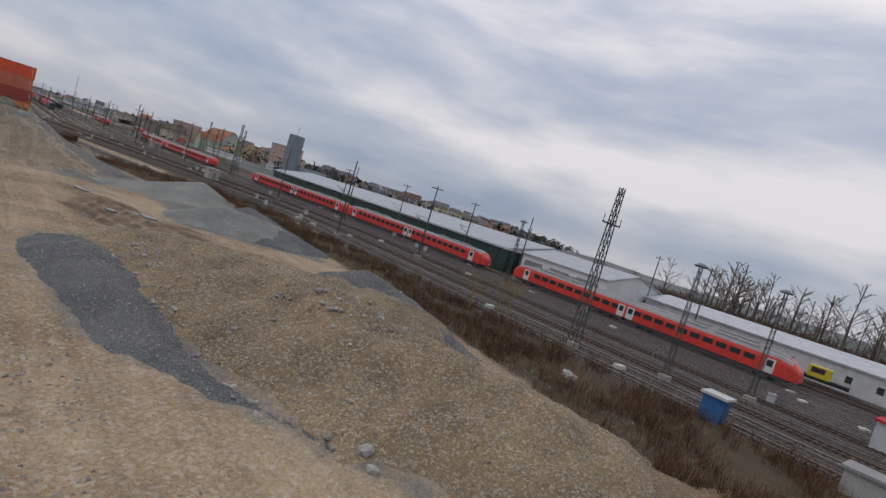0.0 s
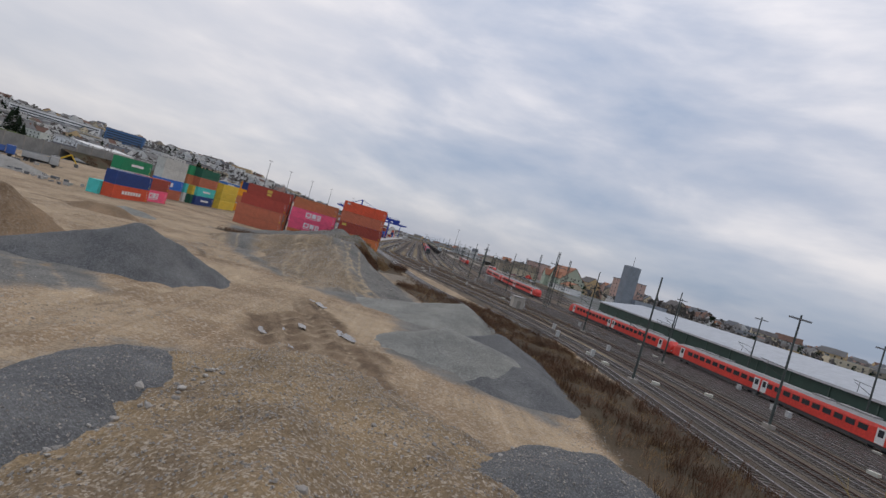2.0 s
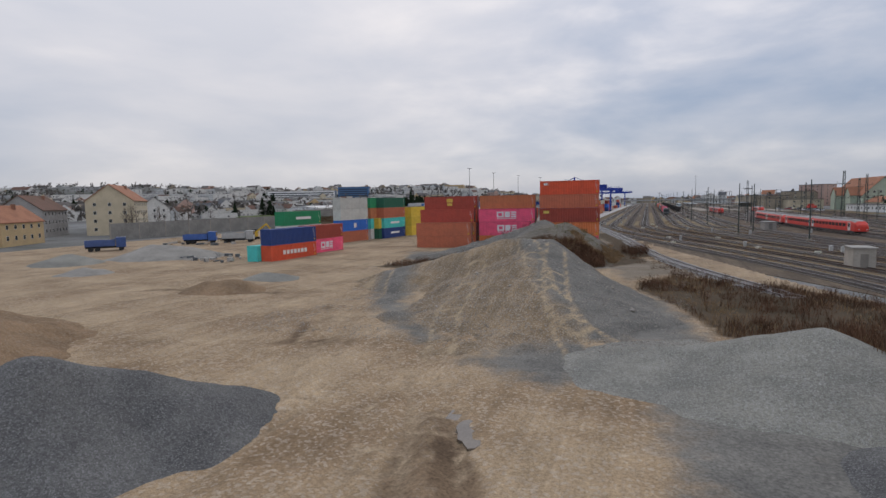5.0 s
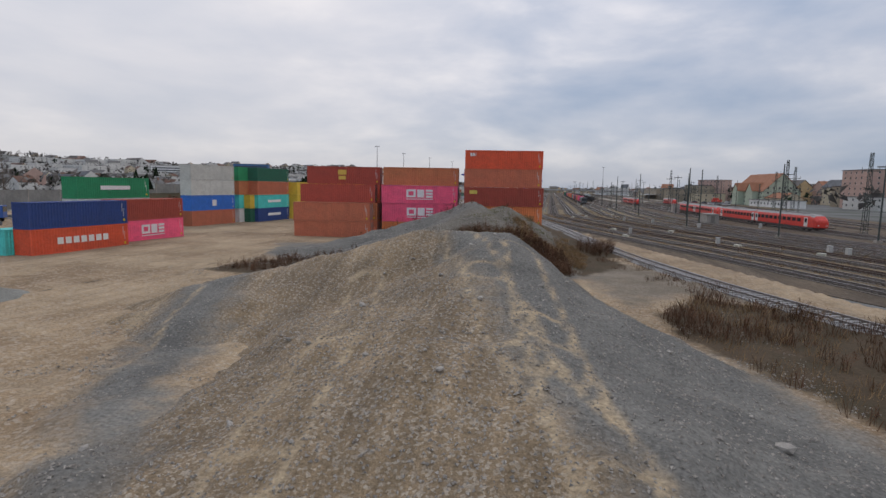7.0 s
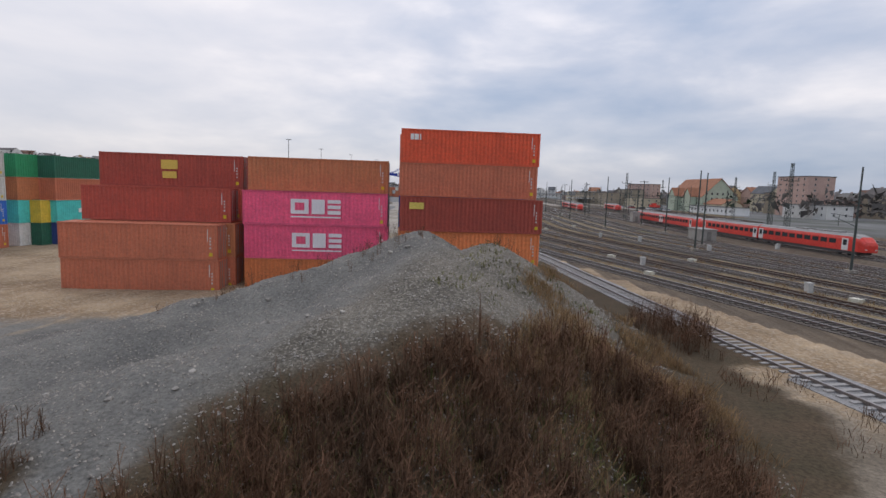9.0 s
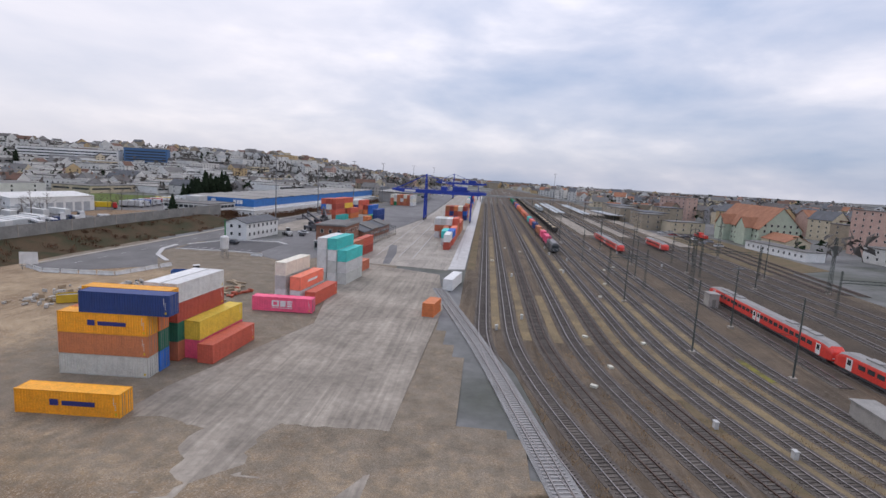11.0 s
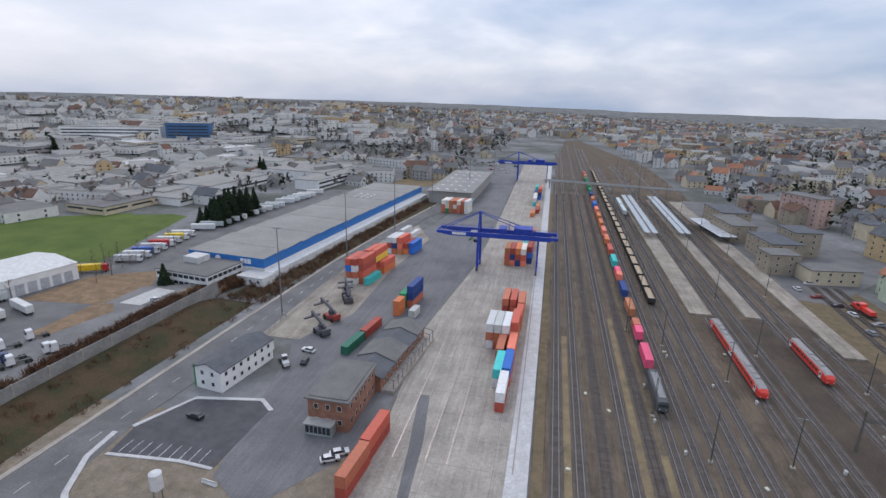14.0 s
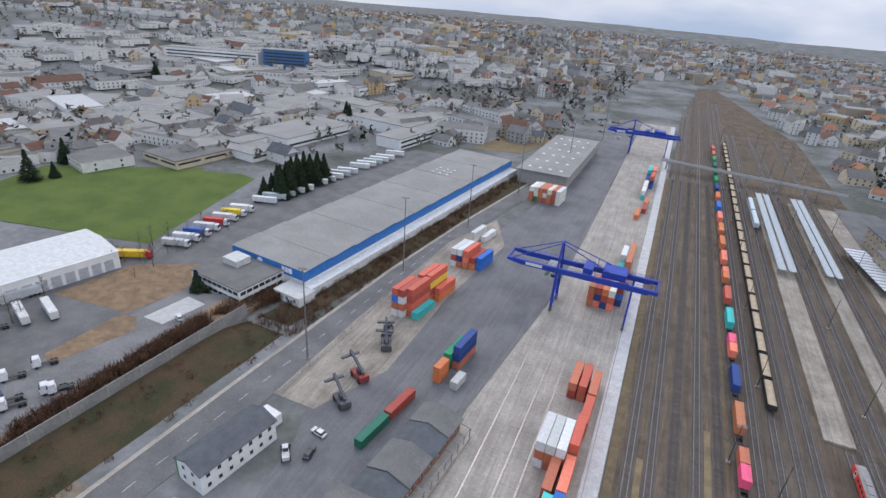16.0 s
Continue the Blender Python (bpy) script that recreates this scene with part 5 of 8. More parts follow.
def mast(x, y, kind, rz=0):
    if kind == "big":
        t = thing("catenary_mast", pose(x, y, 0.05, 0, 0, rz), "tall green-grey steel lattice mast beside the tracks", "mast", "masts of the rail yard")
        share("lattice", LAT, t)
    elif kind == "lamp":
        t = thing("yard_lamp", pose(x, y, 0.05, 0, 0, rz), "steel lattice lamp mast with a round head beside tracks", "lamp", "yard lamps")
        share("lattice", LAT2, t)
        share("lamp_head", YHEAD, t)
    elif kind == "tee":
        t = thing("yard_lamp", pose(x, y, 0.05, 0, 0, rz), "slim steel lamp pole with a cross head", "lamp", "yard lamps")
        share("pole", POLE, t)
        share("lamp_head", THEAD, t)
    elif kind == "high":
        t = thing("high_mast_light", pose(x, y, 0.05, 0, 0, rz), "very tall slim floodlight mast beside the road", "lamp", "high floodlight masts")
        share("pole", LMAST, t)
        share("lamp_head", LHEAD, t)
    else:
        t = thing("catenary_mast", pose(x, y, 0.05, 0, 0, rz), "slim grey catenary pole with a side bracket", "mast", "masts of the rail yard")
        share("pole", POLE, t)
    share("footing", FOOT, t)
    return t


for x, y, k in ((48.0, 30, "big"), (52.5, 22, "lamp"), (61.5, 17, "lamp"), (47.9, 80.8, "pole"), (39.2, 211.5, "pole"), (44, 220.2, "pole"), (70, 60, "lamp"), (62, 75, "tee"), (66, 110, "pole"), (56.8, 128, "pole"), (86.5, 72, "pole"), (86.8, 90, "tee"),
                (87, 118, "tee"), (87.2, 150, "tee"), (58, 168, "big"), (50, 190, "pole"), (64, 186, "tee"), (48.5, 252, "pole"), (36.5, 262, "pole"), (52, 282, "tee"), (70, 240, "big"), (74, 210, "big"), (34, 300, "pole"), (46, 335, "pole"),
                (34, 360, "pole"), (52, 362, "tee"), (68, 352, "pole"), (80, 330, "pole"), (80, 380, "tee"), (92.5, 350, "pole"), (23.8, 376, "lamp"), (33.8, 420, "pole"), (48.6, 400, "tee"), (63, 420, "tee"), (86.5, 402, "pole"), (98, 400, "big"), (23.5, 430, "tee"),
                (101, 330, "big"), (88, 280, "big"), (57.5, 320, "big"), (100, 40, "tee"), (90, -10, "tee"), (64, -8, "pole"), (78, -20, "tee"), (103, 10, "lamp"), (110, 55, "tee"), (113, -12, "pole")):
    mast(x, y, k, 0)
for k in range(8):
    mast(33.8, 470 + 55 * k, "pole")
    mast(63.4, 470 + 55 * k, "pole")
    mast(86, 480 + 55 * k, "pole", 180)
for x, y in ((-101.3, 413), (-103.2, 483), (-96.4, 543), (-88, 607), (-74, 690), (-64, 790)):
    mast(x, y, "high", 10)
mast(66, 712, "high")


def portal(y, x0, x1):
    t = thing("signal_gantry", pose(0, y, 0.05), "green-grey lattice portal carrying overhead line brackets", "gantry", "overhead line portals")
    for x in (x0, x1):
        share("leg", LAT2, t, pose(x, 0, 0))
    b = MB()
    for z in (8.6, 9.3):
        for s in (-0.3, 0.3):
            b.beam((x0, s, z), (x1, s, z), 0.09)
    n = int((x1 - x0) / 1.2)
    for k in range(n):
        xa = x0 + (x1 - x0) * k / n
        xb = x0 + (x1 - x0) * (k + 1) / n
        b.beam((xa, -0.3, 8.6 if k % 2 else 9.3), (xb, -0.3, 9.3 if k % 2 else 8.6), 0.06)
    b.ob("truss", STEEL_G, t)


portal(318, 33.8, 44)
portal(345, 69.5, 88)
portal(300, 84.5, 98)
portal(372, 69.5, 80)
b = MB()
for x in (26.5, 31.2, 36.5, 41.3, 60.5, 65.6, 55.5):
    for y in range(320, 860, 60):
        b.beam((x, y, 5.6), (x, y + 60, 5.6), 0.03)
        b.beam((x, y, 7.0), (x, y + 30, 6.5), 0.03).beam((x, y + 30, 6.5), (x, y + 60, 7.0), 0.03)
tagged(b.ob("overhead_wires", paint((0.05, 0.05, 0.05))), "thin dark overhead wires above the tracks", "wire", kind="stuff")


# ---- buildings of the terminal ----
WINF = MB().box(-0.55, -0.03, -0.65, 0.55, 0.03, 0.65, 0).box(-0.47, -0.045, -0.57, 0.47, -0.025, 0.57, 1).mesh("window", [paint((0.62, 0.62, 0.60)), GLASS])
WINB = MB().box(-0.62, -0.03, -0.75, 0.62, 0.03, 0.75, 0).box(-0.52, -0.05, -0.65, 0.52, -0.025, 0.65, 1).mesh("window", [paint((0.66, 0.62, 0.54)), GLASS])


def facade(t, u0, u1, z0, storeys, sh, v, face, step=2.4, mesh=WINF, sc=1.0):
    """Rows of windows on one side of a building. face: degrees the side looks to, from its own -y."""
    n = max(1, int(abs(u1 - u0) / (step * 1.28)))
    for s in range(storeys):
        for k in range(n):
            u = u0 + (u1 - u0) * (k + 0.5) / n
            o = share("window", mesh, t, pose(0, 0, 0, 0, 0, face) @ pose(u, -v - 0.01, z0 + sh * (s + 0.55)))
            o.scale = (sc, 1, sc)


def gable(b, w, l, h, rise, over=0.4, m=0, thick=0.25):
    """A pitched roof with its ridge along y over a plan w by l."""
    a, e = w / 2 + over, l / 2 + over
    dz = rise * over / (w / 2)
    for s in (-1, 1):
        p = [(s * a, -e, h - dz), (0, -e, h + rise), (0, e, h + rise), (s * a, e, h - dz)]
        q = [(x, y, z + thick) for x, y, z in p]
        b.quad(*(p if s > 0 else p[::-1]), m=m).quad(*(q[::-1] if s > 0 else q), m=m)
        b.quad(p[0], p[3], q[3], q[0], m=m).quad(p[0], q[0], q[1], p[1], m=m).quad(p[3], p[2], q[2], q[3], m=m)
    return b


def walls(w, l, h, rise=0.0):
    b = MB().box(-w / 2, -l / 2, -0.4, w / 2, l / 2, h)
    if rise:
        for s in (-1, 1):
            y = s * l / 2
            b.quad((-w / 2, y, h), (w / 2, y, h), (0, y, h + rise))
    return b


# white office with a pitched dark roof
t = thing("office_building", pose(-94.2, 371.5, 0.05, 0, 0, -9), "white two-storey office with a dark pitched roof", "building")
walls(9.4, 22, 6.2, 1.7).ob("wall", WHITE, t)
gable(MB(), 9.4, 22, 6.2, 1.7).ob("roof", ROOF_D, t)
facade(t, -10.5, 10.5, 0.3, 2, 3.0, 4.7, 90, 2.1)
facade(t, -10.5, 10.5, 0.3, 2, 3.0, 4.7, -90, 2.6)
facade(t, -3.5, 3.5, 0.3, 2, 3.0, 11, 0, 2.4)
MB().box(-4.74, -11.05, 0, -4.2, -10.9, 7.0).ob("green_panel", paint((0.02, 0.25, 0.08)), t)
MB().box(-4.6, 11.1, -0.2, 1.2, 16, 3.2).ob("annex", WHITE, t)
# brick building and goods shed
t = thing("brick_building", pose(-56.2, 360.8, 0.05, 0, 0, -1), "old red brick two-storey building with a flat grey roof", "building")
walls(10.5, 19.5, 8.4).ob("wall", BRICK, t)
MB().box(-5.9, -10.4, 8.4, 5.9, 10.4, 8.75).box(-5.0, -9.4, 8.75, 5.0, 9.4, 8.95).ob("roof", ROOF_G, t)
facade(t, -4.6, 4.6, 0.4, 2, 3.9, 5.25 + 4.5, 0, 2.2, WINB)
facade(t, -9, 9, 0.4, 2, 3.9, 5.25, 90, 2.3, WINB)
facade(t, -9, 9, 0.4, 2, 3.9, 5.25, -90, 2.3, WINB)
MB().box(-4.9, -12.6, 0, 2.0, -9.8, 3.0).ob("porch", paint((0.30, 0.34, 0.33)), t)
MB().box(-5.2, -12.9, 3.0, 2.2, -9.76, 3.18).ob("porch_roof", paint((0.36, 0.36, 0.34)), t)
for k in range(6):
    MB().box(-4.7 + k * 1.1, -12.66, 0.7, -3.8 + k * 1.1, -12.58, 2.6).ob("porch_window", GLASS, t)
t = thing("goods_shed", pose(-52.8, 389.0, 0.05, 0, 0, -6), "old brick goods shed with stepped grey pitched roofs", "building")
walls(11, 36, 4.6, 1.8).ob("wall", BRICK, t)
for k, (yc, ll, up) in enumerate(((-13, 9.6, 0.0), (-3.4, 9.4, 0.35), (6, 9.2, 0.0), (14.2, 7.0, 0.3))):
    o = gable(MB(), 11, ll, 4.6 + up, 1.8, 0.7).ob("roof", ROOF_D if k % 2 == 0 else ROOF_G, t)
    o.location = (0, yc, 0)
facade(t, -17, 17, 0.8, 1, 3.4, 5.5, 90, 3.0, WINB)
MB().box(5.6, -18, -0.3, 9.2, 18, 1.0).ob("loading_ramp", CONC, t)
for k in range(11):
    MB().beam((9.0, -17 + k * 3.4, 1.0), (9.0, -17 + k * 3.4, 4.0), 0.18).ob("post", STEEL, t)
    MB().beam((5.6, -17 + k * 3.4, 4.5), (9.4, -17 + k * 3.4, 3.9), 0.16).ob("rafter", STEEL, t)
MB().beam((9.0, -17, 4.0), (9.0, 17, 4.0), 0.18).ob("purlin", STEEL, t)

# long blue-and-white warehouse
t = thing("warehouse", pose(-136, 548, 0.05, 0, 0, -6.3), "long warehouse with blue cladding over white walls", "building")
walls(40, 200, 8.6).ob("wall", WHITE, t)
MB().box(-20.15, -100.15, 4.8, 20.15, 100.15, 9.0).ob("cladding", paint((0.03, 0.17, 0.48), 0.5), t, "bright blue corrugated cladding")
for k in range(13):
    y = -100.2 + k * 15.4
    MB().quad((-20.3, y, 9.05), (20.3, y, 9.05), (20.3, y + 15.3, 9.55 + 0.1 * (k % 2)), (-20.3, y + 15.3, 9.55 + 0.1 * (k % 2))).quad((-20.3, y + 15.3, 9.0), (-20.3, y + 15.3, 9.65), (20.3, y + 15.3, 9.65), (20.3, y + 15.3, 9.0)).ob("roof_panel", ROOF_H, t)
MB().box(20.2, -104, -0.3, 24.5, 100, 3.6).ob("loading_bay", paint((0.72, 0.72, 0.70)), t)
for k in range(9):
    MB().box(-8 + (k % 3) * 5, 40 + (k // 3) * 5, 9.7, -6.6 + (k % 3) * 5, 41.4 + (k // 3) * 5, 10.0).ob("skylight", paint((0.65, 0.68, 0.70)), t)
for u0, u1 in ((8.0, 9.6), (10.0, 11.2), (11.6, 13.4)):
    MB().box(u0, -100.22, 6.0, u1, -100.16, 8.2).ob("logo_panel", paint((0.8, 0.8, 0.8)), t)
MB().beam((-4, -100.2, 6.8), (-4, -100.35, 6.8), 3.0, n=20).ob("logo_disc", paint((0.75, 0.76, 0.78)), t)
t = thing("warehouse_office", pose(-153, 439, 0.05, 0, 0, -8), "low flat-roofed white office in front of the warehouse", "building")
walls(27, 22, 6.4).ob("wall", WHITE, t)
MB().box(-13.8, -11.3, 6.4, 13.8, 11.3, 6.75).ob("roof", ROOF_G, t)
MB().box(-9, 0, 6.75, -1, 7, 9.4).ob("roof_house", paint((0.55, 0.55, 0.53)), t)
for z in (1.2, 4.2):
    for k in range(9):
        MB().box(-13 + k * 2.9, -11.06, z, -10.6 + k * 2.9, -10.97, z + 1.4).ob("window", GLASS, t)
        if k < 7:
            MB().box(13.46, -10.4 + k * 2.9, z, 13.56, -8 + k * 2.9, z + 1.4).ob("window", GLASS, t)
t = thing("site_office", pose(-128, 441, 0.05, 0, 0, -8), "small white flat-roofed block beside the warehouse", "building")
walls(13, 8, 3.6).ob("wall", WHITE, t)
MB().box(-6.8, -4.3, 3.6, 6.8, 4.3, 3.85).ob("roof", paint((0.5, 0.5, 0.48)), t)
facade(t, -6, 6, 0.4, 1, 3.0, 4.0, 0, 2.6)
# second hall and halls at the side of the line
t = thing("freight_hall", pose(-79, 686, 0.05, 0, 0, -1), "long grey freight hall with a pale flat roof", "building")
walls(32, 110, 9).ob("wall", paint((0.34, 0.33, 0.31)), t)
MB().box(-17.5, -56.5, 9, 17.5, 56.5, 9.5).ob("roof", ROOF_H, t)
for k in range(24):
    MB().box(-12 + (k % 4) * 7, -48 + (k // 4) * 18, 9.5, -10 + (k % 4) * 7, -45.5 + (k // 4) * 18, 9.8).ob("skylight", paint((0.65, 0.68, 0.70)), t)
t = thing("train_depot", pose(106, 146, 0.05), "long depot with dark green walls and a pale grey roof", "building")
walls(32, 134, 5.2).ob("wall", paint((0.025, 0.06, 0.045), 0.6), t)
MB().box(-16.4, -67.2, 5.2, 16.4, 67.2, 5.6).ob("roof_edge", paint((0.55, 0.56, 0.57)), t)
MB().quad((-16.4, -67.2, 5.62), (0, -67.2, 8.4), (0, 67.2, 8.4), (-16.4, 67.2, 5.62)).quad((0, -67.2, 8.4), (16.4, -67.2, 5.62), (16.4, 67.2, 5.62), (0, 67.2, 8.4)).quad((-16.4, -67.2, 5.6), (16.4, -67.2, 5.6), (0, -67.2, 8.4)).ob("roof", paint((0.42, 0.44, 0.46), 0.5), t)
for k in range(14):
    MB().box(-16.12, -64 + k * 9.4, 0.2, -16.0, -63.7 + k * 9.4, 5.2).ob("pilaster", paint((0.05, 0.09, 0.07)), t)
t = thing("depot_gate_building", pose(104, 66, 0.05), "white workshop with tall doors and a pitched roof", "building")
walls(22, 22, 5.6, 2.2).ob("wall", WHITE, t)
gable(MB(), 22, 22, 5.6, 2.2).ob("roof", paint((0.45, 0.46, 0.47)), t)
for k in range(3):
    MB().box(-11.08, -9 + k * 7, 0, -10.98, -4 + k * 7, 4.4).ob("gate", paint((0.25, 0.26, 0.27)), t)
t = thing("workshop_hall", pose(118, 28, 0.05), "long low workshop with a pale metal roof", "building")
walls(20, 52, 4.2, 1.5).ob("wall", paint((0.60, 0.60, 0.58)), t)
gable(MB(), 20, 52, 4.2, 1.5).ob("roof", paint((0.50, 0.51, 0.52), 0.45), t)
facade(t, -25, 25, 0.4, 1, 3.2, 10, -90, 3.2)
t = thing("signal_tower", pose(124, 276, 0.05, 0, 0, 12), "tall slab-like grey-blue concrete tower with an antenna", "tower")
walls(6.5, 5, 25).ob("shaft", mat("tower_concrete", (0.24, 0.27, 0.30), (0.20, 0.225, 0.25), scale=0.3, rough=0.8, fine=3), t)
MB().beam((0, 0, 25), (0, 0, 30), 0.16).ob("antenna", STEEL, t)
MB().box(3.3, -5, -0.3, 22, 5, 9.5).ob("annex", paint((0.30, 0.33, 0.36)), t)

# station, platforms and footbridge
for x0, x1, x2, x3, y0, y1 in ((49.6, 57.6, 49.0, 57.6, 452, 690), (70.0, 75.6, 69.0, 75.2, 453, 690), (91.0, 98.0, 86.0, 96.0, 425, 690)):
    t = tagged(MB().poly([(x0, y0), (x1, y0), (x3, y1), (x2, y1)], -0.1, 0.76).ob("station_platform", CONC2), "pale concrete station platform between tracks", "platform", kind="structure")
CAN = paint((0.42, 0.46, 0.48), 0.5)
for x, y0, y1, w in ((51.0, 566, 690, 3.4), (55.4, 566, 690, 3.4), (71.0, 570, 690, 3.0), (74.6, 570, 690, 3.0)):
    t = thing("platform_canopy", pose(x, (y0 + y1) / 2, 0.76), "long ribbed metal platform canopy on posts", "canopy", "platform canopies")
    l = y1 - y0
    MB().quad((-w / 2, -l / 2, 3.7), (0, -l / 2, 3.3), (0, l / 2, 3.3), (-w / 2, l / 2, 3.7)).quad((0, -l / 2, 3.3), (w / 2, -l / 2, 3.7), (w / 2, l / 2, 3.7), (0, l / 2, 3.3)).box(-w / 2, -l / 2, 3.55, -w / 2 + 0.1, l / 2, 3.8).box(w / 2 - 0.1, -l / 2, 3.55, w / 2, l / 2, 3.8).ob("roof", CAN, t)
    for k in range(8):
        MB().beam((0, -l / 2 + 6 + k * l / 8, 0), (0, -l / 2 + 6 + k * l / 8, 3.3), 0.22).ob("post", STEEL, t)
t = thing("platform_canopy", pose(92, 590, 0.76, 0, 0, 8), "wide white striped platform roof", "canopy", "platform canopies")
for k in range(13):
    MB().box(-5, -24 + k * 3.7, 3.9, 5, -24 + k * 3.7 + 2.6, 4.05).ob("roof_panel", paint((0.62, 0.64, 0.65), 0.45), t)
MB().box(-5, -24, 3.6, 5, 24.5, 3.88).ob("frame", paint((0.14, 0.14, 0.15)), t)
for k in range(7):
    for s in (-1, 1):
        MB().beam((s * 4, -22 + k * 7.3, 0), (s * 4, -22 + k * 7.3, 3.6), 0.2).ob("post", STEEL, t)
t = thing("footbridge", pose(-12, 727, 0, 0, 0, -9), "long pale footbridge across the rail yard", "bridge")
MB().box(0, -1.6, 6.3, 118, 1.6, 6.8).ob("deck", CONC, t)
for s in (-1, 1):
    MB().box(0, s * 1.55 - 0.05, 6.8, 118, s * 1.55 + 0.05, 7.9).ob("parapet", paint((0.45, 0.45, 0.44)), t)
for k in range(7):
    MB().box(4 + k * 18, -0.5, -0.2, 5 + k * 18, 0.5, 6.3).ob("pier", CONC, t)

STONE = [mat("sandstone", (0.34, 0.29, 0.22), (0.28, 0.24, 0.18), scale=0.4, rough=0.9, fine=3), mat("cream_render", (0.58, 0.50, 0.36), (0.50, 0.43, 0.31), scale=0.3, rough=0.9, fine=3),
         mat("ochre_render", (0.55, 0.40, 0.22), (0.47, 0.35, 0.20), scale=0.3, rough=0.9, fine=3), mat("white_town_render", (0.66, 0.65, 0.62), (0.58, 0.57, 0.54), scale=0.3, rough=0.9, fine=3),
         mat("grey_render", (0.36, 0.35, 0.34), (0.30, 0.29, 0.28), scale=0.3, rough=0.9, fine=3), mat("pale_green_render", (0.46, 0.52, 0.40), (0.40, 0.45, 0.35), scale=0.3, rough=0.9, fine=3), mat("pink_render", (0.52, 0.36, 0.30), (0.45, 0.31, 0.26), scale=0.3, rough=0.9, fine=3)]
# dark_tiles lightened like ROOF_D, distance haze mixed into the tile colour
ROOFS = [ROOF_D, ROOF_G, ROOF_O, mat("brown_tiles", (0.16, 0.085, 0.06), (0.12, 0.07, 0.05), scale=0.3, rough=0.85, fine=5), mat("dark_tiles", (0.125, 0.112, 0.105), (0.09, 0.082, 0.078), scale=0.3, rough=0.8, fine=5)]
WALLW = {0: "sandstone", 1: "cream", 2: "ochre", 3: "white", 4: "grey", 5: "pale green", 6: "pink"}
ROOFW = {0: "slate", 1: "grey", 2: "orange tiled", 3: "brown tiled", 4: "dark tiled"}
_hm = {}


def house(x, y, w, l, storeys, rz, wi, ri, flat=False, step=2.6, group="town houses", chim=True, z=None, sides=4):
    """A town house: walls, roof, chimney and single windows."""
    sh = 3.1
    h = storeys * sh + 0.6
    rise = 0 if flat else w * 0.38
    t = thing("house", pose(x, y, land(x, y) if z is None else z, 0, 0, rz), f"{WALLW[wi]} {'flat-roofed block' if flat else 'house'} of {['one','two','three','four','five','six','seven'][storeys-1]} storeys with {ROOFW[ri]} roof", "house", group)
    k = (w, l, storeys, wi, flat)
    if k not in _hm:
        _hm[k] = walls(w, l, h, rise).mesh("wall", STONE[wi])
    share("wall", _hm[k], t)
    k = ("r", w, l, storeys, ri, flat)
    if k not in _hm:
        _hm[k] = (MB().box(-w / 2 - 0.3, -l / 2 - 0.3, h, w / 2 + 0.3, l / 2 + 0.3, h + 0.4) if flat else gable(MB(), w, l, h, rise)).mesh("roof", ROOFS[ri])
    r = share("roof", _hm[k], t)
    if chim and not flat:
        share("chimney", CHIM, r, pose(w * 0.12, l * 0.2, h + rise * 0.6))
    facade(t, -w / 2 + 0.6, w / 2 - 0.6, 0.6, storeys, sh, l / 2, 0, step + 0.6)
    facade(t, -l / 2 + 0.6, l / 2 - 0.6, 0.6, storeys, sh, w / 2, -90, step)
    if sides > 2:
        facade(t, -l / 2 + 0.6, l / 2 - 0.6, 0.6, storeys, sh, w / 2, 90, step)
    return t


CHIM = MB().box(-0.4, -0.4, 0, 0.4, 0.4, 2.2).box(-0.5, -0.5, 2.2, 0.5, 0.5, 2.4).mesh("chimney", BRICK)
# station administration with steep orange roofs
t = thing("station_building", pose(150, 478, 0.05, 0, 0, 4), "pale green gabled building with steep orange roofs", "building")
walls(22, 46, 9.5, 11).ob("wall", STONE[5], t)
gable(MB(), 22, 46, 9.5, 11, 0.6).ob("roof", ROOF_O, t)
for yy in (-12, 10):
    w = walls(9, 14, 9.5, 5).ob("gable_wing", STONE[5], t)
    w.matrix_basis = pose(-8, yy, 0, 0, 0, 90)
    o = gable(MB(), 9, 14, 9.5, 5, 0.4).ob("gable_roof", ROOF_O, t)
    o.matrix_basis = pose(-8, yy, 0, 0, 0, 90)
facade(t, -22, 22, 0.6, 3, 3.0, 11, -90, 2.6, WINB)
facade(t, -10, 10, 0.6, 4, 3.0, 23, 0, 2.6, WINB)
t = thing("station_annex", pose(148, 443, 0.05, 0, 0, 4), "low cream wing with an orange tiled roof", "building")
walls(12, 20, 5.2, 3).ob("wall", STONE[1], t)
gable(MB(), 12, 20, 5.2, 3).ob("roof", ROOF_O, t)
facade(t, -9, 9, 0.5, 1, 3.4, 6, -90, 2.4)
t = thing("service_shed", pose(137, 424, 0.05, 0, 0, 10), "long low white shed beside the tracks", "building")
walls(9, 40, 4).ob("wall", WHITE, t)
MB().box(-4.9, -20.4, 4, 4.9, 20.4, 4.3).ob("roof", ROOF_G, t)
facade(t, -19, 19, 0.4, 1, 3, 4.5, -90, 2.6)
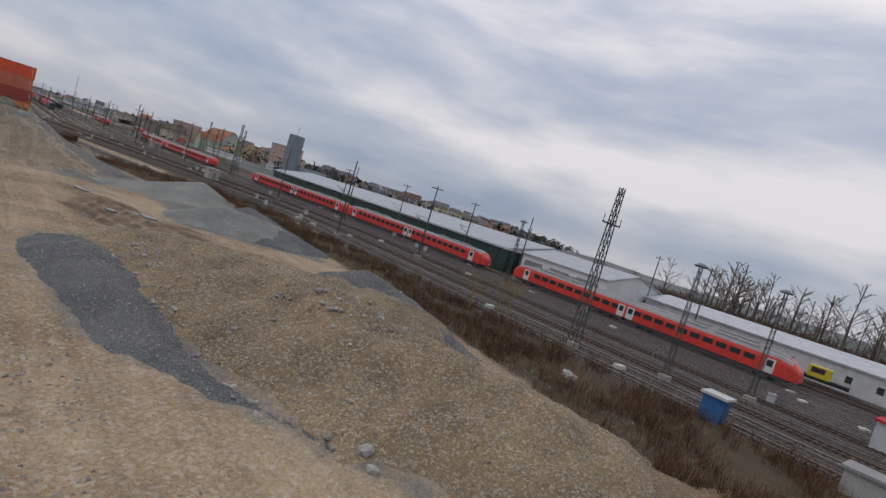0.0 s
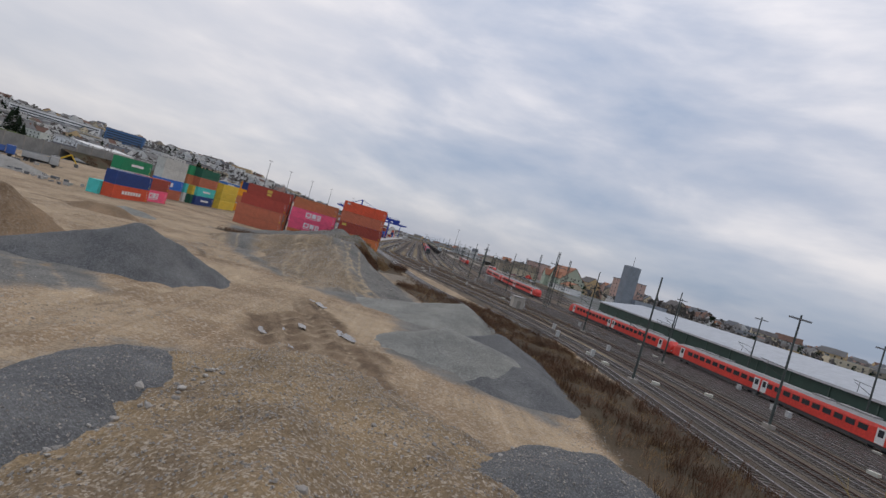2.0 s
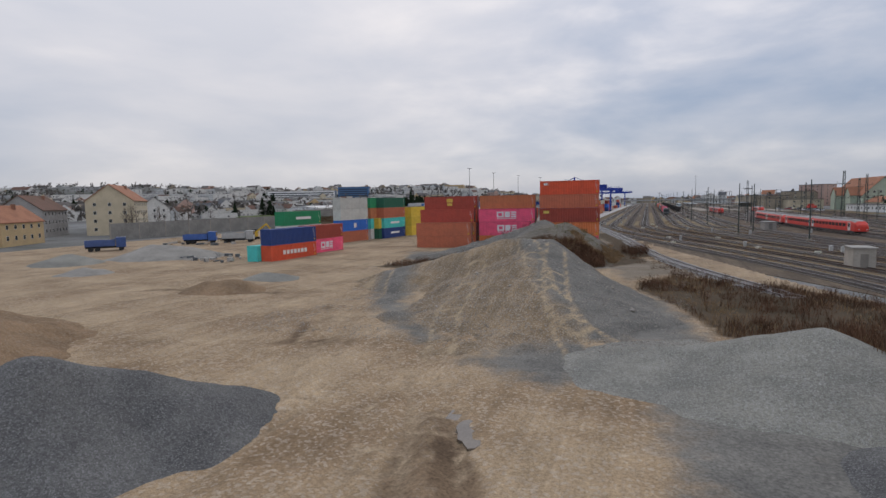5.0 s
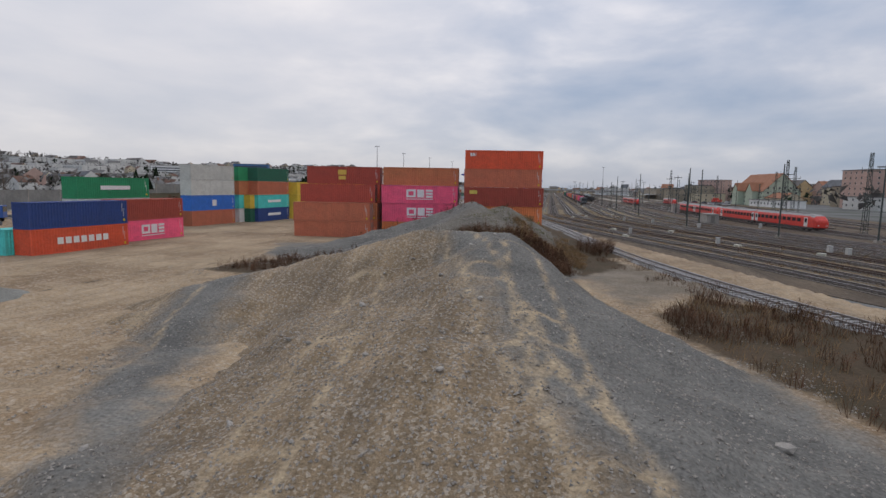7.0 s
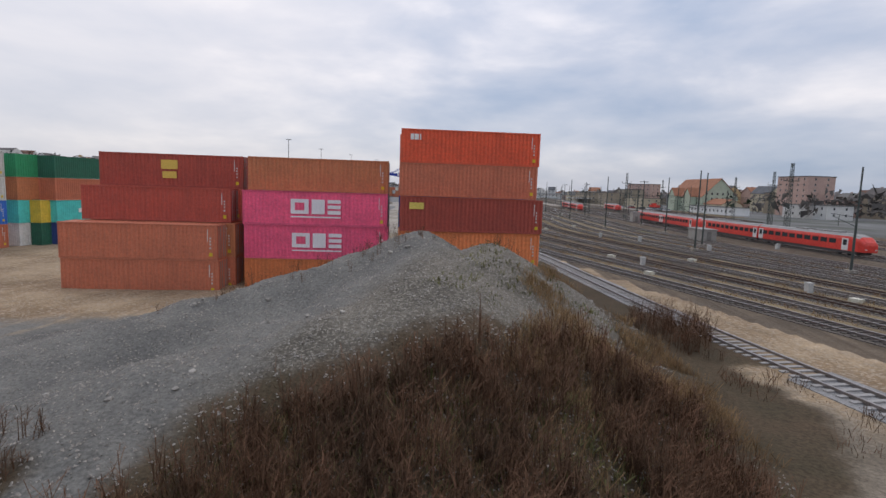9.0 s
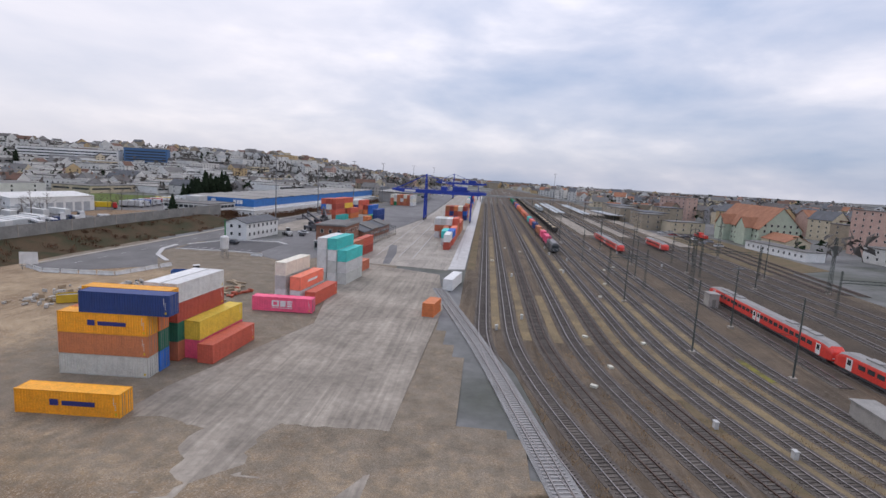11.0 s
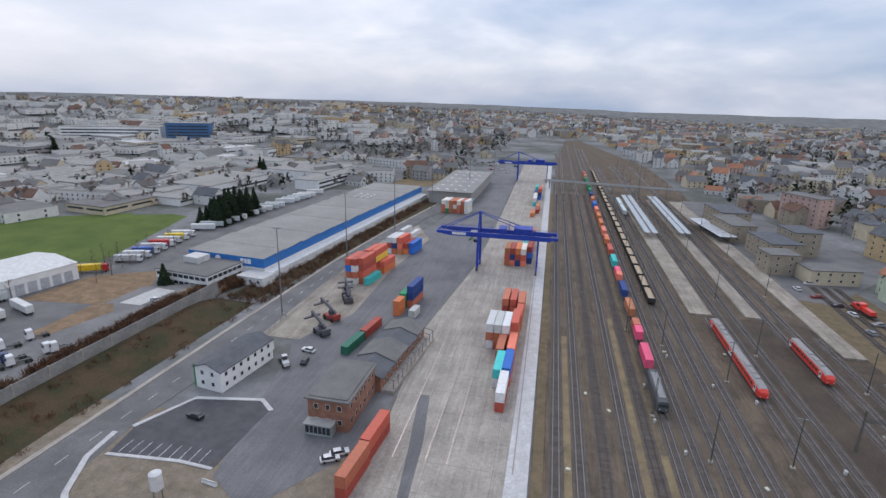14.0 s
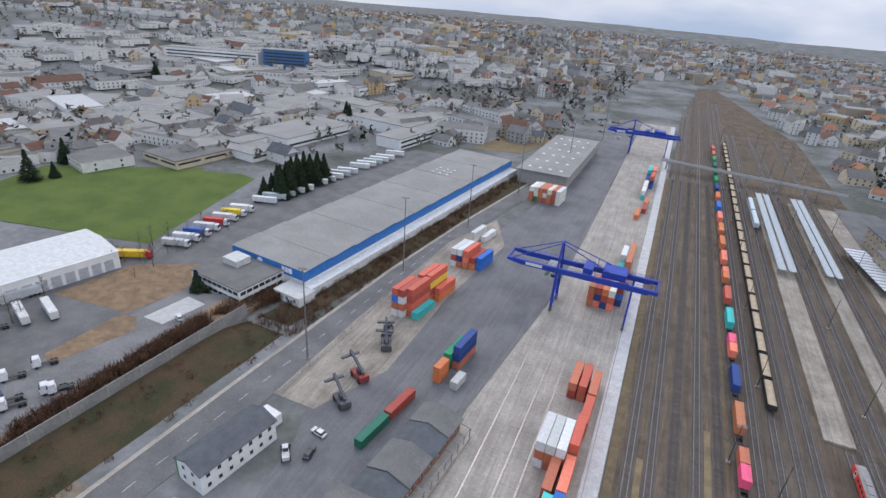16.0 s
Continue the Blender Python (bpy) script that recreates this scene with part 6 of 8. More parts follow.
for a in ((104, 520, 14, 12, 3, 8, 0, 1, True), (112, 548, 16, 26, 3, 8, 0, 0, True), (128, 560, 14, 18, 4, 8, 0, 0, True), (122, 510, 12, 22, 2, 98, 1, 1, True), (103, 588, 14, 30, 3, 8, 0, 1, True), (110, 625, 18, 30, 3, 8, 0, 0, True), (163, 640, 13, 28, 6, 30, 6, 1, True),
          (172, 560, 13, 13, 4, 20, 2, 0), (196, 545, 14, 15, 4, 20, 2, 4), (214, 520, 14, 16, 4, 20, 1, 0), (205, 470, 14, 24, 3, 10, 1, 0), (192, 440, 16, 24, 7, 8, 6, 1, True), (178, 405, 14, 30, 2, 8, 3, 1, True)):
    house(*a, step=3.4)
# buildings beyond the building ground in the west
for a in ((-181, 205, 16, 26, 4, 40, 1, 2), (-158, 150, 12, 20, 2, 30, 2, 2), (-150, 128, 11, 18, 2, 25, 1, 3), (-200, 185, 14, 26, 3, 40, 4, 3), (-208, 225, 13, 24, 4, 50, 4, 4), (-190, 150, 12, 18, 3, 20, 3, 3), (-230, 260, 14, 30, 3, 60, 3, 1)):
    house(*a)
t = thing("truck_hall", pose(-222, 410, 0.05, 0, 0, -14), "white workshop hall with a row of gates", "building")
walls(30, 40, 7.5).ob("wall", WHITE, t)
MB().quad((-15.4, -20.4, 7.4), (0, -20.4, 9.0), (0, 20.4, 9.0), (-15.4, 20.4, 7.4)).quad((0, -20.4, 9.0), (15.4, -20.4, 7.4), (15.4, 20.4, 7.4), (0, 20.4, 9.0)).quad((-15, -20, 7.4), (15, -20, 7.4), (0, -20, 9.0)).ob("roof", paint((0.62, 0.62, 0.60)), t)
for k in range(8):
    MB().box(14.97, -18 + k * 4.6, 0, 15.06, -14.6 + k * 4.6, 4.6).ob("gate", paint((0.42, 0.44, 0.46)), t)
facade(t, -13, 13, 3.2, 1, 3, 20, 0, 2.6)

# embankment and noise barrier west of the road
bk = MB()
prof = [(-121, 0.0), (-126, 1.0), (-134, 3.4), (-136.2, 4.0)]
ys = [250 + 10 * k for k in range(18)]
sh = lambda y: (y - 340) * 0.055 if y > 340 else (y - 340) * 0.02
for y in ys:
    f = 1 - sstep(405, 425, y)
    for x, z in prof:
        bk.v.append((x + sh(y) + 0.3 * fbm(x, y, 0.2, 2, 3.0), y, max(0.02, z * f + 0.25 * fbm(x, y, 0.3, 3, 1.0))))
for j in range(len(ys) - 1):
    for i in range(3):
        n = j * 4 + i
        bk.f.append((n + 1, n, n + 4, n + 5))
        bk.m.append(0)
tagged(bk.ob("embankment", BANK, smooth=True), "grassy embankment with brown scrub", "embankment", kind="structure")
wl = tagged(new("noise_barrier"), "long grey concrete noise barrier wall on the embankment", "wall", kind="structure")
WP = MB().box(-0.15, 0.05, 0, 0.15, 9.95, 5.4).mesh("panel", mat("barrier_concrete", (0.25, 0.245, 0.23), (0.20, 0.195, 0.185), scale=0.3, rough=0.9, fine=2))
WPP = MB().box(-0.22, -0.12, 0, 0.22, 0.12, 5.6).mesh("post", CONC)
for k in range(25):
    y = 170 + 10 * k
    share("panel", WP, wl, pose(-136.6 + sh(y), y, 2.2 if y > 250 else 0.0, 0, 0, -math.degrees(math.atan((sh(y + 10) - sh(y)) / 10))))
    share("post", WPP, wl, pose(-136.6 + sh(y), y, 2.2 if y > 250 else 0.0))
for pts, z in (([(-146, 300), (-137.2, 300), (-136, 350), (-132.4, 416), (-140, 430), (-148, 424), (-147, 360)], 2.24), ([(-170, 375), (-164, 372), (-158, 396), (-164, 402), (-170, 400)], 2.24), ([(-205, 400), (-172, 404), (-167.5, 425), (-176, 445), (-200, 430)], 0.1)):
    sheet("scrub_patch", pts, z, BROWN, "brown scrubby earth beside the siding", "verge")
sheet("weedy_ground", [(99, 360), (132, 380), (128, 500), (112, 477), (98.5, 479)], 0.08, WEEDS, "weedy brown ground beside the sidings", "verge")
for q in range(3):
    railway(lambda y, q=q: 106 + q * 5 + (y - 400) * 0.06, 330, 500)
hf = tagged(MB().poly([(-170, 300), (-139, 300), (-136.9, 330), (-136, 350), (-132, 418), (-140, 432), (-166, 420)], -0.5, 2.2).ob("upper_yard", mat("yard_asphalt", (0.20, 0.195, 0.19), (0.15, 0.145, 0.14), scale=0.1, rough=0.9, fine=1.5)), "grey asphalt yard above the noise barrier", "pavement", kind="structure")
sheet("truck_yard", [(-260, 330), (-170.5, 300), (-166.5, 421), (-150, 440), (-160, 455), (-175, 520), (-160, 660), (-185, 660), (-210, 540), (-206, 450), (-250, 432)], 0.06, ROAD, "grey truck yard asphalt", "pavement")
sheet("sports_field", [(-330, 420), (-212, 446), (-234, 540), (-262, 545), (-350, 490)], 0.10, GRASS, "green winter sports field", "lawn")
sheet("meadow", [(-150, 690), (-112, 700), (-100, 760), (-140, 770)], 0.10, mat("dry_meadow", (0.20, 0.15, 0.085), (0.16, 0.125, 0.07), scale=0.1, rough=1, fine=2), "brown dry meadow behind the warehouse", "lawn")
sheet("marked_area", [(-162, 403), (-153, 402.8), (-150.5, 419), (-159.5, 420)], 2.26, paint((0.45, 0.45, 0.43)), "pale marked practice area", "pavement", 0.05)
railway(lambda y: -141.5 + sh(y), 300, 430, SLEEP, BROWN, 2.15)
sheet("station_forecourt", [(98.5, 480), (112, 478), (132, 500), (170, 540), (120, 700), (97, 700)], 0.09, ROAD, "grey station forecourt", "pavement")


# ---- town ----
random.seed(11)
KEEP = [[(-60, -150), (130, -150), (135, 420), (175, 420), (215, 560), (130, 660), (112, 900), (70, 1300), (-60, 1300), (-100, 760), (-165, 660), (-262, 560), (-360, 490), (-340, 410), (-260, 300), (-140, 250), (-145, 130), (-110, 40), (-70, -20)]]
near_n = 0


def free(x, y):
    return not any(inside(x, y, k) for k in KEEP)


# streets of the town east of the station, houses in rows
for r in range(5):
    for k in range(13):
        x = 178 + r * 26 + random.uniform(-3, 3) - k * 2
        y = 420 + k * 22 + random.uniform(-4, 4) + r * 6
        if free(x, y) and math.hypot(x - 190, y - 440) > 26 and random.random() < 0.86:
            house(x, y, random.choice((11, 12)), random.choice((14, 18)), random.choice((2, 3, 3, 4)), random.choice((14, 14, 104)), random.choice((0, 1, 1, 2, 3, 3, 4, 6)), random.choice((0, 1, 2, 3, 4, 4)), random.random() < 0.12, 4.8, sides=2)
            near_n += 1
# industrial quarter north-west: flat halls and works
for k in range(46):
    x, y = random.uniform(-560, -185), random.uniform(470, 900)
    if not free(x, y) or (x > -215 and y < 640):
        continue
    w, l, h = random.choice((18, 26, 34)), random.choice((24, 40, 56)), random.choice((5, 6, 8))
    t = thing("industrial_hall", pose(x, y, land(x, y), 0, 0, random.choice((-8, 82, -20, 70))), random.choice(("low flat-roofed works hall with pale walls", "flat industrial hall with a grey roof", "pale commercial hall with a window band")), "building", "industrial halls")
    walls(w, l, h).ob("wall", random.choice((WHITE, STONE[4], STONE[1], WHITE)), t)
    MB().box(-w / 2 - 0.4, -l / 2 - 0.4, h, w / 2 + 0.4, l / 2 + 0.4, h + 0.5).ob("roof", random.choice((ROOF_H, ROOF_H, ROOF_G, paint((0.48, 0.48, 0.47)))), t)
    for s in (0, 90):
        n = 3 if s else 2
        for q in range(n):
            a = (l if s else w) / n
            o = MB().box(-a * 0.42, -0.06, h * 0.45, a * 0.42, 0.04, h * 0.45 + 1.3).ob("window_band", GLASS, t)
            o.matrix_basis = pose(0, 0, 0, 0, 0, s) @ pose((q - (n - 1) / 2) * a, -(w if s else l) / 2, 0)
    for q in range(random.randint(0, 3)):
        o = MB().box(-1, -1, 0, 1, 1, 1.4).ob("roof_unit", paint((0.5, 0.5, 0.5)), t)
        o.location = (random.uniform(-w / 3, w / 3), random.uniform(-l / 3, l / 3), h + 0.5)
# white and blue works near the sports field
for k, (x, y, w, l, h, c) in enumerate(((-275, 640, 40, 70, 7, 0), (-230, 720, 60, 60, 8, 0), (-200, 680, 22, 60, 8, 0), (-520, 800, 18, 110, 16, 0), (-440, 830, 16, 50, 20, 1), (-300, 565, 18, 26, 6, 0), (-285, 590, 14, 24, 6, 0), (-330, 600, 16, 26, 6, 0))):
    t = thing("works_building", pose(x, y, land(x, y), 0, 0, -70 if k in (3, 4) else -8), "large pale works building with a flat roof", "building", "works buildings")
    walls(w, l, h).ob("wall", WHITE if c == 0 else paint((0.05, 0.14, 0.30)), t)
    MB().box(-w / 2 - 0.3, -l / 2 - 0.3, h, w / 2 + 0.3, l / 2 + 0.3, h + 0.5).ob("roof", ROOF_H, t)
    for s in range(max(1, int(h / 3.6))):
        MB().box(-w / 2 - 0.05, -l / 2 + 2, 1.4 + 3.5 * s, -w / 2 + 0.02, l / 2 - 2, 2.9 + 3.5 * s).ob("window_band", GLASS, t)
        MB().box(w / 2 - 0.02, -l / 2 + 2, 1.4 + 3.5 * s, w / 2 + 0.05, l / 2 - 2, 2.9 + 3.5 * s).ob("window_band", GLASS, t)
# houses round the field
for k in range(34):
    x, y = random.uniform(-620, -250), random.uniform(330, 640)
    if free(x, y):
        house(x, y, random.choice((9, 10, 12)), random.choice((11, 14)), 2, random.choice((-8, 82, 40)), random.choice((3, 3, 1, 4)), random.choice((0, 3, 4, 1)), False, 5.0, sides=2)

for k in range(30):
    x, y = random.uniform(-345, -232), random.uniform(556, 720)
    if math.hypot(x + 275, y - 640) > 42 and math.hypot(x + 230, y - 720) > 44:
        house(x, y, random.choice((10, 12)), random.choice((12, 18)), random.choice((1, 2, 2)), random.choice((-8, 82)), random.choice((3, 3, 4, 1)), random.choice((0, 1, 4, 3)), random.random() < 0.35, 5.5, sides=2)
# far town, joined
ft = MB()
for k in range(5600):
    a = random.uniform(-1.15, 0.95)
    d = 480 + 2600 * random.random() ** 1.25
    x, y = d * math.sin(a) - 20, d * math.cos(a) + 60
    if not free(x, y) or (-330 < x < -180 and 330 < y < 700) or (150 < x < 290 and 420 < y < 770):
        continue
    if d > 800 and (fbm(x, y, 0.004, 3, 9.0) < -0.22 or (land(x, y) > 40 and fbm(x, y, 0.006, 3, 2.0) < 0.05)):
        continue
    z = land(x, y) - 0.5
    w, l, h = random.uniform(8, 13), random.uniform(10, 22), random.choice((4, 6, 6, 7, 9, 12))
    if random.random() < 0.12:
        w, l, h = random.uniform(16, 34), random.uniform(20, 60), random.uniform(5, 12)
    rz = random.choice((10, 100, -20, 70, 45)) + random.uniform(-8, 8)
    wm = random.choice((0, 1, 2, 3, 3, 3, 3, 1, 4, 6))
    if x < -180 and y < 1050 and random.random() < 0.8:
        w, l, h, wm = random.uniform(13, 30), random.uniform(18, 50), random.uniform(4, 8), 3
    ft.obox(x, y, z, w, l, h + 0.5, rz, wm)
    c, s = math.cos(radians(rz)), math.sin(radians(rz))
    P = lambda u, v, q: (x + c * u - s * v, y + s * u + c * v, z + h + q)
    rm = 7 + random.choice((0, 1, 1, 1, 1, 4, 4, 3, 3, 0, 2 if x > 0 else 3))
    if w > 15:
        ft.quad(P(-w / 2, -l / 2, 0.6), P(w / 2, -l / 2, 0.6), P(w / 2, l / 2, 0.6), P(-w / 2, l / 2, 0.6), m=random.choice((8, 12, 12)))
    else:
        r = w * 0.42
        ft.quad(P(w / 2 + 0.4, -l / 2, 0.2), P(w / 2 + 0.4, l / 2, 0.2), P(0, l / 2, r), P(0, -l / 2, r), m=rm)
        ft.quad(P(-w / 2 - 0.4, l / 2, 0.2), P(-w / 2 - 0.4, -l / 2, 0.2), P(0, -l / 2, r), P(0, l / 2, r), m=rm)
        ft.quad(P(-w / 2, -l / 2, 0.3), P(w / 2, -l / 2, 0.3), P(0, -l / 2, r), m=wm)
        ft.quad(P(w / 2, l / 2, 0.3), P(-w / 2, l / 2, 0.3), P(0, l / 2, r), m=wm)
    if d < 1100:
        for f in (-1, 1):
            for st in range(int(h / 3)):
                for q in range(max(1, int(l / 4))):
                    v = -l / 2 + l * (q + 0.5) / max(1, int(l / 4))
                    zz = 1.2 + 3 * st - h
                    ft.quad(P(f * (w / 2 + 0.05), v - 0.6, zz), P(f * (w / 2 + 0.05), v + 0.6, zz), P(f * (w / 2 + 0.05), v + 0.6, zz + 1.4), P(f * (w / 2 + 0.05), v - 0.6, zz + 1.4), m=13)
                for q in range(2):
                    u = -w / 4 + q * w / 2
                    zz = 1.2 + 3 * st - h
                    ft.quad(P(u - 0.6, -l / 2 - 0.05, zz), P(u + 0.6, -l / 2 - 0.05, zz), P(u + 0.6, -l / 2 - 0.05, zz + 1.4), P(u - 0.6, -l / 2 - 0.05, zz + 1.4), m=13)
tagged(ft.ob("far_town", STONE + ROOFS + [ROOF_H, GLASS]), "far town houses with pale walls and dark roofs", "town", kind="stuff")


# ---- trees ----
def bare_tree(seed, h=9.0, spread=0.33, twigs=3):
    """Trunk, limbs and many thin twigs."""
    rnd = random.Random(seed)
    trunk, crown = MB(), MB()
    trunk.cone(0, 0, 0, h * 0.62, h * 0.018 + 0.04, h * 0.008 + 0.02, 6)
    p = Vector((0, 0, h * 0.6))
    trunk.beam(p, (rnd.uniform(-0.3, 0.3), rnd.uniform(-0.3, 0.3), h * 0.97), h * 0.009, n=4)
    for k in range(16):
        z = h * rnd.uniform(0.28, 0.88)
        a = rnd.uniform(0, 6.283)
        L = h * spread * rnd.uniform(0.5, 1.0) * (1.15 - z / h)
        e = Vector((math.cos(a) * L, math.sin(a) * L, z + L * rnd.uniform(0.7, 1.4)))
        crown.beam((0, 0, z), e, h * 0.007, n=3)
        for q in range(twigs):
            f = rnd.uniform(0.35, 1)
            s = Vector((0, 0, z)).lerp(e, f)
            b = a + rnd.uniform(-1.3, 1.3)
            l2 = L * rnd.uniform(0.3, 0.7)
            e2 = s + Vector((math.cos(b) * l2, math.sin(b) * l2, l2 * rnd.uniform(0.4, 1.3)))
            crown.beam(s, e2, h * 0.0035, n=3)
            for w in range(2):
                c = b + rnd.uniform(-1.2, 1.2)
                s3 = s.lerp(e2, rnd.uniform(0.4, 1))
                l3 = l2 * 0.6
                crown.beam(s3, s3 + Vector((math.cos(c) * l3, math.sin(c) * l3, l3 * rnd.uniform(0.2, 1.2))), h * 0.0025, n=3)
    return trunk.mesh("trunk", BARK), crown.mesh("crown", BARK)


def conifer(seed, h=12.0):
    rnd = random.Random(seed)
    crown = MB()
    for k in range(650):
        z = h * (0.08 + 0.9 * rnd.random() ** 1.2)
        r = (h - z) * 0.36 * (0.55 + 0.5 * rnd.random()) + 0.1
        a = rnd.uniform(0, 6.283)
        w = 0.35 + 0.4 * rnd.random()
        x, y = r * math.cos(a), r * math.sin(a)
        crown.quad((x * 0.35, y * 0.35, z + 0.35), (x - w * math.sin(a), y + w * math.cos(a), z - 0.3), (x * 1.15, y * 1.15, z - 0.45), (x + w * math.sin(a), y - w * math.cos(a), z - 0.25))
    return MB().cone(0, 0, 0, h * 0.8, h * 0.02, h * 0.006, 6).mesh("trunk", BARK), crown.mesh("crown", CONIF)


BT = [bare_tree(i, 9 + i % 3 * 2) for i in range(5)]
YB = mat("yellow_twigs", (0.34, 0.25, 0.07), (0.22, 0.16, 0.06), scale=1.0, rough=1, isl=0.3, spec=0.05)
CT = [conifer(20 + i, 11 + 3 * i) for i in range(3)]


def tree(x, y, i, sc=1.0, con=False, z=None, grp="bare winter trees"):
    tr, cr = (CT if con else BT)[i]
    t = thing("tree", pose(x, y, (land(x, y) if z is None else z) - 0.1, 0, 0, random.uniform(0, 360)), "dark green dense conifer" if con else "leafless grey-brown winter tree with fine twigs", "tree", "conifers" if con else grp)
    t.scale = (sc, sc, sc)
    share("trunk", tr, t)
    share("crown", cr, t)


for k in range(72):
    tree(random.uniform(131, 190) if k < 36 else random.uniform(140, 156), random.uniform(0, 75) if k < 36 else random.uniform(4, 60), random.randrange(5), random.uniform(1.0, 1.6), z=0)
for k in range(44):
    tree(-204 + random.uniform(-9, 7), 520 + random.uniform(0, 44), random.randrange(3), random.uniform(0.9, 1.3), True, 0)
for x, y in ((-330, 470), (-345, 500), (-350, 455), (-325, 480), (-270, 700), (-277, 706), (-265, 712), (-500, 700), (-510, 710), (-490, 705), (210, 560), (214, 566), (-160, 425)):
    tree(x, y, random.randrange(3), random.uniform(0.8, 1.4), True)
for k in range(40):
    tree(-203 + random.uniform(-8, 12), 425 + random.uniform(-4, 60) if k < 24 else 340 + random.uniform(0, 60), random.randrange(5), random.uniform(0.5, 1.0), z=0)
for k in range(14):
    tree(random.uniform(-170, -150), random.uniform(190, 230), random.randrange(5), random.uniform(0.8, 1.2), z=0)
for k in range(24):
    tree(random.uniform(165, 260), random.uniform(480, 620), random.randrange(5), random.uniform(0.6, 1.0))

for x, y in ((43.2, 35.5), (44.4, 38.0), (42.6, 40.5)):
    tr, cr = bare_tree(int(y), 4.6, 0.5, 4)
    t = thing("bush", pose(x, y, 0.05), "slender bush with yellow-brown winter twigs beside the tracks", "bush", "yellow bushes")
    for nm, me in (("trunk", tr), ("crown", cr)):
        me.materials[0] = YB
        share(nm, me, t)

# far trees and woods, joined
fw, fc = MB(), MB()
for k in range(17000):
    a = random.uniform(-1.2, 1.0)
    d = 400 + 2800 * random.random() ** 1.1
    x, y = d * math.sin(a) - 20, d * math.cos(a) + 40
    if not free(x, y):
        continue
    wood = fbm(x, y, 0.004, 3, 9.0) < -0.08 or (land(x, y) > 40 and fbm(x, y, 0.006, 3, 2.0) < 0.12)
    if not wood and random.random() < (0.3 if land(x, y) > 25 else 0.45):
        continue
    z = land(x, y)
    h = random.uniform(6, 13) * (0.8 if z > 30 else 1.25 if wood else 1)
    con = random.random() < 0.16
    b = fc if con else fw
    for q in range(7 if d < 1500 else 4):
        r = h * (0.12 if con else 0.28)
        zz = z + h * (0.2 + 0.75 * random.random())
        if con:
            r *= (z + h - zz) / h * 2 + 0.5
        t0 = random.uniform(0, 6.283)
        cx, cy = x + r * 0.6 * math.cos(t0), y + r * 0.6 * math.sin(t0)
        s = h * (0.2 if con else 0.22)
        p = [(cx + s * random.uniform(-1, 1), cy + s * random.uniform(-1, 1), zz + s * random.uniform(-1, 1)) for _ in range(4)]
        b.quad(p[0], p[1], p[2])
        b.quad(p[1], p[3], p[2])
# far twigs paler and greyer than BARK: distance haze put into the colour
tagged(fw.ob("far_bare_trees", mat("hazed_winter_twigs", (0.17, 0.152, 0.138), (0.125, 0.115, 0.105), scale=0.05, rough=1, isl=0.3, spec=0.05)), "far leafless winter trees and woods", "trees", kind="stuff")
tagged(fc.ob("far_conifers", CONIF), "far dark conifers among the houses", "trees", kind="stuff")


# ---- brush and dry grass ----
def brush(name, area, n, h0, h1, m, label, blades=5, w=0.03, cond=None, lean=0.35):
    b = MB()
    x0, x1 = min(p[0] for p in area), max(p[0] for p in area)
    y0, y1 = min(p[1] for p in area), max(p[1] for p in area)
    made = 0
    while made < n:
        x, y = random.uniform(x0, x1), random.uniform(y0, y1)
        made += 1
        if not inside(x, y, area) or (cond and not cond(x, y)):
            continue
        z = top_z(x, y) - 0.05
        h = random.uniform(h0, h1)
        for k in range(blades):
            a = random.uniform(0, 6.283)
            bx, by = x + random.uniform(-0.35, 0.35), y + random.uniform(-0.35, 0.35)
            hh = h * random.uniform(0.5, 1.1)
            tx, ty = bx + math.cos(a) * hh * lean * random.random(), by + math.sin(a) * hh * lean * random.random()
            dx, dy = -math.sin(a) * w, math.cos(a) * w
            b.quad((bx - dx, by - dy, z), (bx + dx, by + dy, z), (tx + dx * 0.6, ty + dy * 0.6, z + hh), (tx - dx * 0.6, ty - dy * 0.6, z + hh * 0.96))
    return tagged(b.ob(name, m), label, "vegetation", kind="stuff")


def shrubs(area, n, h0, h1, m, label, stems=6, cond=None, w=0.014):
    """Leafless shrubs: leaning stems that fork into fine side twigs."""
    b = MB()
    x0, x1 = min(p[0] for p in area), max(p[0] for p in area)
    y0, y1 = min(p[1] for p in area), max(p[1] for p in area)
    for _ in range(n):
        x, y = random.uniform(x0, x1), random.uniform(y0, y1)
        if not inside(x, y, area) or (cond and not cond(x, y)):
            continue
        z, h = top_z(x, y) - 0.08, random.uniform(h0, h1)
        for k in range(stems):
            a, hh = random.uniform(0, 6.283), h * random.uniform(0.55, 1.1)
            p = Vector((x + random.uniform(-0.15, 0.15), y + random.uniform(-0.15, 0.15), z))
            q = p + Vector((math.cos(a) * hh * 0.42 * random.random(), math.sin(a) * hh * 0.42 * random.random(), hh))
            side = Vector((-math.sin(a), math.cos(a), 0)) * w
            b.quad(p - side, p + side, q + side * 0.5, q - side * 0.5)
            for f in (0.35, 0.5, 0.62, 0.74, 0.86):
                c, l = random.uniform(0, 6.283), hh * random.uniform(0.18, 0.36)
                e = p.lerp(q, f)
                t = e + Vector((math.cos(c) * l, math.sin(c) * l, l * random.uniform(0.35, 1.0)))
                s2 = Vector((-math.sin(c), math.cos(c), 0.3)) * w * 0.6
                b.quad(e - s2, e + s2, t + s2 * 0.7, t - s2 * 0.7)
    return tagged(b.ob("brown_scrub", m), label, "vegetation", kind="stuff")


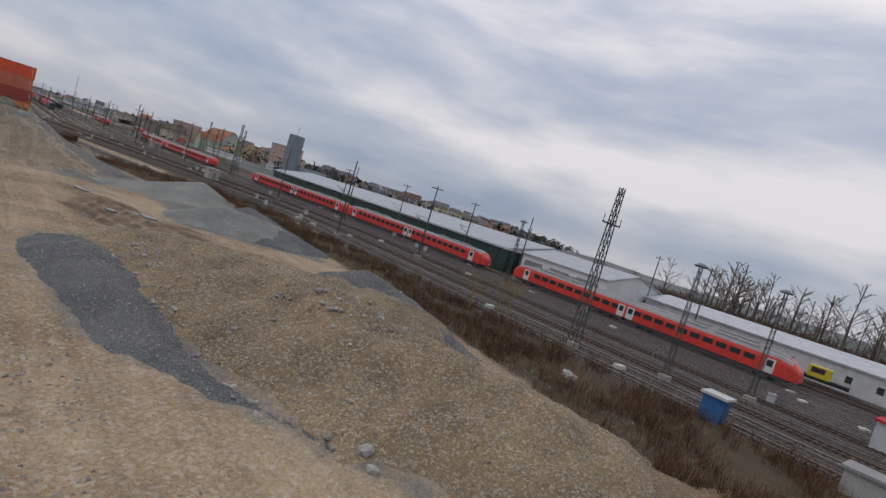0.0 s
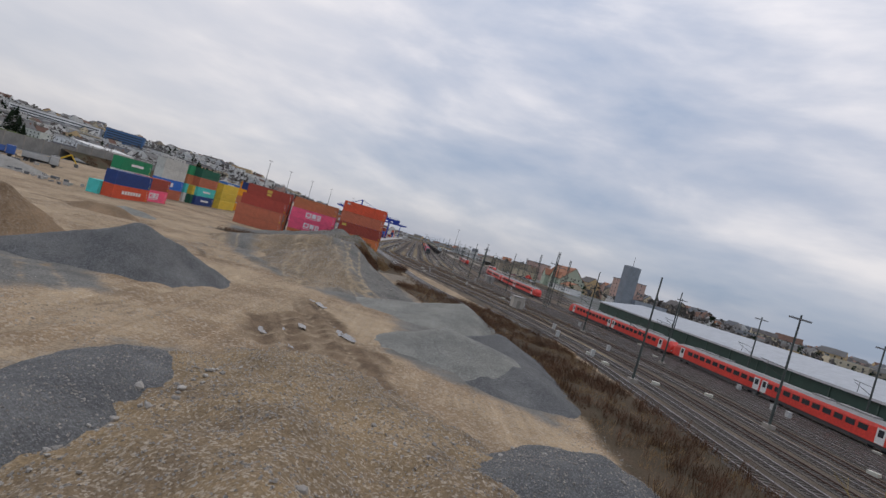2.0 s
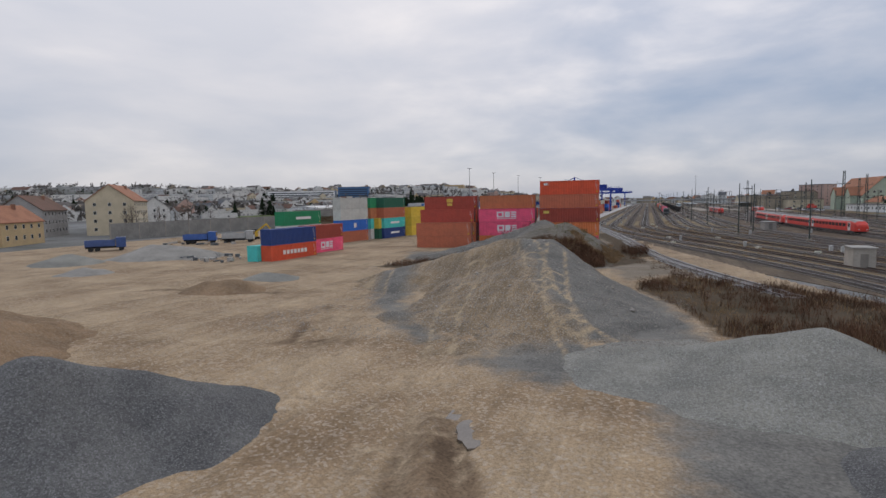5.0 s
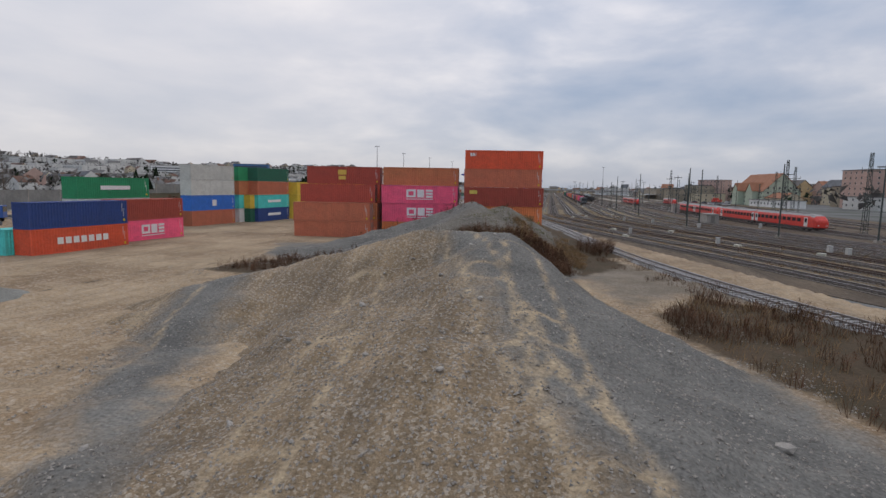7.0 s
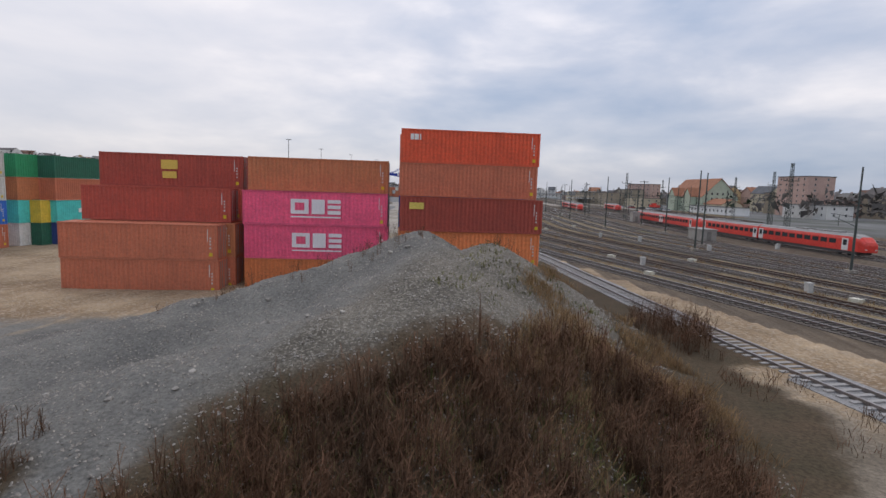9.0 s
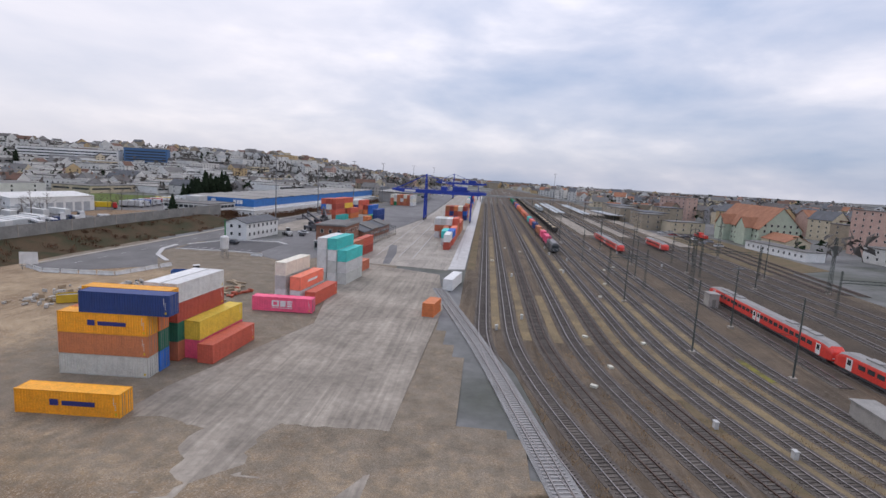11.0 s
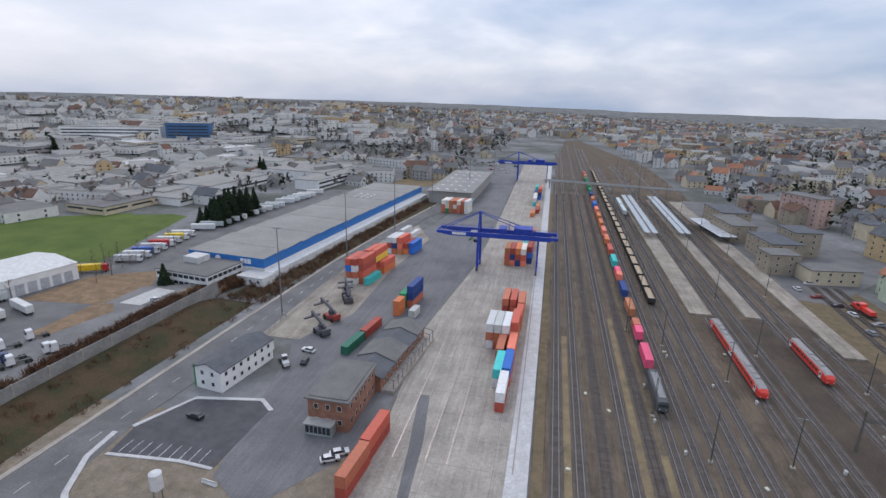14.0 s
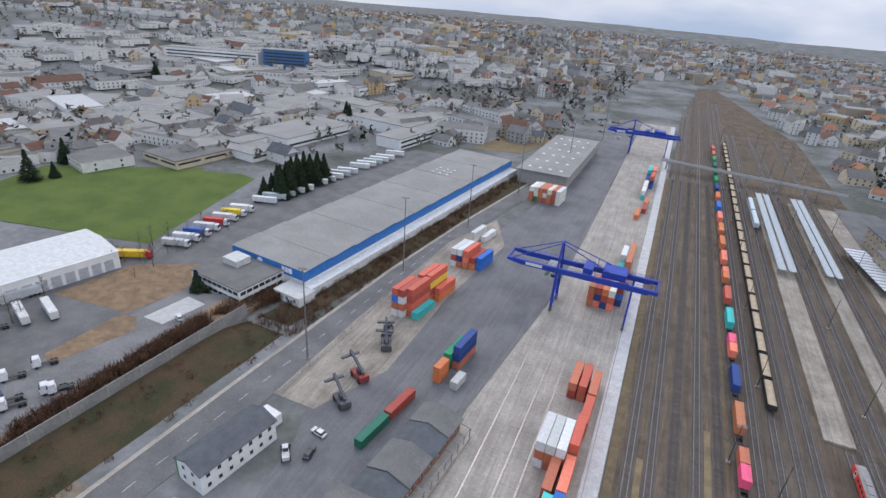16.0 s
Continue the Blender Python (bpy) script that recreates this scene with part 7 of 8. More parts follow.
VERGE = VERGES[0]
brush("brown_scrub", [(138, -20), (200, -20), (200, 120), (150, 120), (138, 60)], 9000, 2.0, 6.0, SCRUB, "leafless undergrowth of the wood beside the yard", 6, 0.05, None, 0.5)
GREENB = mat("olive_weeds", (0.17, 0.165, 0.07), (0.12, 0.115, 0.05), scale=0.6, rough=1, fine=5, isl=0.35, spec=0.05)
cl = lambda s, q=-0.05: (lambda x, y: fbm(x, y, 0.16, 3, s) > q)
shrubs(VERGE, 3600, 0.5, 1.5, SCRUB, "dark leafless shrubs along the tracks", 5, cl(12.0, 0.02), 0.016)
brush("brown_scrub", VERGE, 16000, 0.4, 1.3, SCRUB, "dense brown leafless scrub along the tracks", 9, 0.014, cl(1.0), 0.7)
brush("dry_grass", VERGE, 9000, 0.3, 0.8, DRY, "straw-coloured dry grass along the tracks", 9, 0.012, cl(6.0), 0.8)
FRONT = [(-8, 129), (-3, 127), (6, 127), (11, 133), (10.5, 139), (6, 141), (1, 138), (-5, 135)]
shrubs(FRONT, 2100, 0.6, 1.7, SCRUB, "dense dark brown leafless shrubs on the mound", 7, cl(2.0, -0.3))
brush("dry_grass", FRONT, 1900, 0.25, 0.8, DRY, "tawny dry stalks among the brush", 9, 0.009, cl(5.0), 0.8)
brush("green_weeds", FRONT, 2200, 0.15, 0.4, GREENB, "low olive weeds under the brush", 7, 0.025, cl(9.0), 1.2)
brush("dry_grass", [(1, 138), (12, 135), (13, 148), (8, 155), (4, 148)], 6500, 0.22, 0.65, DRY, "tawny dry grass on the mound top", 8, 0.01, cl(3.0), 0.8)
brush("green_weeds", [(-1, 140), (8, 138), (9, 150), (2, 154)], 500, 0.1, 0.3, GREENB, "low olive weeds on the mound", 7, 0.02, cl(7.0), 1.2)
shrubs([(-15, 147), (4, 151), (6, 158), (-12, 158)], 130, 0.5, 1.1, SCRUB, "sparse leafless shrubs on the mound crest", 6, None, 0.01)
shrubs([(-23, 128), (-11, 125), (-10, 134), (-20, 138)], 420, 0.4, 1.1, SCRUB, "sparse leafless shrubs on the mound foot", 6, None)
brush("dry_grass", [(34, 165), (40, 165), (33, 230), (27, 290), (24, 290), (27, 230)], 2600, 0.15, 0.4, DRY, "dry grass between the tracks", 6, 0.014, cl(8.0), 0.8)
brush("dry_grass", [(47, 165), (55, 150), (50, 215), (45, 260), (41, 262), (43, 215)], 2400, 0.15, 0.4, DRY, "dry grass between the tracks", 6, 0.014, cl(4.0), 0.8)
brush("brown_scrub", [(16, 132), (22, 126), (24, 130), (16, 150), (13, 156)], 700, 0.2, 0.8, SCRUB, "brown leafless scrub beside the siding", 8, 0.014, cl(11.0, 0.0), 0.8)
BANKA = [(-123, 250), (-119, 340), (-115, 400), (-112, 430), (-101, 560), (-94, 640), (-98, 650), (-112, 560), (-122, 460), (-131, 425), (-134, 340), (-136, 250)]


def bank_brush(n, poly, m, label, h0, h1):
    b = MB()
    for k in range(n):
        x, y = (random.uniform(-137, -92), random.uniform(250, 655)) if poly is BANKA else (random.uniform(-147, -127), random.uniform(300, 452))
        if not inside(x, y, poly) or fbm(x, y, 0.1, 3, 2.0) < (-0.25 if y > 418 or poly is not BANKA else 0.1):
            continue
        f = 1 - sstep(405, 425, y)
        z = max(0, min(4, (-121 + sh(y) - x) * 0.27)) * f if poly is BANKA else 2.2 * f
        h = random.uniform(h0, h1) * (0.45 if y < 418 and poly is BANKA else 1)
        for q in range(9):
            a = random.uniform(0, 6.283)
            bx, by, w = x + random.uniform(-0.8, 0.8), y + random.uniform(-0.8, 0.8), 0.05
            tx, ty = bx + math.cos(a) * 0.5 * h, by + math.sin(a) * 0.5 * h
            dx, dy = -math.sin(a) * w, math.cos(a) * w
            b.quad((bx - dx, by - dy, z), (bx + dx, by + dy, z), (tx + dx, ty + dy, z + h), (tx - dx, ty - dy, z + h * 0.95))
    tagged(b.ob("brown_scrub", m), label, "vegetation", kind="stuff")


bank_brush(9000, BANKA, SCRUB, "brown leafless bushes on the embankment", 0.8, 2.4)
bank_brush(9000, [(-146, 300), (-141, 300), (-138, 420), (-128, 445), (-134, 450), (-145, 425)], SCRUB, "brown hedge along the upper siding", 1.5, 3.5)
tagged(sheet("scrub_slope", [(-131, 425), (-118, 425), (-108, 480), (-100, 545), (-86, 640), (-97, 650), (-114, 545), (-124, 462)], 0.09, BANK, "brown scrubby slope between road and warehouse", "embankment"))

shrubs([(12.6, 150), (16, 149), (17.2, 156), (15, 160), (12.2, 157)], 130, 1.0, 2.2, SCRUB, "red-brown leafless bush beside the siding", 8, None, 0.012)
for i, ya, yb in ((0, 130, 235), (1, 125, 262), (2, 130, 262), (3, 130, 262), (4, 130, 300), (6, 125, 260), (7, 135, 260)):
    mids = [((TRACKS[i][0](y) + TRACKS[i + 1][0](y)) / 2, y) for y in range(ya, yb + 1, 8)]
    brush("dry_grass", [(x - 0.9, y) for x, y in mids] + [(x + 0.9, y) for x, y in mids[::-1]], 9000, 0.12, 0.42, DRY, "dry grass between the tracks", 6, 0.02, cl(3.0 + i, -0.15), 0.9)

# ---- loose stones ----
STN = []
for k in range(4):
    b = MB()
    rnd = random.Random(k)
    bm = bmesh.new()
    bmesh.ops.create_icosphere(bm, subdivisions=1, radius=0.5)
    for v in bm.verts:
        v.co *= rnd.uniform(0.65, 1.15)
        v.co.z *= 0.65
    me = bpy.data.meshes.new("stone")
    bm.to_mesh(me)
    bm.free()
    me.materials.append(mat("pale_stone", (0.38, 0.35, 0.31), (0.28, 0.26, 0.23), scale=2, rough=0.95, vary=0.3))
    STN.append(me)
stones = [(15.3, 26, 0.55), (7.8, 39.8, 0.5), (-0.4, 107.2, 0.55), (15.7, 98.9, 0.6), (12.3, 14.6, 0.75), (12.0, 13.6, 0.6), (11.4, 15.8, 0.45), (9.6, 19.0, 0.4), (36, 22, 1.6)]
for k in range(130):
    a = random.random()
    if a < 0.45:
        stones.append((random.uniform(8, 30), random.uniform(12, 50), random.uniform(0.12, 0.38)))
    elif a < 0.8:
        stones.append((random.uniform(-6, 16), random.uniform(90, 118), random.uniform(0.12, 0.38)))
    else:
        stones.append((random.uniform(-14, 9), random.uniform(128, 156), random.uniform(0.15, 0.4)))
for k in range(150):
    u = random.random()
    if k < 70:
        stones.append((17.5 + random.gauss(0, 2.6), 26.5 + random.gauss(0, 2.4), random.uniform(0.14, 0.42)))
    elif k < 120:
        stones.append((8.6 + 2.2 * abs(u - 0.5) + random.gauss(0, 0.4), 44 - 28 * u, random.uniform(0.15, 0.45)))
    else:
        stones.append((random.uniform(24, 31), random.uniform(22, 44), random.uniform(0.15, 0.4)))
for x, y, s in stones:
    o = share("stone", random.choice(STN), None, pose(x, y, top_z(x, y) + s * 0.12, random.uniform(-20, 20), random.uniform(-20, 20), random.uniform(0, 360)))
    o.scale = (s, s * random.uniform(0.7, 1.2), s)
    tagged(o, "pale loose stone lying on the ground", "stone", "loose stones")
pb = MB()
for k in range(92000):
    x, y = (random.uniform(-24, 12), random.uniform(124, 158)) if k >= 74000 else (random.uniform(-16, 21), random.uniform(86, 121)) if k >= 52000 else (random.uniform(-14, 34), random.uniform(4, 54)) if k >= 30000 else (random.uniform(5, 34), random.uniform(8, 54)) if k < 15000 else (random.uniform(-9, 18), random.uniform(88, 119)) if k < 24000 else (random.uniform(-16, 9), random.uniform(128, 158))
    z = top_z(x, y)
    if z < 0.15:
        if k < 30000 or fbm(x, y, 0.2, 3, 4.0) < 0.05:
            continue
        z = site_z(x, y) + 0.03
    s = random.uniform(0.025, 0.07) if 108 < y < 124 else random.uniform(0.03, 0.13 if x < 4 and y < 24 else 0.09)
    r = random.uniform(0, 6.28)
    p = [(x + s * math.cos(r + q * 2.09), y + s * math.sin(r + q * 2.09), z - 0.01) for q in range(3)]
    t = (x + s * random.uniform(-0.4, 0.4), y + s * random.uniform(-0.4, 0.4), z + s * 0.55)
    pb.quad(p[0], p[1], t).quad(p[1], p[2], t).quad(p[2], p[0], t)
tagged(pb.ob("pebbles", mat("pebble", (0.34, 0.31, 0.27), (0.23, 0.21, 0.185), scale=3, rough=1, isl=0.3)), "small stones strewn over the heaps", "stones", kind="stuff")


# ---- vehicles and clutter ----
WHEEL = MB().beam((-0.14, 0, 0), (0.14, 0, 0), 1.0, n=14).mesh("wheel", BLACK)


def wheel(t, x, y, r):
    o = share("wheel", WHEEL, t, pose(x, y, r))
    o.scale = (1, 2 * r, 2 * r)


def car(x, y, rz, c, label, z=0.1):
    t = thing("car", pose(x, y, z, 0, 0, rz), label, "car", "parked cars")
    b = MB().extrude([(-0.9, 0.35), (0.9, 0.35), (0.92, 0.75), (0.85, 0.95), (-0.85, 0.95), (-0.92, 0.75)], -2.2, 2.2)
    b.ob("body", paint(c, 0.35), t)
    g = MB()
    n = len(g.v)
    g.v += [(-0.85, -1.9, 0.95), (0.85, -1.9, 0.95), (0.85, 1.2, 0.95), (-0.85, 1.2, 0.95), (-0.68, -1.4, 1.48), (0.68, -1.4, 1.48), (0.68, 0.35, 1.48), (-0.68, 0.35, 1.48)]
    g.f += [(0, 1, 5, 4), (1, 2, 6, 5), (2, 3, 7, 6), (3, 0, 4, 7)]
    g.m += [0] * 4
    g.ob("window_band", GLASS, t)
    MB().box(-0.68, -1.4, 1.48, 0.68, 0.35, 1.52).ob("roof", paint(c, 0.35), t)
    for sx in (-0.8, 0.8) if y < 420 else ():
        for sy in (-1.35, 1.4):
            wheel(t, sx, sy, 0.32)


def truck(x, y, rz, cab, load=None, L=9.0, z=0.08, label="white truck tractor parked in the yard"):
    t = thing("truck", pose(x, y, z, 0, 0, rz), label, "truck", "parked trucks")
    MB().box(-1.2, 0, 0.8, 1.2, 2.1, 2.4).box(-1.15, 0.1, 2.4, 1.15, 1.75, 3.5).ob("cab", paint(cab, 0.4), t)
    MB().box(-1.05, 1.8, 2.1, 1.05, 2.13, 3.0).ob("windscreen", GLASS, t)
    MB().box(-0.5, -L if load else -4, 0.7, 0.5, 0, 1.0).ob("chassis", paint((0.06, 0.06, 0.06)), t)
    if load:
        MB().box(-1.25, -L, 1.05, 1.25, -0.4, 3.7).ob("load_box", paint(load, 0.5), t)
    for yy in ((1.2, -2.6, -3.6) if not load else (1.2, -L + 1.2, -L + 2.4, -L + 3.6)):
        for s in (-1, 1):
            wheel(t, s * 1.05, yy, 0.5)


def trailer(x, y, rz, c, L=13.0, z=0.08):
    t = thing("trailer", pose(x, y, z, 0, 0, rz), "pale box semi-trailer parked in a row", "trailer", "parked trailers")
    MB().box(-1.25, -L / 2, 1.1, 1.25, L / 2, 3.8).ob("load_box", paint(c, 0.5), t)
    MB().box(-0.5, -L / 2 + 0.3, 0.8, 0.5, L / 2 - 0.3, 1.1).ob("chassis", paint((0.06, 0.06, 0.06)), t)
    for yy in (-L / 2 + 1.5, -L / 2 + 2.8, -L / 2 + 4.1):
        for s in (-1, 1):
            wheel(t, s * 1.0, yy, 0.5)


random.seed(21)
car(-55.8, 312, -70, (0.62, 0.72, 0.64), "pale green-white estate car on the gravel", 0.22)
car(-51.5, 340.5, -60, (0.70, 0.70, 0.70), "white car beside the brick building")
car(-50.2, 343.0, -60, (0.70, 0.70, 0.70), "white car beside the brick building")
car(-91, 348, 80, (0.03, 0.03, 0.035), "black car in the car park", 0.13)
car(-79, 388, 80, (0.68, 0.68, 0.68), "white car near the office")
car(-77, 381, 10, (0.03, 0.03, 0.035), "black car near the office")
car(-151, 408, 60, (0.65, 0.65, 0.64), "white van on the upper yard", 2.22)
for k, (x, y) in enumerate(((-166.7, 363), (-165, 371), (-158, 357), (-155, 356), (-152, 365), (-150.5, 366), (-158, 350), (-160, 346), (-156, 345), (-153, 343), (-151, 341), (-158, 340), (-155, 338), (-152, 336))):
    truck(x, y, 150, (0.70, 0.70, 0.70) if k % 4 != 2 else (0.04, 0.06, 0.14), None, z=2.22, label="white truck tractor parked in the yard" if k % 4 != 2 else "dark blue truck tractor parked in the yard")
for k in range(9):
    trailer(-175 - k * 0.4, 330 + k * 3.6, 70, random.choice(((0.62, 0.62, 0.60), (0.5, 0.52, 0.52), (0.66, 0.66, 0.64))))
for k in range(22):
    (trailer if k % 3 else truck)(random.uniform(-235, -180), random.uniform(345, 395), random.choice((70, 160)), random.choice(((0.62, 0.62, 0.60), (0.10, 0.10, 0.11), (0.5, 0.52, 0.52))))
truck(-200.5, 436.5, -62, (0.55, 0.03, 0.03), (0.75, 0.50, 0.02), 14, label="yellow articulated truck with a red cab")
for k, c in enumerate(((0.5, 0.5, 0.5), (0.66, 0.66, 0.66), (0.05, 0.12, 0.4), (0.6, 0.6, 0.6), (0.5, 0.04, 0.04), (0.66, 0.66, 0.64), (0.75, 0.55, 0.04), (0.7, 0.7, 0.7))):
    truck(-196 - k * 0.7, 452 + k * 6.6, -70, (0.66, 0.66, 0.66), c, 10, label="parked lorry with a box body in a row")
for k in range(16):
    trailer(-203 + k * 0.9, 512 + k * 7.0 + (k // 5) * 6, -72, random.choice(((0.62, 0.64, 0.64), (0.66, 0.66, 0.64), (0.45, 0.5, 0.5))))
for k in range(22):
    if random.random() < 0.85:
        car(random.uniform(-100, -40), 800 + random.uniform(0, 90), 80, random.choice(((0.6, 0.6, 0.6), (0.05, 0.05, 0.06), (0.3, 0.3, 0.32), (0.3, 0.03, 0.03))), "car in a distant car park")
for k in range(26):
    car(102 + random.uniform(0, 16), 440 + k * 9, random.choice((8, 98)), random.choice(((0.6, 0.6, 0.6), (0.05, 0.05, 0.06), (0.25, 0.26, 0.28), (0.3, 0.03, 0.03))), "parked car near the station", 0.1)


# reach stackers beside the road
def stacker(x, y, rz, c, lift):
    t = thing("reach_stacker", pose(x, y, 0.13, 0, 0, rz), "heavy reach stacker with raised boom on pale ground", "reach stacker", "reach stackers")
    MB().box(-1.6, -3.6, 0.8, 1.6, 2.6, 2.0).box(-1.5, -3.9, 1.0, 1.5, -2.4, 2.8).ob("chassis", paint(c, 0.5), t)
    cb = MB().box(-0.8, -1.6, 2.0, 0.8, 0.2, 4.0).ob("cab", paint((0.10, 0.10, 0.11)), t)
    MB().box(-0.83, -1.4, 2.7, 0.83, 0.22, 3.7).ob("cab_window", GLASS, cb)
    MB().beam((0, -3.0, 3.4), (0, 5.5, 3.4 + lift), 0.75).ob("boom", paint((0.09, 0.09, 0.10)), t)
    MB().beam((0, 5.3, 3.4 + lift), (0, 5.6, 1.6 + lift), 0.4).ob("boom_head", paint((0.09, 0.09, 0.10)), t)
    MB().box(-3.0, 5.1, 1.2 + lift, 3.0, 6.1, 1.7 + lift).ob("spreader", paint((0.09, 0.09, 0.10)), t)
    for yy in (1.6, -2.6):
        for s in (-1, 1):
            wheel(t, s * 1.6, yy, 0.85)


stacker(-80.5, 401, 55, (0.10, 0.10, 0.11), 3.2)
stacker(-82.0, 413, 60, (0.30, 0.05, 0.04), 3.4)
stacker(-82.5, 431, 30, (0.09, 0.09, 0.10), 4.6)
stacker(-85.5, 437, 200, (0.10, 0.10, 0.11), 4.0)


def tipper(x, y, rz, c):
    t = thing("dump_truck", pose(x, y, 0.2, 0, 0, rz), "parked tipper truck on the building ground", "truck", "tipper trucks")
    MB().box(-1.25, 2.2, 0.9, 1.25, 4.2, 3.2).ob("cab", paint(c, 0.4), t)
    MB().box(-1.1, 4.1, 2.0, 1.1, 4.23, 3.0).ob("windscreen", GLASS, t)
    b = MB()
    b.box(-1.25, -4, 1.2, 1.25, 2.0, 1.35)
    for s in (-1, 1):
        b.box(s * 1.2 - 0.06, -4, 1.35, s * 1.2 + 0.06, 2.0, 2.6)
    b.box(-1.2, 1.9, 1.35, 1.2, 2.02, 2.9).ob("tipper_body", paint(tuple(v * 0.9 + 0.02 for v in c)), t)
    MB().box(-0.5, -4, 0.75, 0.5, 4, 1.15).ob("chassis", BLACK, t)
    for yy in (3.2, -1.6, -2.9):
        for s in (-1, 1):
            wheel(t, s * 1.05, yy, 0.52)


tipper(-96, 162.5, -55, (0.04, 0.12, 0.40))
tipper(-88, 168, -60, (0.45, 0.46, 0.46))
tipper(-102, 140, -40, (0.05, 0.10, 0.28))
# excavator and wheel loader
t = thing("excavator", pose(-92, 178, 0.2, 0, 0, -70), "yellow tracked excavator among debris", "excavator")
for s in (-1, 1):
    MB().box(s * 1.1 - 0.3, -1.9, 0, s * 1.1 + 0.3, 1.9, 0.8).ob("crawler", BLACK, t)
MB().box(-1.2, -1.9, 0.9, 1.2, 1.5, 2.0).ob("body", paint((0.65, 0.42, 0.03)), t)
MB().box(-1.15, 0.1, 2.0, -0.1, 1.5, 3.1).ob("cab", GLASS, t)
MB().beam((0.4, 1.0, 1.8), (0.4, 4.6, 4.6), 0.4).ob("boom", paint((0.65, 0.42, 0.03)), t)
MB().beam((0.4, 4.6, 4.6), (0.4, 6.4, 2.2), 0.3).ob("arm", paint((0.65, 0.42, 0.03)), t)
MB().box(-0.1, 6.0, 1.2, 0.9, 6.9, 2.2).ob("bucket", paint((0.12, 0.12, 0.12)), t)


def loader(x, y, rz, c):
    t = thing("wheel_loader", pose(x, y, 0.22, 0, 0, rz), "white and blue wheel loader on the building ground", "loader", "wheel loaders")
    MB().box(-0.9, -2.6, 0.8, 0.9, 0.2, 1.9).ob("body", paint(c), t)
    MB().box(-0.7, -0.6, 1.9, 0.7, 0.8, 3.2).ob("cab", GLASS, t)
    MB().box(-0.75, -0.65, 3.2, 0.75, 0.85, 3.3).ob("cab_roof", paint((0.6, 0.6, 0.6)), t)
    MB().beam((0, 0.8, 1.2), (0, 2.8, 0.8), 0.4).ob("arm", paint(c), t)
    MB().box(-1.3, 2.6, 0.1, 1.3, 3.5, 1.1).ob("bucket", paint((0.10, 0.10, 0.10)), t)
    for yy in (1.2, -1.7):
        for s in (-1, 1):
            wheel(t, s * 1.0, yy, 0.7)


loader(-72.8, 291.5, -60, (0.62, 0.62, 0.60))
loader(-82, 378, 40, (0.62, 0.62, 0.60))
t = thing("skip", pose(-76.5, 291, 0.2, 0, 0, 20), "blue steel skip beside the wheel loader", "skip")
MB().box(-2.0, -1.2, 0, 2.0, 1.2, 0.15).box(-2.0, -1.2, 0.15, 2.0, -1.1, 1.9).box(-2, 1.1, 0.15, 2, 1.2, 1.9).box(-2, -1.1, 0.15, -1.9, 1.1, 1.9).box(1.9, -1.1, 0.15, 2, 1.1, 1.9).ob("tub", paint((0.03, 0.10, 0.30)), t)
t = thing("skip", pose(-83, 264, 0.2, 0, 0, 35), "yellow steel skip filled with rubble", "skip")
MB().box(-2.6, -1.2, 0, 2.6, 1.2, 0.15).box(-2.6, -1.2, 0.15, 2.6, -1.1, 1.6).box(-2.6, 1.1, 0.15, 2.6, 1.2, 1.6).box(-2.6, -1.1, 0.15, -2.5, 1.1, 1.6).box(2.5, -1.1, 0.15, 2.6, 1.1, 1.6).ob("tub", paint((0.55, 0.36, 0.03)), t)
MB().box(-2.45, -1.05, 0.2, 2.45, 1.05, 1.35).ob("rubble", GRAVEL_P, t)
t = thing("silo", pose(-80.5, 321.5, 0.15), "small white mortar silo on legs", "silo")
MB().cone(0, 0, 1.6, 2.8, 0.3, 1.25, 16).cone(0, 0, 2.8, 6.3, 1.25, 1.25, 16).cone(0, 0, 6.3, 6.7, 1.25, 0.6, 16).ob("tank", paint((0.66, 0.66, 0.65)), t)
for a in range(4):
    MB().beam((1.1 * math.cos(a * 1.571), 1.1 * math.sin(a * 1.571), 0), (1.1 * math.cos(a * 1.571), 1.1 * math.sin(a * 1.571), 3.2), 0.14).ob("leg", STEEL, t)
# white concrete barriers round the closed road end
for (xa, ya), (xb, yb) in (((-117, 290.5), (-109.2, 286.4)), ((-109.2, 286.4), (-91.8, 288.3)), ((-91.8, 288.3), (-88.1, 300.1)), ((-88.1, 300.1), (-87, 305)), ((-75.8, 328), (-70.5, 327.3))):
    n = max(1, int(math.hypot(xb - xa, yb - ya) / 4))
    for k in range(n):
        x, y = xa + (xb - xa) * (k + 0.5) / n, ya + (yb - ya) * (k + 0.5) / n
        o = MB().extrude([(-0.3, 0), (0.3, 0), (0.22, 0.25), (0.1, 0.45), (0.08, 1.0), (-0.08, 1.0), (-0.1, 0.45), (-0.22, 0.25)], -1.95, 1.95).ob("concrete_barrier", paint((0.66, 0.66, 0.65), 0.7))
        o.matrix_basis = pose(x, y, 0.12, 0, 0, math.degrees(math.atan2(yb - ya, xb - xa)) - 90)
        tagged(o, "white concrete traffic barrier on the ground", "barrier", "white traffic barriers")
t = thing("site_sign", pose(-114, 288, 0.1, 0, 0, 20), "large white sign board on two posts", "sign")
MB().box(-2, -0.05, 1.4, 2, 0.05, 4.4).ob("board", paint((0.7, 0.7, 0.7)), t)
for s in (-1.5, 1.5):
    MB().beam((s, 0.1, 0), (s, 0.1, 4.3), 0.12).ob("post", STEEL, t)
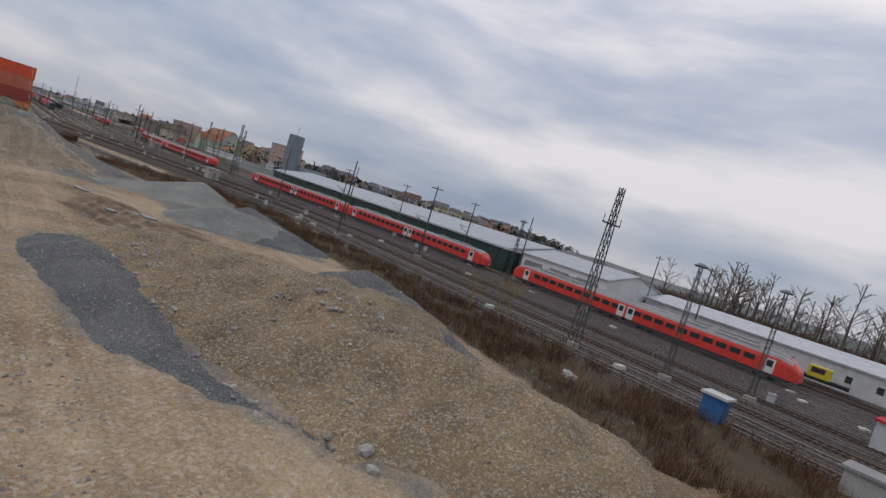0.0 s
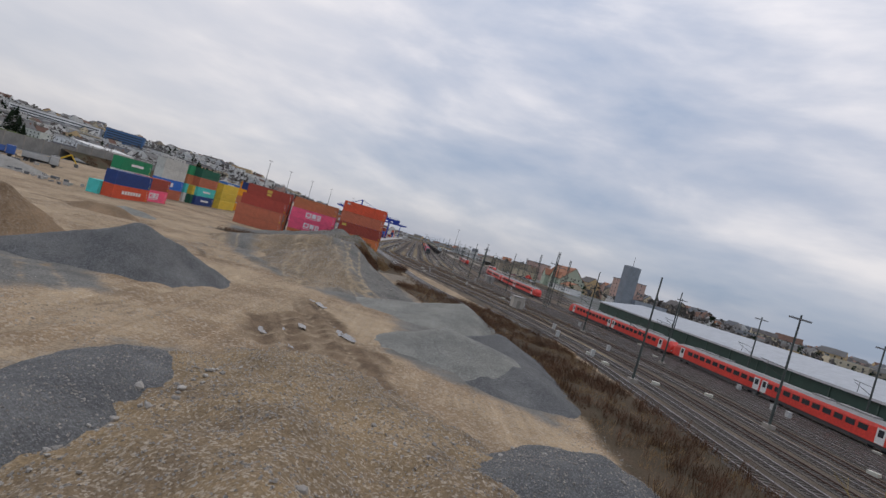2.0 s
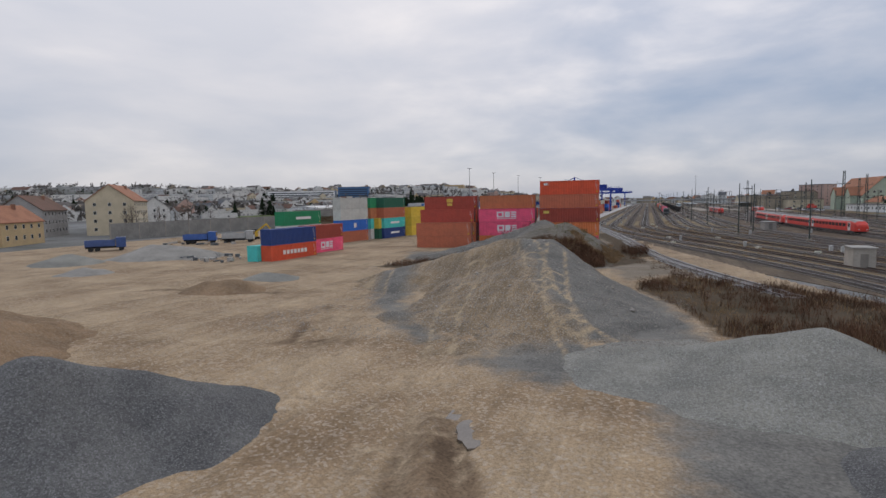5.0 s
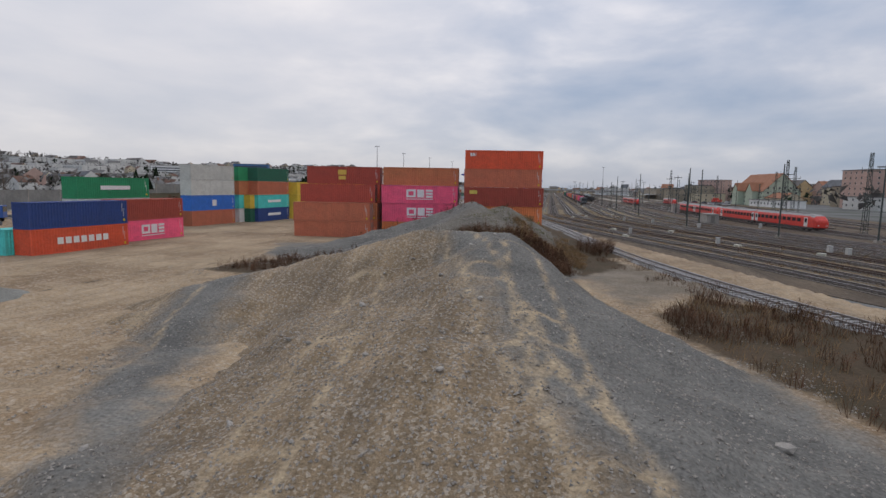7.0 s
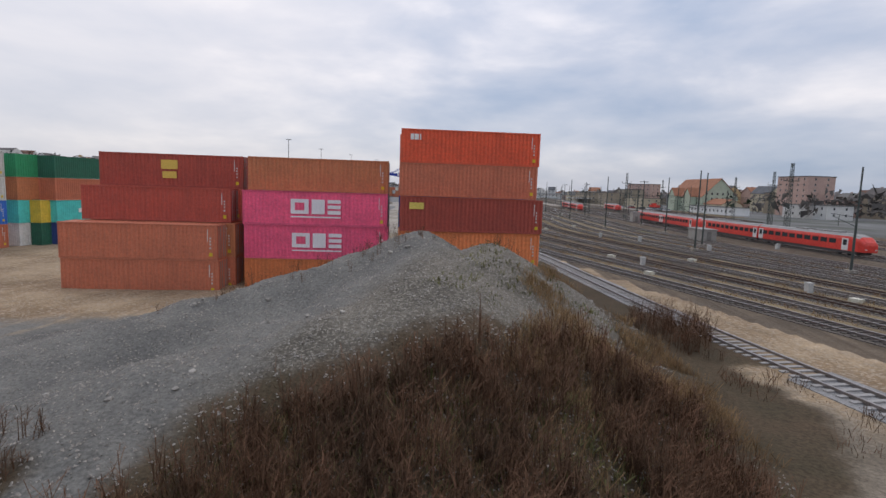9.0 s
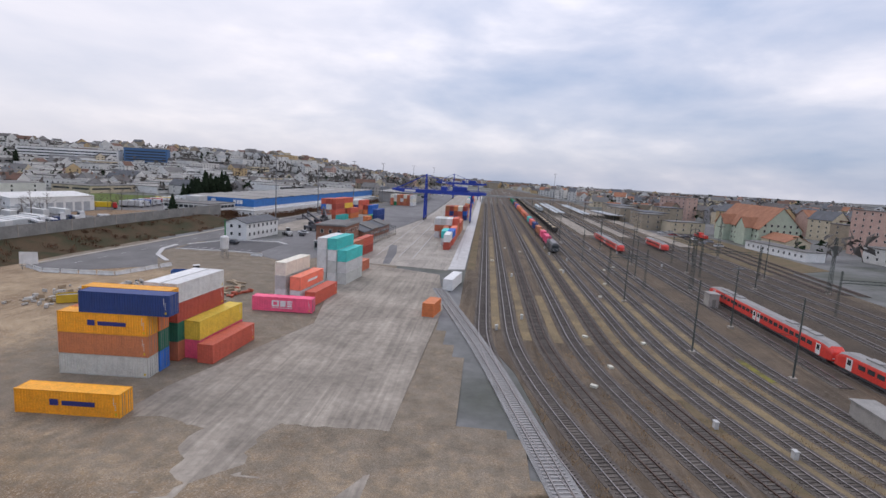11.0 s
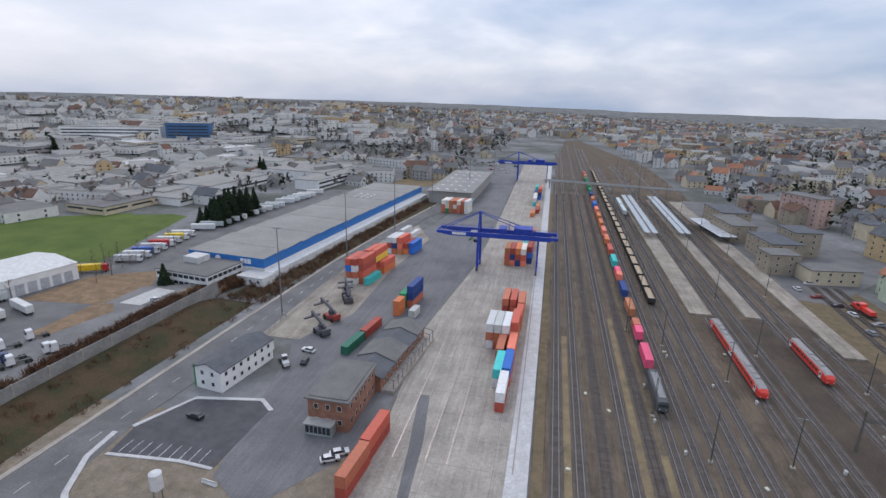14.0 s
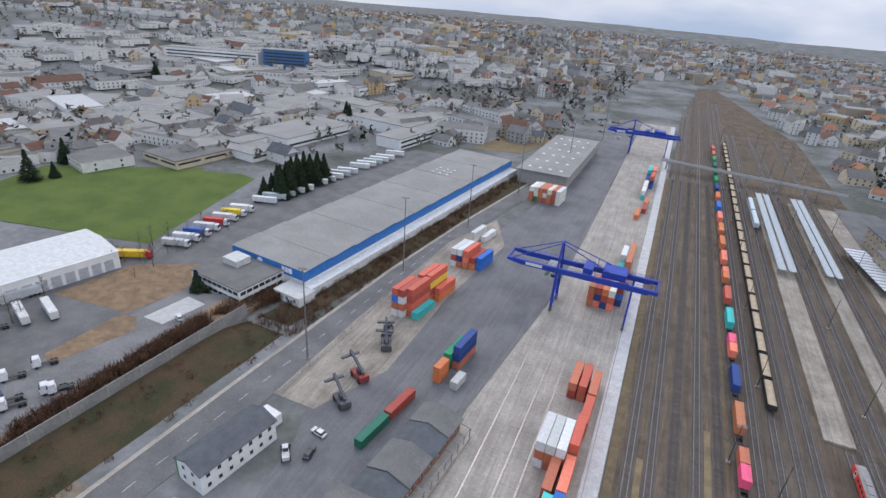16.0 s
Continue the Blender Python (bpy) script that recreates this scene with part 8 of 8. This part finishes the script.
# kerb island and car park edging
for pts in ([(-92.6, 310), (-100.5, 318), (-105.8, 329), (-106.7, 338.5), (-105.3, 338.5), (-104.6, 329.6), (-99.6, 319), (-92, 311.2)], [(-104, 341.5), (-96.6, 356.6), (-78.6, 359.8), (-73.6, 355.6), (-74.6, 354.8), (-79, 358.6), (-96.3, 355.4), (-102.9, 341)], [(-101.7, 331.5), (-84, 333), (-75.5, 332.3), (-75.5, 331.5), (-84, 332.1), (-101.9, 330.6)]):
    tagged(MB().poly(pts, -0.1, 0.3).ob("kerb", STRIP), "pale concrete kerb round the car park", "kerb", kind="structure")
b = MB()
for k in range(9):
    b.obox(-99.6 + k * 2.5, 334.6 + k * 0.1, 0.12, 0.12, 4.6, 0.02, 0)
tagged(b.ob("parking_lines", paint((0.6, 0.6, 0.6))), "white painted parking lines", "marking", kind="structure")
b = MB()
for k in range(26):
    y = 300 + k * 9
    b.obox(-111 + (y - 300) * 0.05, y, 0.1, 0.14, 3.5, 0.02, -3)
tagged(b.ob("lane_marks", paint((0.55, 0.55, 0.55))), "white dashed centre line on the road", "marking", kind="structure")
# fence posts along the road
FP = MB().box(-0.04, -0.04, 0, 0.04, 0.04, 1.8).mesh("post", STEEL)
FN = MB().box(-0.02, 0, 0.2, 0.02, 4, 0.26).box(-0.02, 0, 1.5, 0.02, 4, 1.56).box(-0.02, 0, 0.85, 0.02, 4, 0.9).mesh("rail", STEEL)
fen = thing("fence", pose(0, 0, 0.1), "thin grey metal fence along the access road", "fence")
for k in range(52):
    y = 390 + k * 4
    x = -98.2 + sstep(470, 650, y) * 20
    share("post", FP, fen, pose(x, y, 0))
    share("rail", FN, fen, pose(x, y, 0, 0, 0, -math.degrees(math.atan((sstep(470, 650, y + 4) - sstep(470, 650, y)) * 5))))
# stacked timber and rubble near the orange containers
random.seed(8)
PAL = [paint((0.36, 0.28, 0.19), 0.9), paint((0.45, 0.43, 0.40), 0.9), paint((0.42, 0.09, 0.05), 0.8), paint((0.13, 0.14, 0.15), 0.8)]


def blocks(x0, y0, x1, y1, n, kinds, name, label, cat, lo=0.3, hi=1.8):
    for k in range(n):
        a, b2, c = random.uniform(lo, hi), random.uniform(0.2, 0.8), random.uniform(0.15, 0.7)
        o = MB().obox(0, 0, 0, a, b2, c).ob(name, PAL[random.choice(kinds)])
        o.matrix_basis = pose(random.uniform(x0, x1), random.uniform(y0, y1), 0.18, 0, random.uniform(-5, 5), random.uniform(0, 180))
        tagged(o, label, cat, label)


blocks(-94, 258, -84, 276, 46, (1, 1, 0), "concrete_block", "pale broken concrete block on the ground", "block")
blocks(-84, 277, -76, 285, 40, (3, 1, 1), "scrap_piece", "dark grey scrap piece in a heap", "scrap")
blocks(-66, 272, -57, 290, 30, (0, 0, 0), "timber_beam", "weathered timber beam on the ground", "timber", 1.5, 5.0)
blocks(-62, 276, -54, 284, 14, (2, 2), "red_block", "red painted block with a white top", "block", 1.0, 2.0)
blocks(-106, 158, -84, 180, 40, (1, 0, 3), "debris_piece", "grey debris piece on the building ground", "debris", 0.6, 2.6)
blocks(-66, 126, -52, 136, 24, (3, 1), "debris_piece", "grey debris piece on the building ground", "debris", 0.5, 1.6)
# signal hut, relay huts and small yard furniture
def hut(x, y, w, l, h, c, rc, label, rz=0):
    t = thing("relay_hut", pose(x, y, 0.05, 0, 0, rz), label, "hut", "relay huts")
    MB().box(-w / 2, -l / 2, -0.2, w / 2, l / 2, h).ob("wall", paint(c, 0.8), t)
    MB().box(-w / 2 - 0.2, -l / 2 - 0.2, h, w / 2 + 0.2, l / 2 + 0.2, h + 0.2).ob("roof", paint(rc, 0.8), t)
    MB().box(-0.45, -l / 2 - 0.05, 0.05, 0.45, -l / 2 + 0.01, 2.0).ob("door", paint(tuple(v * 0.6 for v in c)), t)


hut(44.5, 142, 2.6, 3.6, 2.7, (0.46, 0.42, 0.36), (0.36, 0.34, 0.31), "beige concrete relay hut beside the tracks")
hut(50.5, 236, 3.0, 7.0, 2.3, (0.34, 0.32, 0.29), (0.30, 0.29, 0.27), "low concrete hut beside the tracks")
hut(56.3, 303, 2.4, 3.2, 3.2, (0.40, 0.37, 0.33), (0.34, 0.32, 0.30), "beige concrete relay hut beside the tracks")
hut(45.0, 14.5, 1.6, 1.6, 2.0, (0.04, 0.14, 0.34), (0.55, 0.55, 0.52), "small blue cabin with a pale lid")
hut(43.5, 4.5, 2.2, 2.2, 1.6, (0.42, 0.40, 0.37), (0.30, 0.29, 0.27), "grey concrete shaft filled with rubble")
hut(66, 4, 3.2, 7, 2.6, (0.55, 0.55, 0.54), (0.5, 0.03, 0.03), "grey shed with a red roof edge beside the tracks")
t = thing("track_vehicle", pose(101, 19, 0.2, 0, 0, 10), "small yellow track maintenance vehicle", "vehicle")
MB().box(-1.2, -3, 0.8, 1.2, 3, 1.3).ob("chassis", BLACK, t)
MB().box(-1.1, -0.5, 1.3, 1.1, 2.6, 3.0).ob("cab", paint((0.68, 0.52, 0.03)), t)
MB().box(-1.13, 0.4, 2.0, 1.13, 2.2, 2.8).ob("window", GLASS, t)
random.seed(4)
SB = MB().box(-0.25, -0.35, 0, 0.25, 0.35, 0.9).box(-0.3, -0.4, 0.9, 0.3, 0.4, 0.98).mesh("cabinet", paint((0.52, 0.52, 0.50)))
SL = MB().box(-0.35, -0.5, 0, 0.35, 0.5, 0.35).mesh("marker", paint((0.62, 0.60, 0.50)))
for k in range(70):
    y = random.uniform(-20, 420)
    f = random.randrange(0, 11)
    x = (T[f](y) + T[f + 1](y)) / 2 if abs(T[f](y) - T[f + 1](y)) > 3.6 else T[f](y) + 2.0
    if k % 2:
        tagged(share("signal_cabinet", SB, None, pose(x, y, 0.1)), "small grey signal cabinet between the tracks", "cabinet", "signal cabinets")
    else:
        tagged(share("point_motor", SL, None, pose(x, y, 0.1, 0, 0, random.uniform(0, 90))), "pale switch motor box beside the rails", "box", "switch boxes")
